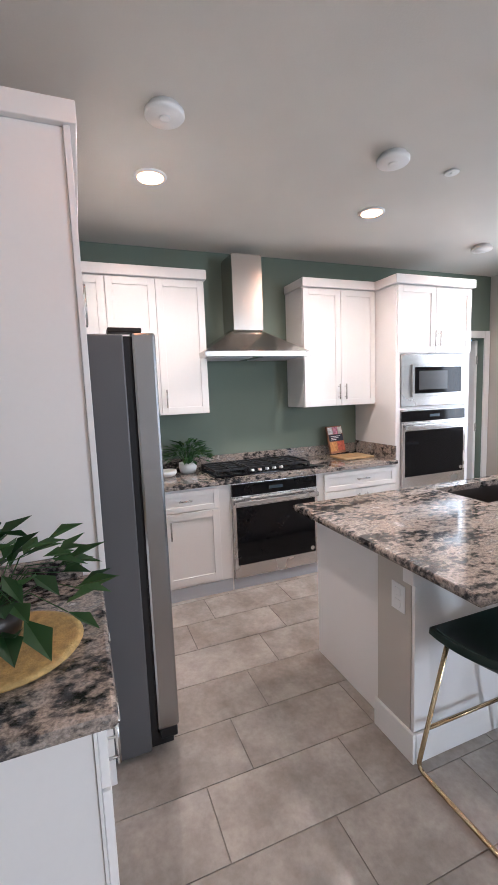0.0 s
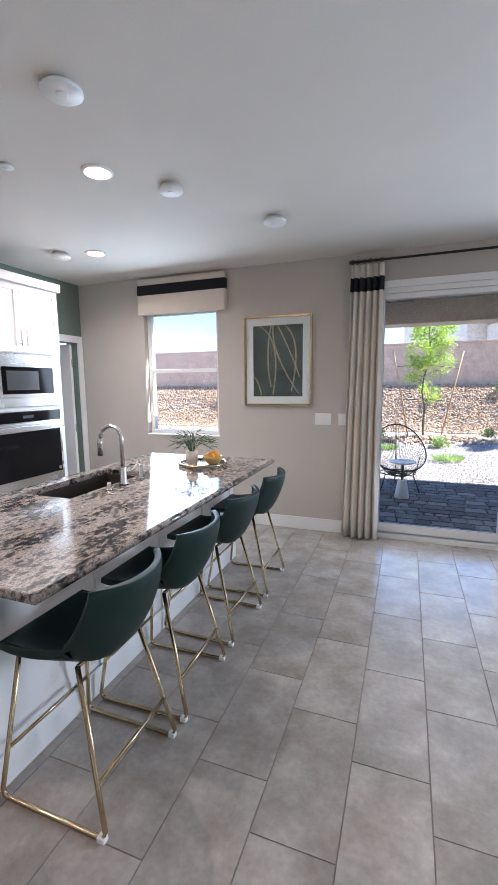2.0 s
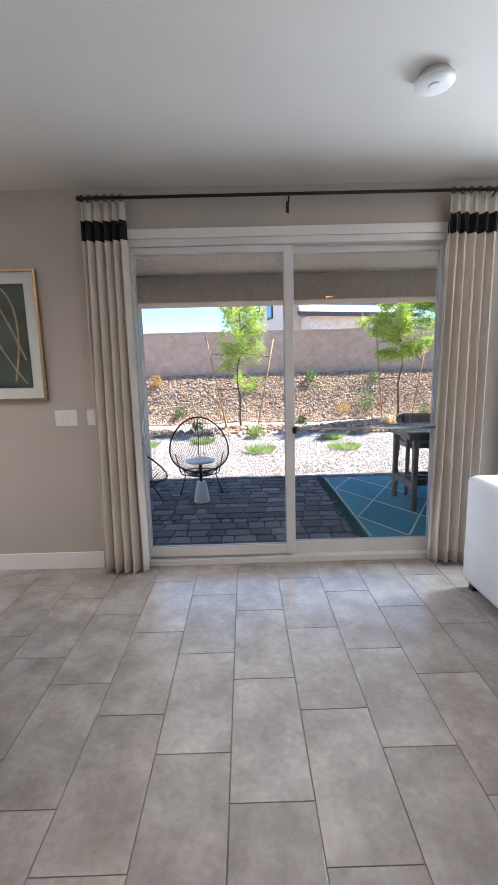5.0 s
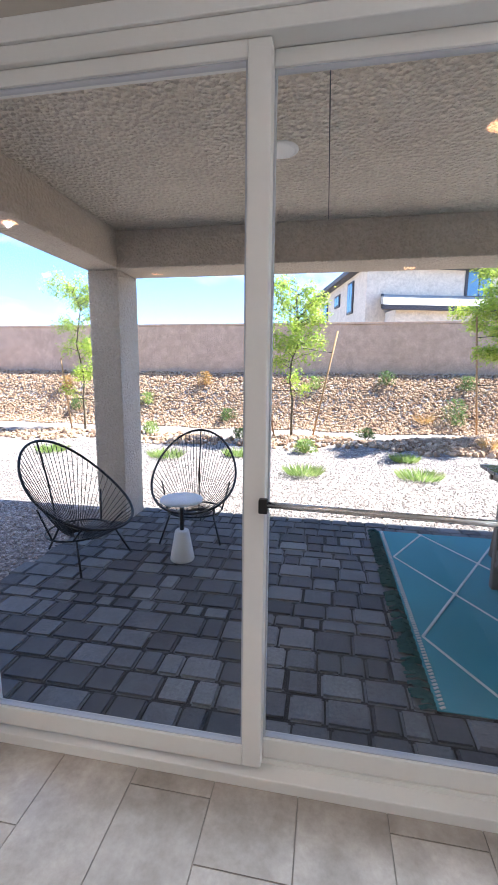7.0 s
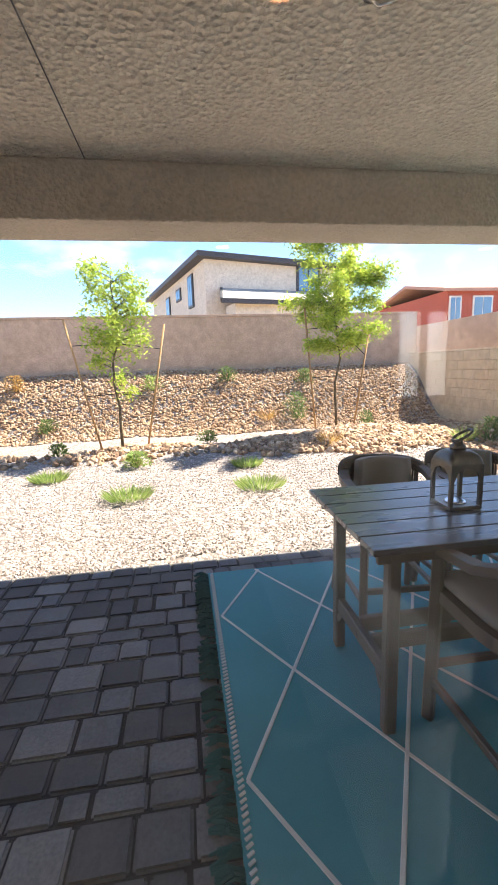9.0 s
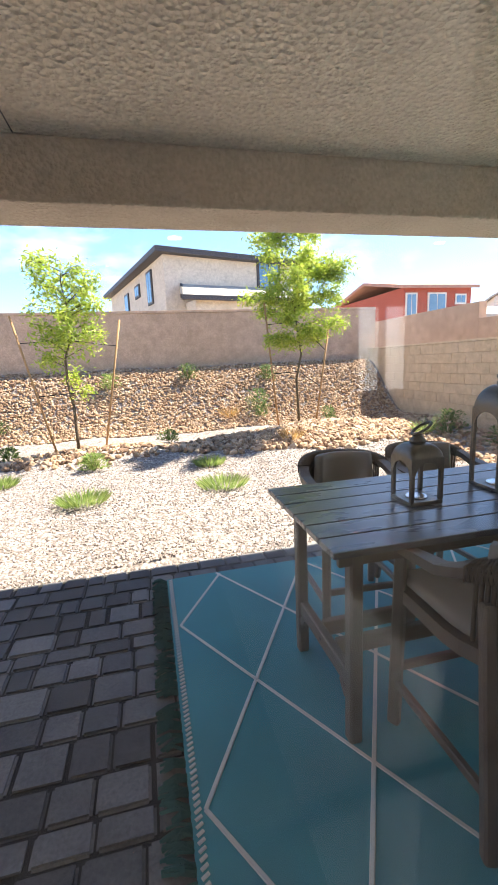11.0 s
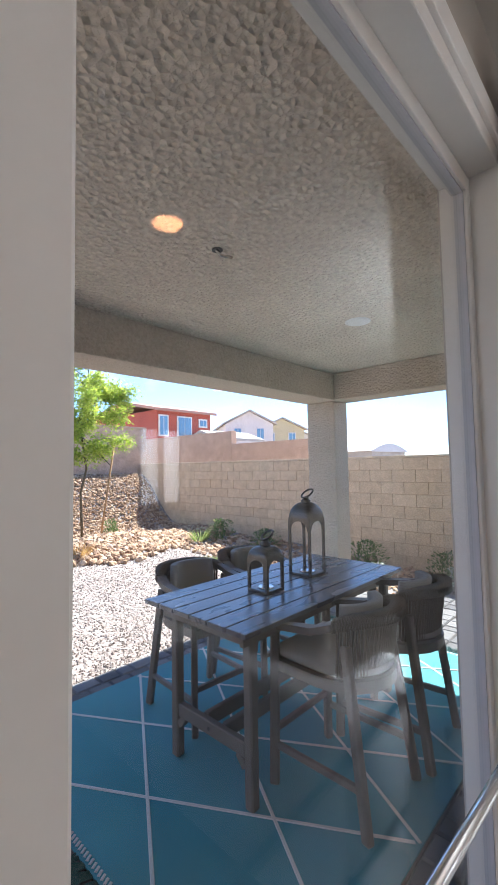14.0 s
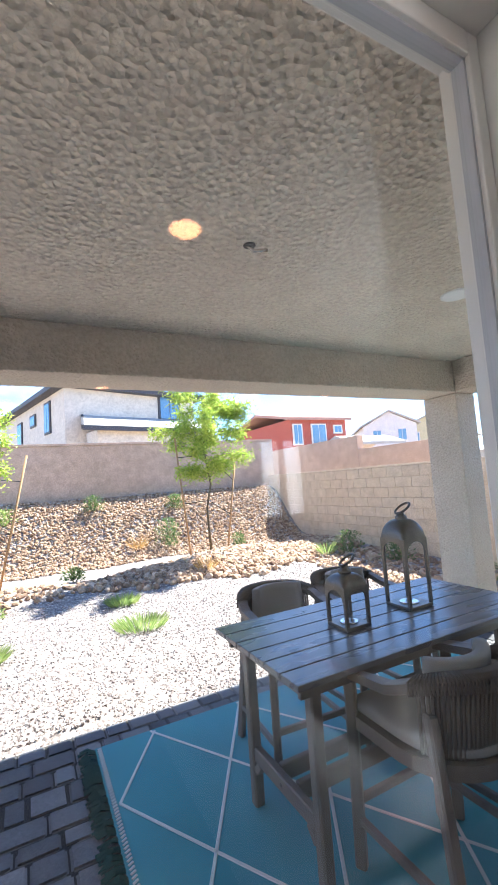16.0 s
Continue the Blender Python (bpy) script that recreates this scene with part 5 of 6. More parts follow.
rnd = random.Random(4)
vl, fl = [], []
for i in range(21000):
    x, y = rnd.uniform(-9.5, 7.6), rnd.uniform(8.95, 10.5)
    rock(vl, fl, x, y, yard_z(x, y) + 0.012, rnd.uniform(0.02, 0.05), rnd)
stuff("bank_rocks", vl, fl, ROCK, "tan broken rock covering the bank", "rocks")
vl, fl = [], []
for i in range(5200):
    x = rnd.uniform(-9, 7.4)
    y = 7.15 + 0.75 * (rnd.random() - 0.5) * 2
    if rnd.random() < 0.5:
        x, y = rnd.gauss(4.8, 1.1), rnd.gauss(7.15, 0.5)
    if abs(y - 7.2) > 0.45 + 0.35 * noise.noise(Vector((x * 0.7, 0, 0))) + 0.5 * math.exp(-((x - 4.7) / 1.5) ** 2):
        continue
    rock(vl, fl, x, y, yard_z(x, y) + 0.015, rnd.uniform(0.03, 0.085), rnd)
stuff("bed_rocks", vl, fl, ROCK, "low bed of tan broken rock", "rocks")
vl, fl = [], []
for i in range(1500):
    x, y = rnd.uniform(6.0, 7.6), rnd.uniform(2.0, 8.9)
    rock(vl, fl, x, y, yard_z(x, y) + 0.01, rnd.uniform(0.03, 0.075), rnd)
stuff("border_rocks", vl, fl, ROCK, "tan rock border along the block wall", "rocks")
TET = [(1, 1, 1), (1, -1, -1), (-1, 1, -1), (-1, -1, 1), (0.2, 0.1, 1.3), (0, 0.2, -1)]
vl, fl = [], []
for i in range(26000):
    x = rnd.uniform(-4.5, 6.8)
    y = 3.13 + 3.7 * rnd.random() ** 1.4
    if rnd.random() < 0.12:
        x, y = rnd.uniform(-3.2, -1.1), rnd.uniform(0.4, 3.0)
    s = rnd.uniform(0.007, 0.017)
    z = (yard_z(x, y) if y > 2.7 else PZ - 0.035) + s * 0.3
    q = Euler((rnd.uniform(0, 6), rnd.uniform(0, 6), 0)).to_matrix()
    i0 = len(vl)
    for p in ((1.2, 0, 0), (-1.1, 0.1, 0), (0, 1, 0), (0.1, -0.9, 0), (0, 0, 0.8), (0, 0, -0.8)):
        k = q @ (Vector(p) * s)
        vl.append((x + k.x, y + k.y, z + k.z))
    for f in ((0, 2, 4), (2, 1, 4), (1, 3, 4), (3, 0, 4), (2, 0, 5), (1, 2, 5), (3, 1, 5), (0, 3, 5)):
        fl.append(tuple(j + i0 for j in f))
stuff("gravel_stones", vl, fl, PEBBLE, "loose pale gravel stones", "gravel")


# ---- boundary walls ----
bw = tagged(thing("wall_back", -1, 10.7, 0, "rose-tan concrete block boundary wall", "wall"), kind="structure")
b = BM()
box(b, -12.2, 7.9, 10.62, 10.78, -0.3, 2.79)
part("core", b, MORTAR, bw)
vl, fl = [], []
for r in range(8):
    z = 1.185 + r * 0.2
    x = -12.2 + (0.2 if r % 2 else 0)
    while x < 7.85:
        x1, z1 = min(7.9, x + 0.397), z + 0.197
        i0 = len(vl)
        vl += [(x, 10.612, z), (x1, 10.612, z), (x1, 10.612, z1), (x, 10.612, z1), (x - 0.001, 10.621, z), (x1 + 0.001, 10.621, z), (x1 + 0.001, 10.621, z1), (x - 0.001, 10.621, z1)]
        fl += [tuple(i0 + k for k in f) for f in ((0, 1, 2, 3), (0, 4, 5, 1), (1, 5, 6, 2), (2, 6, 7, 3), (3, 7, 4, 0))]
        x += 0.40
blk = stuff("block_courses", vl, fl, BLOCKF, "", "")
blk.parent = bw
blk.matrix_parent_inverse = Matrix.Translation((1, -10.7, 0))
b = BM()
box(b, -12.2, 7.9, 10.59, 10.80, 2.791, 2.85, 0.004)
part("cap", b, BLOCKF, bw)
b = BM()
box(b, -12.2, -12.0, 0, 10.6, -0.3, 2.4)
structure("wall_left_boundary", b, BLOCKF, "rose-tan boundary wall", "wall")
for y0, y1, zt in ((5.3, 8.0, 2.26), (8.001, 14.0, 2.62)):
    b = BM()
    box(b, 8.9, 9.1, y0, y1, -0.3, zt, 0.005)
    structure("wall_neighbour", b, BLOCKF, "rose stucco wall of the neighbouring lot", "wall")

# ---- houses beyond ----


def house_window(h, m, u, z, w, ht, face, trimw=0.12):
    """A window on a face: m maps (u, out, z) into the world."""
    b = BM()
    box(b, u - w / 2 - trimw, u + w / 2 + trimw, -0.08, 0.02, z - trimw, z + ht + trimw)
    bmesh.ops.transform(b, matrix=m, verts=b.verts)
    wn_ = part("window", b, face, h)
    b = BM()
    box(b, u - w / 2, u - 0.03, -0.10, -0.081, z, z + ht)
    box(b, u + 0.03, u + w / 2, -0.10, -0.081, z, z + ht)
    bmesh.ops.transform(b, matrix=m, verts=b.verts)
    part("pane", b, HPANE, wn_, "window glass with the sky's reflection painted in as blue")


def gable(b, x0, x1, y0, y1, z0, z1, over=0.4, along='x'):
    """A pitched roof slab."""
    if along == 'x':
        ym = (y0 + y1) / 2
        P = [(x0 - over, y0 - over, z0), (x1 + over, y0 - over, z0), (x1 + over, ym, z1), (x0 - over, ym, z1), (x1 + over, y1 + over, z0), (x0 - over, y1 + over, z0)]
    else:
        xm = (x0 + x1) / 2
        P = [(x0 - over, y1 + over, z0), (x0 - over, y0 - over, z0), (xm, y0 - over, z1), (xm, y1 + over, z1), (x1 + over, y0 - over, z0), (x1 + over, y1 + over, z0)]
    for dz in (0, -0.22):
        v = [b.verts.new((p[0], p[1], p[2] + dz)) for p in P]
        b.faces.new((v[0], v[1], v[2], v[3]))
        b.faces.new((v[3], v[2], v[4], v[5]))
        if dz == 0:
            top = v
    for i, j in ((0, 1), (1, 2), (2, 4), (4, 5), (5, 3), (3, 0)):
        b.faces.new((top[i], top[j], v[j], v[i]))


H1 = thing("house", 3.0, 22.0, -0.3, "white stucco two-storey house with dark trim beyond the wall", "house", "houses beyond the wall")
hm = pose(3.0, 22.0, 0, 0, 0, 14)


def placed(name, b, mat, parent, m, label=""):
    bmesh.ops.transform(b, matrix=m, verts=b.verts)
    return part(name, b, mat, parent, label)


b = BM()
box(b, 0, 7.6, 0, 14.0, -0.3, 7.0)
placed("wall", b, HWHITE, H1, hm)
b = BM()
for k in range(1):
    P = [(-0.5, -0.5, 7.15), (8.1, -0.5, 7.0), (8.1, 14.5, 7.0), (-0.5, 14.5, 7.15), (3.8, 5, 8.2), (3.8, 9, 8.2)]
    V = [b.verts.new(p) for p in P]
    W = [b.verts.new((p[0], p[1], p[2] - 0.25)) for p in P[:4]]
    for f in ((0, 1, 4), (1, 2, 5, 4), (2, 3, 5), (3, 0, 4, 5)):
        b.faces.new([V[i] for i in f])
    for i in range(4):
        j = (i + 1) % 4
        b.faces.new((V[i], W[i], W[j], V[j]))
    b.faces.new(W[::-1])
placed("roof", b, DARKTRIM, H1, hm, "dark grey roof edge")
b = BM()
P = [(0.2, -1.9, 4.75), (7.6, -1.9, 4.75), (7.6, 0.0, 5.55), (0.9, 0.0, 5.55)]
V = [b.verts.new(p) for p in P]
W = [b.verts.new((p[0], p[1], p[2] - 0.12)) for p in P]
b.faces.new(V)
b.faces.new(W[::-1])
for i in range(4):
    j = (i + 1) % 4
    b.faces.new((V[i], W[i], W[j], V[j]))
placed("porch_roof", b, ROOFT, H1, hm, "grey tile porch roof")
b = BM()
bar(b, (0.15, -1.95, 4.62), (7.65, -1.95, 4.62), 0.12, 0.22)
bar(b, (0.15, -1.95, 4.65), (0.85, 0.0, 5.48), 0.12, 0.2)
placed("fascia", b, DARKTRIM, H1, hm, "dark fascia")
b = BM()
box(b, 1.0, 7.5, -1.5, -0.1, -0.3, 4.6)
placed("lower_wall", b, HWHITE, H1, hm)
house_window(H1, hm, 5.9, 5.55, 1.2, 1.35, DARKTRIM)
side = hm @ pose(0, 0, 0, 0, 0, -90)
for u, z, w, h in ((-2.6, 5.0, 0.8, 1.5), (-5.4, 5.75, 0.9, 0.5), (-8.4, 4.8, 0.9, 1.4)):
    house_window(H1, side, u, z, w, h, DARKTRIM)

H2 = thing("house", 27, 32, -0.3, "red-brown stucco house with tile roof beyond the wall", "house", "houses beyond the wall")
b = BM()
box(b, 24.6, 30.2, 27.8, 38, -0.3, 7.2)
part("wall", b, HRED, H2)
b = BM()
gable(b, 24.6, 30.2, 27.8, 38, 7.3, 8.4)
part("roof", b, ROOFR, H2, "red tile roof")
b = BM()
gable(b, 28.0, 33, 24.5, 28, 4.9, 5.6, 0.3)
part("porch_roof", b, ROOFT, H2, "pale tile porch roof")
for u, z, w, h in ((25.2, 5.2, 0.7, 1.5), (27.3, 5.2, 1.3, 1.5), (29.3, 6.1, 0.7, 0.5)):
    house_window(H2, pose(0, 27.8, 0), u, z, w, h, HWHITE2)
H2.location.x -= 4.6
H2.location.z -= 0.9


def far_house(x, y, wdt, dep, eave, ridge, wallm, label, rot):
    h = thing("house", x, y, -0.3, label, "house", "houses beyond the wall")
    m = pose(x, y, 0, 0, 0, rot)
    b = BM()
    box(b, -wdt / 2, wdt / 2, 0, dep, -0.3, eave)
    V = [b.verts.new(p) for p in ((-wdt / 2, 0.0, eave), (wdt / 2, 0.0, eave), (0, 0.0, ridge - 0.25))]
    b.faces.new(V)
    placed("wall", b, wallm, h, m)
    b = BM()
    gable(b, -wdt / 2, wdt / 2, 0, dep, eave + 0.1, ridge, 0.4, 'y')
    placed("roof", b, ROOFT, h, m, "pale grey tile roof")
    for u, z, w, ht in ((-wdt * 0.25, eave - 1.9, 0.9, 1.3), (wdt * 0.22, eave - 1.9, 0.9, 1.3)):
        house_window(h, m, u, z, w, ht, HWHITE2)
    house_window(h, m @ pose(-wdt / 2, 0, 0, 0, 0, -90), -dep * 0.55, eave - 1.6, 1.6, 0.9, DARKTRIM)


far_house(40.0, 36.6, 6.2, 12, 7.1, 8.95, HWHITE2, "white gabled house beyond the wall", -35)
far_house(47.8, 37.6, 6.6, 12, 6.9, 8.65, HYEL, "cream gabled house beyond the wall", -35)
far_house(63, 46, 9, 12, 6.4, 8.2, HWHITE, "pale tan gabled house far off", -35)
sh = thing("shed", 23, 10.5, -0.3, "grey shed with an arched roof beyond the wall", "shed")
b = BM()
box(b, 20.8, 24.8, 10.0, 13.0, -0.3, 2.35)
part("wall", b, ROOFT, sh)
b = BM()
ps = [(20.6 + 4.4 * i / 16, 2.35 + 0.42 * math.sin(math.pi * i / 16)) for i in range(17)]
for (xa, za), (xb, zb) in zip(ps, ps[1:]):
    b.faces.new([b.verts.new(p) for p in ((xa, 9.9, za), (xb, 9.9, zb), (xb, 13.1, zb), (xa, 13.1, za))])
    b.faces.new([b.verts.new(p) for p in ((xa, 9.9, za), (xb, 9.9, zb), (xb, 9.9, 2.3), (xa, 9.9, 2.3))])
part("roof", b, CABGREY, sh, "grey arched roof")


# ---- trees and shrubs ----
def sapling(x, y, h, crown_z, crown_r, leaves, lsize, mat, seed, label, stakes):
    z = yard_z(x, y)
    rnd = random.Random(seed)
    t = thing("tree", x, y, z, label, "tree", "young staked trees")
    b = BM()
    trunk = [Vector((x + 0.02 * rnd.uniform(-1, 1) * k, y + 0.02 * rnd.uniform(-1, 1) * k, z - 0.05 + h * k / 8)) for k in range(9)]
    tube(b, trunk, 0.028, 8, False, 0.25)
    tips = []
    for i in range(34):
        k = rnd.uniform(crown_z, 1.0)
        p = trunk[int(k * 7.99)].lerp(trunk[min(8, int(k * 7.99) + 1)], (k * 8) % 1)
        a = rnd.uniform(0, 6.283)
        r = crown_r * rnd.uniform(0.45, 1.0) * (1.15 - 0.55 * abs(k - 0.72) / 0.4)
        e = p + Vector((math.cos(a) * r, math.sin(a) * r, rnd.uniform(-0.1, 0.4) * r + 0.1))
        mid = p.lerp(e, 0.5) + Vector((0, 0, 0.10 * r))
        tube(b, [p, mid, e], 0.008, 5, False, 0.35)
        tips.append((p, mid, e))
    part("trunk", b, BARK, t, "slim brown trunk with limbs", True)
    b = BM()
    for i in range(leaves):
        p, mid, e = tips[rnd.randrange(len(tips))]
        k = rnd.random() ** 0.6
        c = mid.lerp(e, (k - 0.4) / 0.6) if k > 0.4 else p.lerp(mid, k / 0.4)
        c = c + Vector((rnd.gauss(0, 0.07), rnd.gauss(0, 0.07), rnd.gauss(-0.02, 0.08)))
        leaf(b, c, (rnd.uniform(-1, 1), rnd.uniform(-1, 1), rnd.uniform(-1.0, 0.4)), (rnd.uniform(-1, 1), rnd.uniform(-1, 1), 1), lsize * rnd.uniform(0.6, 1.3), lsize * 0.42)
    part("crown", b, mat, t, "airy light green leaves")
    for dx0, dx1, dy, hh in stakes:
        b = BM()
        za = yard_z(x + dx0, y + dy)
        tube(b, [(x + dx0, y + dy, za - 0.08), (x + dx1, y + dy, za + hh)], 0.018, 8)
        part("stake", b, STAKE, t, "leaning wooden stake", True)
    if len(stakes) == 2:
        for f in (0.42, 0.80):
            b = BM()
            (a0, a1, d0, h0), (c0, c1, d1, h1) = stakes
            tube(b, [(x + a0 + (a1 - a0) * f, y + d0, z + h0 * f), (x, y - 0.02, z + h0 * f + 0.03), (x + c0 + (c1 - c0) * f, y + d1, z + h1 * f)], 0.008, 6)
            part("tie", b, BLACK, t, "black tree tie", True)


sapling(0.49, 7.5, 3.2, 0.28, 0.66, 4200, 0.085, LEAF, 3, "young thin tree with sparse green leaves between two stakes", ((-0.34, -0.80, 0.0, 2.28), (0.42, 0.87, 0.1, 2.18)))
sapling(4.55, 7.6, 3.75, 0.38, 1.15, 15000, 0.08, LEAF, 9, "young feathery light green tree between two stakes", ((-0.38, -0.60, 0.10, 2.40), (0.26, 0.55, -0.18, 1.75)))
sapling(-4.6, 8.1, 3.3, 0.36, 0.8, 5000, 0.075, LEAF, 21, "young feathery light green tree between two stakes", ((-0.35, -0.55, 0, 1.7), (0.40, 0.62, 0, 1.7)))


def shrub(x, y, r, h, n, ls, mat, seed, name="shrub", label="small green shrub in the rock bed"):
    z = yard_z(x, y)
    rnd = random.Random(seed)
    b = BM()
    for i in range(n):
        a, e = rnd.uniform(0, 6.283), rnd.random() ** 0.55
        zz = rnd.random()
        rr = r * e * math.sqrt(max(0.05, 1 - (zz - 0.25) ** 2 * 1.3)) * (0.75 + 0.35 * math.sin(a * 3 + seed))
        leaf(b, (x + rr * math.cos(a), y + rr * math.sin(a), z + 0.02 + h * zz), (math.cos(a) * e, math.sin(a) * e, rnd.uniform(0.1, 1.0)), (rnd.uniform(-1, 1), rnd.uniform(-1, 1), 1), ls * rnd.uniform(0.6, 1.3), ls * 0.45)
    for i in range(6):
        a = rnd.uniform(0, 6.283)
        tube(b, [(x, y, z - 0.02), (x + 0.5 * r * math.cos(a), y + 0.5 * r * math.sin(a), z + h * 0.6)], 0.005, 4)
    single(name, b, mat, label, "shrub", "yard shrubs")


def tuft(x, y, r, h, n, seed, mat=None, label="low tuft of bright green grass in the gravel"):
    z = yard_z(x, y)
    rnd = random.Random(seed)
    b = BM()
    for i in range(n):
        a, e = rnd.uniform(0, 6.283), math.sqrt(rnd.random())
        p = Vector((x + r * e * math.cos(a), y + 0.8 * r * e * math.sin(a), z - 0.005))
        d = Vector((math.cos(a) * (0.3 + 0.9 * e), math.sin(a) * (0.3 + 0.9 * e), 1.1))
        leaf(b, p, d, (rnd.uniform(-1, 1), rnd.uniform(-1, 1), 0.2), h * rnd.uniform(0.5, 1.2), 0.012)
    single("grass_tuft", b, mat or LEAFG, label, "grass", "grass tufts")


for i, (x, y, r, h, n) in enumerate(((0.82, 6.5, 0.22, 0.22, 420), (-0.6, 7.45, 0.2, 0.2, 300), (2.05, 7.75, 0.2, 0.2, 300), (-2.6, 7.4, 0.2, 0.25, 300), (4.2, 9.3, 0.32, 0.6, 520), (-1.3, 9.25, 0.22, 0.28, 320), (0.9, 10.0, 0.25, 0.32, 320), (2.7, 10.1, 0.24, 0.34, 320), (4.6, 10.0, 0.24, 0.34, 320), (-3.6, 9.6, 0.24, 0.3, 320), (-5.6, 9.4, 0.24, 0.3, 320), (5.3, 7.9, 0.15, 0.35, 240))):
    shrub(x, y, r, h, n, 0.06, LEAFD if i % 3 else LEAFG, 40 + i)
for i, (x, y) in enumerate(((-2.1, 10.05), (-6.2, 9.9))):
    shrub(x, y, 0.24, 0.36, 320, 0.06, LEAFS, 60 + i, "shrub", "small dry reddish shrub on the bank")
for i, (x, y, r, h, n, mt) in enumerate(((6.9, 6.3, 0.3, 0.42, 420, LEAFD), (7.15, 5.3, 0.3, 0.3, 420, LEAFD), (7.1, 3.1, 0.38, 0.45, 600, LEAFD), (7.2, 1.9, 0.3, 0.4, 420, LEAFD), (6.35, 2.55, 0.22, 0.3, 420, SAGE), (6.75, 1.55, 0.24, 0.32, 420, SAGE), (7.2, 0.6, 0.3, 0.4, 400, LEAFD))):
    shrub(x, y, r, h, n, 0.055, mt, 80 + i, "shrub", "grey-green lavender bush by the wall" if mt is SAGE else "dark green shrub along the block wall")
for i, (x, y, r) in enumerate(((0.88, 4.9, 0.24), (2.55, 5.0, 0.27), (-0.35, 6.0, 0.2), (-1.55, 5.6, 0.26), (-2.6, 6.0, 0.22), (2.55, 6.15, 0.18), (-3.9, 5.8, 0.25), (5.6, 5.2, 0.22))):
    tuft(x, y, r, 0.17, 420, 100 + i)
for i, (x, y) in enumerate(((4.05, 6.65), (3.5, 9.3), (6.6, 6.6))):
    tuft(x, y, 0.10, 0.34, 90, 130 + i, LEAFS if i < 2 else LEAFG, "upright tuft of pale ornamental grass")

# ---- rug ----
RX0, RX1, RY0, RY1 = 1.735, 4.86, 0.545, 2.84
RZ = PZ + 0.004
rg = thing("outdoor_rug", (RX0 + RX1) / 2, (RY0 + RY1) / 2, PZ, "teal outdoor rug with white diamond lines and fringed ends", "rug")
b = BM()
box(b, RX0, RX1, RY0, RY1, PZ + 0.003, RZ + 0.006, 0.002)
part("pile", b, RUG, rg)
b = BM()
LX, LY = 0.331, 0.560
ZL = RZ + 0.0075


def strip(b, p, q, w):
    p, q = Vector((*p, ZL)), Vector((*q, ZL))
    d = (q - p).normalized()
    s = Vector((-d.y, d.x, 0)) * w / 2
    up = Vector((0, 0, 0.004))
    lo = [b.verts.new(k) for k in (p - s, q - s, q + s, p + s)]
    hi = [b.verts.new(k + up) for k in (p - s * 0.7, q - s * 0.7, q + s * 0.7, p + s * 0.7)]
    b.faces.new(hi)
    for i in range(4):
        j = (i + 1) % 4
        b.faces.new((lo[i], lo[j], hi[j], hi[i]))


for sg in (1, -1):
    for k in range(-4, 18):
        # lines from one end of the rug, climbing or falling
        x0 = 1.79
        y0 = 1.115 + (2 * LY) * (k - 6)
        pa = []
        n = 240
        last = None
        start = None
        for i in range(n + 1):
            x = x0 + (RX1 - 0.05 - x0) * i / n
            y = y0 + sg * (x - x0) * LY / LX
            ok = RY0 + 0.01 < y < RY1 - 0.01
            if ok and start is None:
                start = (x, y)
            if ok:
                last = (x, y)
        if start and last and last[0] - start[0] > 0.02:
            strip(b, start, last, 0.018)
part("diamond_lines", b, RUGLINE, rg, "white corded diamond lines")
for x in (1.762, RX1 - 0.035):
    b = BM()
    n = 90
    for i in range(n):
        y = RY0 + 0.01 + (RY1 - RY0 - 0.02) * i / n
        strip(b, (x - 0.012, y), (x + 0.012, y + 0.013), 0.014)
    part("border_braid", b, RUGLINE, rg, "white braided border")
for x, sg in ((RX0, -1), (RX1, 1)):
    b = BM()
    rnd = random.Random(8)
    for i in range(420):
        y = RY0 + 0.03 + 0.062 * rnd.randrange(37) + rnd.gauss(0, 0.010)
        k = math.sin(y * 34)
        ln = rnd.uniform(0.06, 0.11)
        dy = rnd.uniform(-0.03, 0.03) + 0.02 * k
        tube(b, [(x, y, RZ + 0.003), (x + sg * ln * 0.5, y + dy * 0.5, RZ + 0.012 + rnd.random() * 0.012), (x + sg * ln, y + dy, PZ + 0.008)], 0.0065, 4)
    part("fringe", b, FRINGE, rg, "knotted teal fringe")
RT = RZ + 0.0065

# ---- patio table ----
TBX0, TBX1, TBY0, TBY1, TBZ = 2.30, 4.00, 1.135, 1.975, 0.852
tb = thing("patio_table", 3.15, 1.555, RT, "grey slatted wood outdoor dining table", "table")
nsl = 6
wd = (TBY1 - TBY0) / nsl
for i in range(nsl):
    b = BM()
    y0 = TBY0 + i * wd
    box(b, TBX0, TBX1, y0 + 0.003, y0 + wd - 0.003, TBZ - 0.026, TBZ, 0.004)
    part("slat", b, TABLETOP, tb)
b = BM()
for y in (TBY0 + 0.08, TBY1 - 0.08):
    box(b, TBX0 + 0.05, TBX1 - 0.05, y - 0.012, y + 0.012, TBZ - 0.095, TBZ - 0.027, 0.003)
for x in (TBX0 + 0.075, TBX1 - 0.075, 3.15):
    box(b, x - 0.012, x + 0.012, TBY0 + 0.095, TBY1 - 0.095, TBZ - 0.09, TBZ - 0.028, 0.003)
part("apron", b, TEAK, tb)
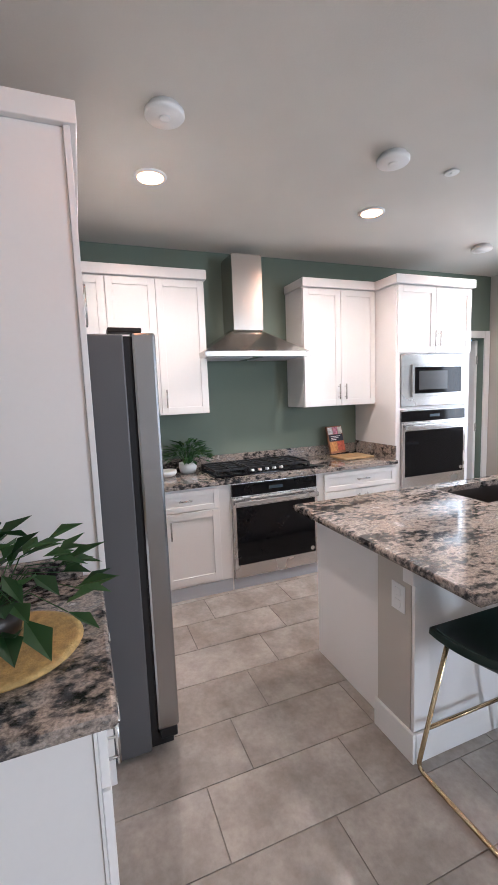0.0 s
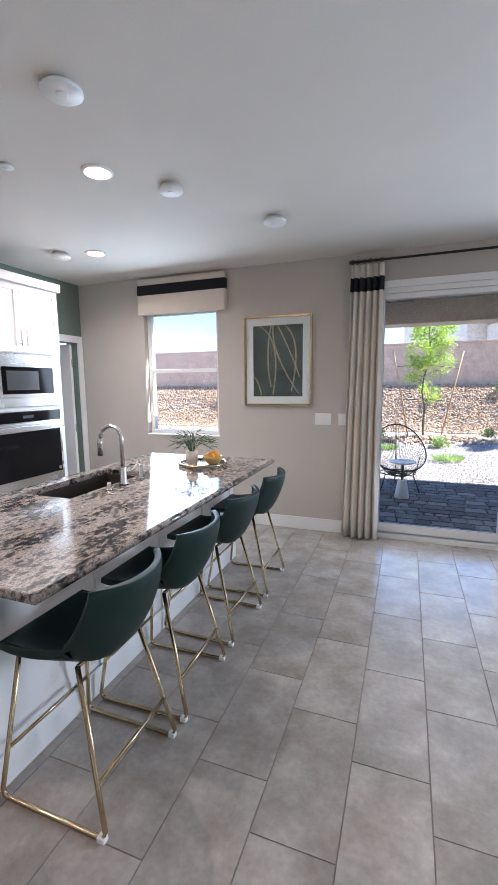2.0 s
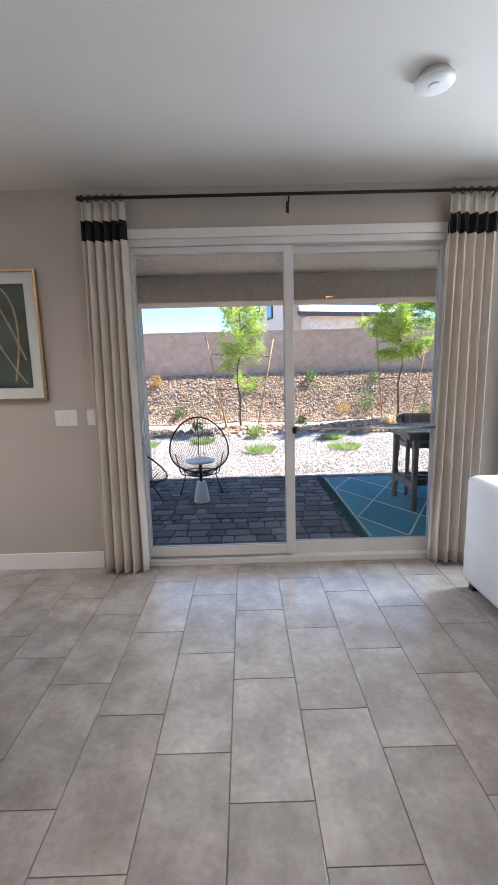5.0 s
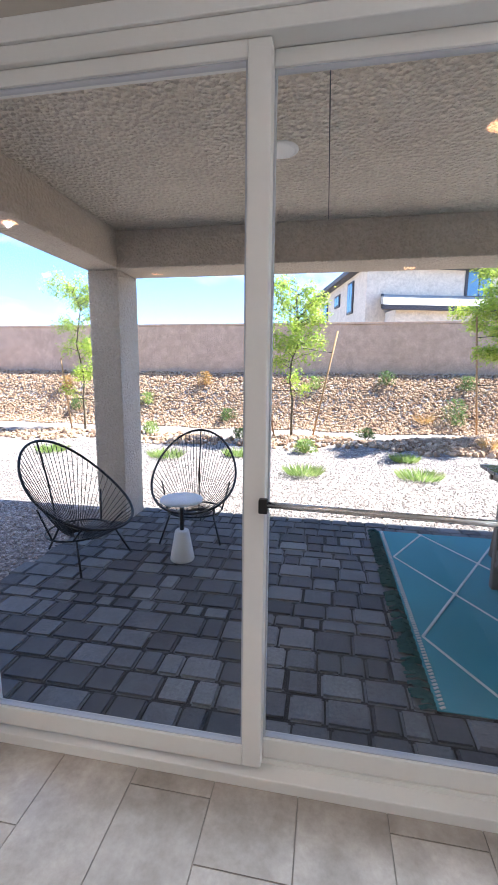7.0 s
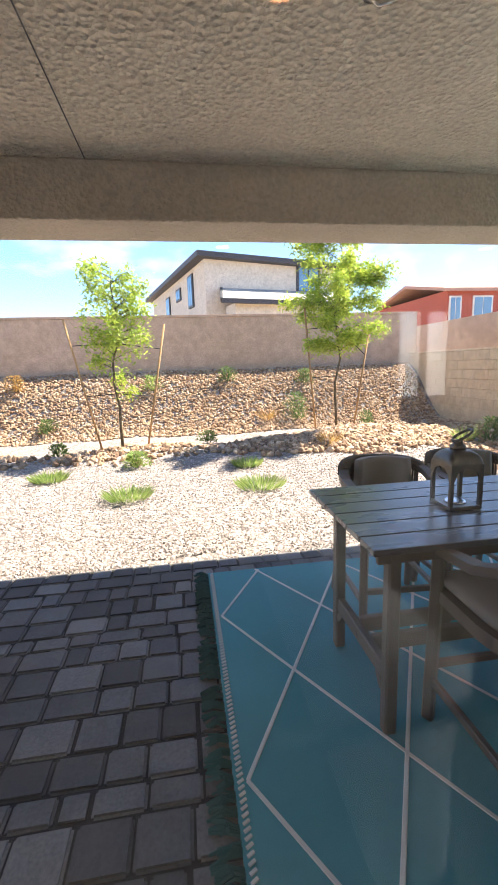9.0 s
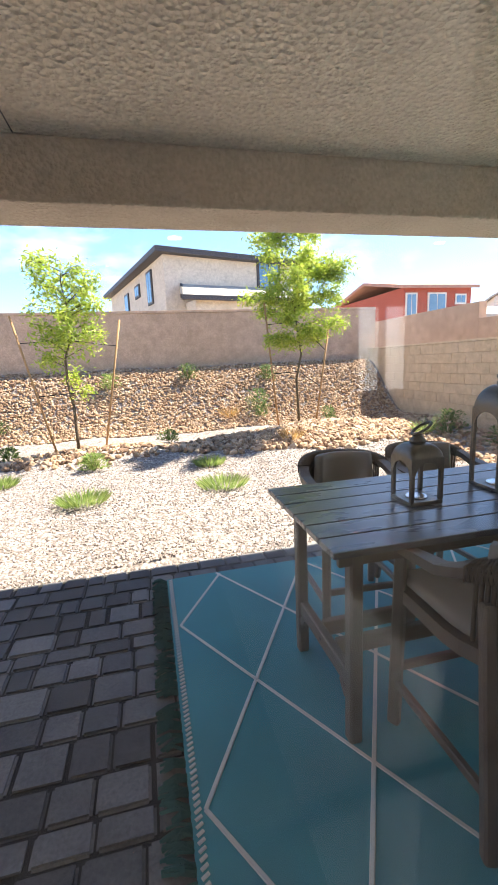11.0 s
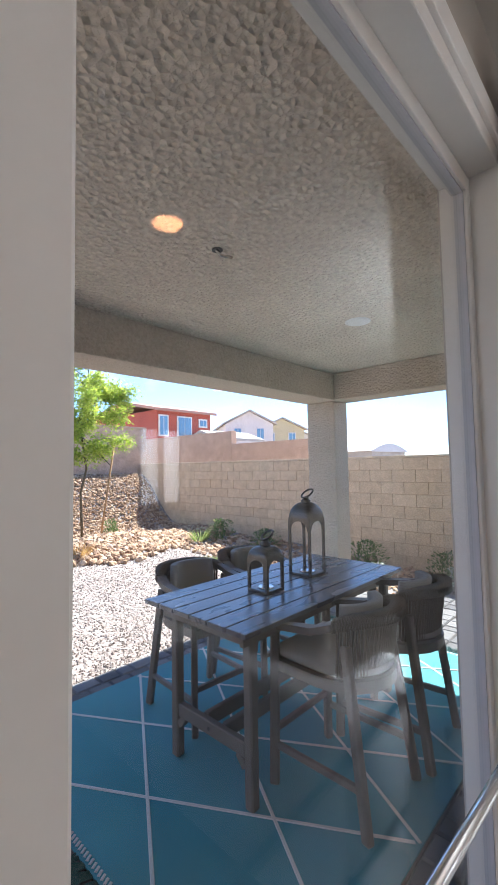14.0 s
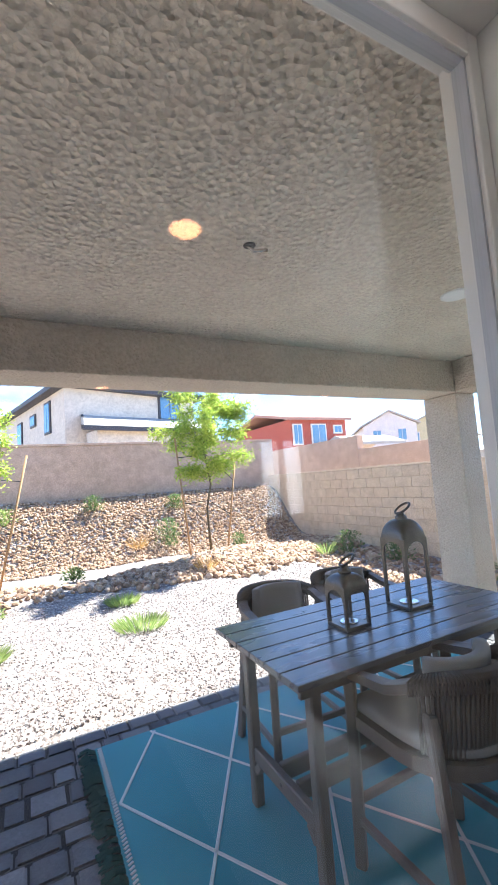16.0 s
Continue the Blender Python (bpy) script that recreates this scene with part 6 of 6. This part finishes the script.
for x, s in ((TBX0 + 0.125, 1), (TBX1 - 0.125, -1)):
    for y in (TBY0 + 0.095, TBY1 - 0.155):
        b = BM()
        bar(b, (x, y, RT), (x, y, TBZ - 0.027), 0.056, 0.056, 0.008)
        part("leg", b, TEAK, tb)
    b = BM()
    bar(b, (x, TBY0 + 0.124, 0.235), (x, TBY1 - 0.184, 0.235), 0.042, 0.075, 0.006)
    for y, k in ((TBY0 + 0.125, 1), (TBY1 - 0.185, -1)):
        bar(b, (x, y, 0.15), (x, y + 0.05 * k, 0.205), 0.045, 0.04, 0.004)
    part("end_stretcher", b, TEAK, tb)
    b = BM()
    bmesh.ops.create_cone(b, cap_ends=True, segments=12, radius1=0.009, radius2=0.009, depth=0.004, matrix=pose(x - s * 0.022, 1.525, 0.235, 0, 90, 0))
    part("bolt", b, BLACK, tb, "dark bolt head")
for y in (1.45, 1.60):
    b = BM()
    bar(b, (TBX0 + 0.15, y, 0.235), (TBX1 - 0.15, y, 0.235), 0.035, 0.08, 0.005)
    part("long_stretcher", b, TEAK, tb)


# ---- patio chairs ----
def patio_chair(cx, cy):
    """Faces +y."""
    c = thing("patio_chair", cx, cy, RT, "grey teak barrel armchair with rope back and seat cushion", "chair", "chairs round the patio table")
    SZ = 0.605
    legs = [((cx - 0.255, cy + 0.25, RT), (cx - 0.245, cy + 0.235, 0.775)), ((cx + 0.255, cy + 0.25, RT), (cx + 0.245, cy + 0.235, 0.775)), ((cx - 0.265, cy - 0.29, RT), (cx - 0.225, cy - 0.18, 0.775)), ((cx + 0.265, cy - 0.29, RT), (cx + 0.225, cy - 0.18, 0.775))]
    for a, e in legs:
        b = BM()
        bar(b, a, e, 0.042, 0.05, 0.008)
        part("leg", b, TEAK, c)
    b = BM()
    pts = [(cx - 0.265, cy + 0.27)] + [(cx + 0.275 * math.cos(math.pi * (1 + k / 14)), cy - 0.03 + 0.29 * math.sin(math.pi * (1 + k / 14))) for k in range(15)] + [(cx + 0.265, cy + 0.27)]
    prof = []
    for i, (x, y) in enumerate(pts):
        q = max(0, min(1, (cy + 0.15 - y) / 0.45))
        z = 0.785 + 0.115 * q * q * (3 - 2 * q)
        n = Vector((x - cx, y - cy + 0.0, 0)).normalized()
        o, w = 0.030, 0.018
        prof.append([b.verts.new((x + n.x * s * o, y + n.y * s * o, z + t * w)) for s, t in ((-1, -1), (1, -1), (1, 1), (-1, 1))])
    for a, e in zip(prof, prof[1:]):
        for j in range(4):
            b.faces.new((a[j], a[(j + 1) % 4], e[(j + 1) % 4], e[j]))
    b.faces.new(prof[0])
    b.faces.new(prof[-1][::-1])
    part("arm_rail", b, TEAK, c, "curved teak arm and top rail", False)
    b = BM()
    for k in range(37):
        a = math.pi * (1 + 0.14 + 0.72 * k / 36)
        x, y = cx + 0.268 * math.cos(a), cy - 0.03 + 0.283 * math.sin(a)
        q = max(0, min(1, (cy + 0.15 - y) / 0.45))
        z = 0.77 + 0.115 * q * q * (3 - 2 * q)
        tube(b, [(x, y, z), (cx + 0.25 * math.cos(a), cy - 0.02 + 0.255 * math.sin(a), SZ + 0.01)], 0.0075, 5)
    part("rope_back", b, ROPE, c, "woven rope backrest", True)
    b = BM()
    for k in range(60):
        a = math.pi * (1 + 0.12 + 0.76 * k / 59)
        x, y = cx + 0.275 * math.cos(a), cy - 0.03 + 0.29 * math.sin(a)
        q = max(0, min(1, (cy + 0.15 - y) / 0.45))
        z = 0.785 + 0.115 * q * q * (3 - 2 * q)
        n = Vector((math.cos(a), math.sin(a), 0))
        tube(b, [(x + n.x * 0.035 * s, y + n.y * 0.035 * s, z + 0.023 * t) for s, t in ((-1, -1), (1, -1), (1, 1), (-1, 1))], 0.0055, 4, True)
    part("rope_wrap", b, ROPE, c, "rope wound round the top rail", True)
    b = BM()
    seat = [(cx + 0.262 * math.cos(math.pi * (1 + k / 12)), cy - 0.03 + 0.27 * math.sin(math.pi * (1 + k / 12))) for k in range(13)] + [(cx + 0.25, cy + 0.26), (cx - 0.25, cy + 0.26)]
    lo = [b.verts.new((x, y, SZ - 0.055)) for x, y in seat]
    hi = [b.verts.new((x, y, SZ)) for x, y in seat]
    b.faces.new(lo[::-1])
    b.faces.new(hi)
    for i in range(len(seat)):
        j = (i + 1) % len(seat)
        b.faces.new((lo[i], lo[j], hi[j], hi[i]))
    part("seat", b, TEAK, c)
    b = BM()
    rings = []
    for s, z in ((0.90, SZ + 0.002), (0.97, SZ + 0.02), (0.98, SZ + 0.045), (0.92, SZ + 0.068), (0.6, SZ + 0.078), (0.2, SZ + 0.08)):
        rings.append([b.verts.new((cx + (x - cx) * s * 0.95, cy + 0.02 + (y - cy - 0.02) * s, z)) for x, y in seat])
    for a, e in zip(rings, rings[1:]):
        for j in range(len(seat)):
            i = (j + 1) % len(seat)
            b.faces.new((a[j], a[i], e[i], e[j]))
    b.faces.new(rings[0][::-1])
    b.faces.new(rings[-1])
    part("cushion", b, CUSHION, c, "grey seat cushion", True)
    b = BM()
    grid(b, 12, 6, lambda u, v: (cx + (0.215 - 0.02 * v) * math.cos(math.pi * (1.18 + 0.64 * u)), cy + 0.0 + (0.20 + 0.02 * v) * math.sin(math.pi * (1.18 + 0.64 * u)), SZ + 0.08 + 0.25 * v))
    o = part("back_pad", b, CUSHION, c, "grey back pad", True)
    md = o.modifiers.new("thickness", 'SOLIDIFY')
    md.thickness, md.offset = 0.05, 0
    for z, (i, j) in ((0.17, (0, 2)), (0.17, (1, 3)), (0.24, (0, 1))):
        k = (z - RT) / (0.775 - RT)
        p, q = (Vector(legs[i][0]).lerp(Vector(legs[i][1]), k), Vector(legs[j][0]).lerp(Vector(legs[j][1]), k))
        b = BM()
        bar(b, p, q, 0.026, 0.034, 0.004)
        part("stretcher", b, TEAK, c)
    return c


pc = patio_chair(2.885, 1.01)
copy_thing(pc, pose(3.475, 0.98, RT, 0, 0, 4))
copy_thing(pc, pose(2.86, 2.10, RT, 0, 0, 176))
copy_thing(pc, pose(3.48, 2.12, RT, 0, 0, 182))


# ---- lanterns ----
def lantern(x, y, w, h):
    """A square lantern: open arches under a domed lid with a ring handle."""
    z = TBZ + 0.001
    l = thing("lantern", x, y, z, "bronze metal lantern with arched openings and ring handle on the table", "lantern", "lanterns on the table")
    b = BM()
    hw = w / 2
    box(b, x - hw, x + hw, y - hw, y + hw, z, z + 0.018, 0.003)
    part("base", b, LANTERN, l)
    bh = h * 0.66
    for sx, sy in ((-1, -1), (1, -1), (1, 1), (-1, 1)):
        b = BM()
        box(b, x + sx * hw - (0.018 if sx > 0 else -0.0), x + sx * hw + (0.018 if sx < 0 else 0.0), y + sy * hw - (0.018 if sy > 0 else 0), y + sy * hw + (0.018 if sy < 0 else 0), z + 0.018, z + bh, 0.002)
        part("corner_post", b, LANTERN, l)
    b = BM()
    n = 12
    for ax in (0, 1):
        for s in (-1, 1):
            row = []
            for i in range(n + 1):
                t = i / n
                u = -hw + 0.018 + (w - 0.036) * t
                zz = z + bh - 0.02 - (w * 0.36) * (1 - math.sqrt(max(0, 1 - (2 * t - 1) ** 2)))
                quad = []
                for zk in (zz, z + bh):
                    for o in (hw, hw - 0.008):
                        quad.append(b.verts.new((x + u, y + s * o, zk) if ax == 0 else (x + s * o, y + u, zk)))
                row.append(quad)
            for p, q in zip(row, row[1:]):
                b.faces.new((p[0], q[0], q[2], p[2]))
                b.faces.new((p[1], p[3], q[3], q[1]))
                b.faces.new((p[0], p[1], q[1], q[0]))
                b.faces.new((p[2], q[2], q[3], p[3]))
    part("arches", b, LANTERN, l)
    b = BM()
    rings = []
    for i in range(9):
        t = i / 8
        s = hw * math.cos(t * math.pi / 2 * 0.86) + 0.004
        zz = z + bh + h * 0.18 * math.sin(t * math.pi / 2)
        k = 6
        ring = []
        for q in range(24):
            a = 2 * math.pi * q / 24 + math.pi / 24
            ex = 2 / (7 - 4.5 * t)
            ca, sa = math.cos(a), math.sin(a)
            ring.append(b.verts.new((x + s * math.copysign(abs(ca) ** ex, ca), y + s * math.copysign(abs(sa) ** ex, sa), zz)))
        rings.append(ring)
    for a, e in zip(rings, rings[1:]):
        for j in range(24):
            b.faces.new((a[j], a[(j + 1) % 24], e[(j + 1) % 24], e[j]))
    b.faces.new(rings[-1])
    part("dome", b, LANTERN, l, "", True)
    zt = z + bh + h * 0.17
    b = BM()
    lathe(b, x, y, [(0.035, zt), (0.035, zt + 0.02), (0.022, zt + 0.03), (0.02, zt + 0.045)], 16)
    part("cap", b, LANTERN, l, "", True)
    b = BM()
    R0 = w * 0.27
    tube(b, [(x + 0.02 + R0 * math.cos(t), y + R0 * 0.7 * math.sin(t), zt + 0.055 + R0 * 0.55 * math.cos(t) + R0 * 0.25) for t in (k * math.pi / 12 for k in range(24))], 0.007, 8, True)
    part("ring_handle", b, LANTERN, l, "", True)
    b = BM()
    lathe(b, x, y, [(w * 0.30, z + 0.018), (w * 0.30, z + 0.024), (w * 0.26, z + 0.022)], 24)
    part("candle_plate", b, STEEL, l, "steel candle plate", True)


lantern(2.90, 1.535, 0.165, 0.33)
lantern(3.40, 1.575, 0.19, 0.61)


# ---- string chairs and side table ----
def string_chair(cx, cy, turn):
    """A pear-shaped hoop of cords on a rod base; faces -y before the turn."""
    c = thing("string_chair", cx, cy, PZ, "black cord egg-shaped lounge chair on thin metal legs", "chair", "cord lounge chairs on the patio")
    hoop = []
    for k in range(56):
        a = 2 * math.pi * k / 56
        u = math.cos(a)
        s = (u + 1) / 2
        half = 0.40 * math.sin(a) * (1.0 - 0.16 * (s - 0.35))
        # s = 0 at the front lip, 1 at the top of the back
        y = -0.44 + 0.88 * s + 0.04 * math.sin(math.pi * s)
        z = 0.35 + 0.60 * s ** 1.1 - 0.03 * math.sin(math.pi * s)
        hoop.append(Vector((half, y, z)))
    M = Matrix.Translation((cx, cy, PZ)) @ pose(0, 0, 0, 0, 0, turn)
    b = BM()
    tube(b, [M @ p for p in hoop], 0.011, 8, True)
    part("hoop", b, BLACK, c, "black rod hoop", True)
    hub = Vector((0, 0.03, 0.205))
    b = BM()
    tube(b, [M @ (hub + Vector((0.05 * math.cos(t), 0.05 * math.sin(t), 0.0))) for t in (k * math.pi / 8 for k in range(16))], 0.006, 6, True)
    for k in range(56):
        p = hoop[k]
        a = 2 * math.pi * k / 56
        e = hub + Vector((0.05 * math.sin(a), 0.05 * math.cos(a), 0))
        m1 = p.lerp(e, 0.55) + Vector((0, 0, -0.055))
        m2 = p.lerp(e, 0.82) + Vector((0, 0, -0.03))
        tube(b, [M @ p, M @ m1, M @ m2, M @ e], 0.0032, 4)
    part("cords", b, BLACK, c, "stretched black cords", True)
    b = BM()
    ring = [Vector((0.26 * math.cos(t), 0.02 + 0.24 * math.sin(t), 0.24)) for t in (k * math.pi / 10 for k in range(20))]
    tube(b, [M @ p for p in ring], 0.008, 6, True)
    tube(b, [M @ Vector((-0.26, 0.02, 0.24)), M @ Vector((-0.33, 0.08, 0.50))], 0.008, 6)
    tube(b, [M @ Vector((0.26, 0.02, 0.24)), M @ Vector((0.33, 0.08, 0.50))], 0.008, 6)
    tube(b, [M @ Vector((0.0, 0.26, 0.24)), M @ Vector((0, 0.34, 0.62)), M @ hoop[0]], 0.008, 6)
    tube(b, [M @ Vector((-0.2, -0.13, 0.24)), M @ Vector((-0.22, -0.26, 0.37))], 0.008, 6)
    tube(b, [M @ Vector((0.2, -0.13, 0.24)), M @ Vector((0.22, -0.26, 0.37))], 0.008, 6)
    part("base_ring", b, BLACK, c, "", True)
    for x, y in ((-0.25, -0.24), (0.25, -0.24), (0.0, 0.33)):
        b = BM()
        tube(b, [M @ Vector((x * 0.8, y * 0.7, 0.24)), M @ Vector((x * 1.1, y * 1.15, 0.004))], 0.009, 8)
        part("leg", b, BLACK, c, "", True)
    return c


string_chair(-0.02, 2.42, 8)
string_chair(-0.78, 1.72, 76)
stt = thing("side_table", 0.05, 1.86, PZ, "white round side table with conical base and black stem", "side table")
b = BM()
lathe(b, 0.05, 1.86, [(0.165, 0.455), (0.175, 0.462), (0.175, 0.475), (0.165, 0.482)], 40)
part("tabletop", b, WHITE, stt, "", True)
b = BM()
cyl(b, 0.05, 1.86, 0.20, 0.455, 0.018)
part("stem", b, BLACK, stt, "black stem", True)
b = BM()
lathe(b, 0.05, 1.86, [(0.095, PZ), (0.10, PZ + 0.01), (0.058, 0.205), (0.05, 0.212)], 32)
part("cone_base", b, surface("white_concrete", (0.72, 0.71, 0.69), 0.8), stt, "white concrete cone", True)

# ---- floor tiles ----
TW, TL, GAP = 0.305, 0.618, 0.004
tmp = BM()
box(tmp, -TW / 2 + GAP / 2, TW / 2 - GAP / 2, -TL / 2 + GAP / 2, TL / 2 - GAP / 2, -0.010, 0.0, 0.0012)
tile_me = bpy.data.meshes.new("tile")
tmp.to_mesh(tile_me)
tmp.free()
tile_me.materials.append(TILE)
rest = []
count = 0
for k in range(-14, 22):
    x = 0.215 + TW * (k + 0.5)
    off = (-0.49 - 0.206 * k) % TL
    if x < GX - 0.1 or x > 6.8:
        continue
    for j in range(-14, 3):
        ya, yb = off + j * TL, off + (j + 1) * TL
        if ya > -0.03 or ya < -7.5:
            continue
        if yb > -0.002:
            rest.append((x, (ya - 0.002) / 2, -(-0.002 - ya) / 2))
        elif -3.4 < x < 3.0 and ya > -5.0 and count < 298:
            o = new("tile", tile_me)
            o.location = (x, (ya + yb) / 2, 0)
            o.parent = floor
            count += 1
        else:
            rest.append((x, (ya + yb) / 2, -TL / 2))
vl, fl = [], []
for x, y, hl in rest:
    i0 = len(vl)
    a, c = TW / 2 - GAP / 2, -hl - GAP / 2
    if c <= 0.01:
        continue
    vl += [(x - a, y - c, 0), (x + a, y - c, 0), (x + a, y + c, 0), (x - a, y + c, 0), (x - a, y - c, -0.008), (x + a, y - c, -0.008), (x + a, y + c, -0.008), (x - a, y + c, -0.008)]
    fl += [tuple(i0 + k for k in f) for f in ((0, 1, 2, 3), (0, 4, 5, 1), (1, 5, 6, 2), (2, 6, 7, 3), (3, 7, 4, 0))]
o = stuff("tiles_far", vl, fl, TILE, "", "")
o.parent = floor

# ---- block wall pieces ----
rw = tagged(thing("wall_right", 7.72, 4, 0, "tan split concrete block boundary wall", "wall"), kind="structure")
b = BM()
box(b, 7.70, 7.84, -3.0, 10.6, -0.3, 1.735)
part("core", b, MORTAR, rw)
b = BM()
box(b, 7.685, 7.855, -3.0, 10.6, 1.736, 1.775, 0.004)
part("cap", b, BLOCK, rw)
tmp = BM()
box(tmp, -0.012, 0.004, -0.1975, 0.1975, -0.0965, 0.0965, 0.004)
blk_me = bpy.data.meshes.new("block")
tmp.to_mesh(blk_me)
tmp.free()
blk_me.materials.append(BLOCK)
for r in range(9):
    for c in range(33):
        y = -2.7 + c * 0.40 + (0.2 if r % 2 else 0)
        if y > 10.3:
            continue
        o = new("block", blk_me)
        o.parent = rw
        o.location = (7.70 - 7.72, y - 4, 0.035 + r * 0.2 - 0.0)

# ---- pavers ----
pv = BM()
box(pv, -1.10, 6.6, 0.17, 3.11, PZ - 0.12, PZ - 0.014)
pavement = structure("pavement_patio", pv, SAND, "grey tumbled concrete paver patio", "pavement")
rnd = random.Random(12)
mes = {}


def paver_mesh(w, d):
    if (w, d) not in mes:
        t = BM()
        box(t, -w / 2 + 0.005, w / 2 - 0.005, -d / 2 + 0.005, d / 2 - 0.005, -0.03, 0.0)
        top = [e for e in t.edges if all(v.co.z > -0.001 for v in e.verts)]
        bmesh.ops.bevel(t, geom=top + [e for e in t.edges if abs(e.verts[0].co.z - e.verts[1].co.z) > 0.01], offset=0.011, segments=2, affect='EDGES')
        me = bpy.data.meshes.new("paver")
        t.to_mesh(me)
        t.free()
        me.materials.append(PAVER)
        mes[(w, d)] = me
    return mes[(w, d)]


vl, fl = [], []
count = 0
y = 0.172
rows = []
while y < 3.02:
    d = rnd.choice((0.125, 0.17, 0.17, 0.20))
    if y + d > 2.98:
        d = min(3.11 - y, 0.16)
    rows.append((y, d))
    y += d
for y, d in rows:
    x = -1.10 - rnd.random() * 0.1
    while x < 6.6:
        w = rnd.choice((0.125, 0.17, 0.17, 0.21, 0.25))
        xc, yc = x + w / 2, y + d / 2
        x += w
        if 2.0 < xc < 4.7 and 0.65 < yc < 2.6:
            continue
        near = -0.95 < xc < 1.95
        dz = rnd.uniform(-0.004, 0.001)
        if near and count < 300:
            o = new("paver", paver_mesh(w, d))
            o.parent = pavement
            o.location = (xc, yc, PZ + dz)
            o.rotation_euler = (rnd.uniform(-0.006, 0.006), rnd.uniform(-0.006, 0.006), rnd.uniform(-0.01, 0.01))
            count += 1
        else:
            i0 = len(vl)
            a, c, z, e = w / 2 - 0.003, d / 2 - 0.003, PZ + dz, 0.011
            vl += [(xc - a + e, yc - c + e, z), (xc + a - e, yc - c + e, z), (xc + a - e, yc + c - e, z), (xc - a + e, yc + c - e, z), (xc - a, yc - c, z - e), (xc + a, yc - c, z - e), (xc + a, yc + c, z - e), (xc - a, yc + c, z - e), (xc - a, yc - c, z - 0.03), (xc + a, yc - c, z - 0.03), (xc + a, yc + c, z - 0.03), (xc - a, yc + c, z - 0.03)]
            fl += [tuple(i0 + k for k in f) for f in ((0, 1, 2, 3), (0, 4, 5, 1), (1, 5, 6, 2), (2, 6, 7, 3), (3, 7, 4, 0), (4, 8, 9, 5), (5, 9, 10, 6), (6, 10, 11, 7), (7, 11, 8, 4))]
o = stuff("pavers_far", vl, fl, PAVER2, "", "")
o.parent = pavement
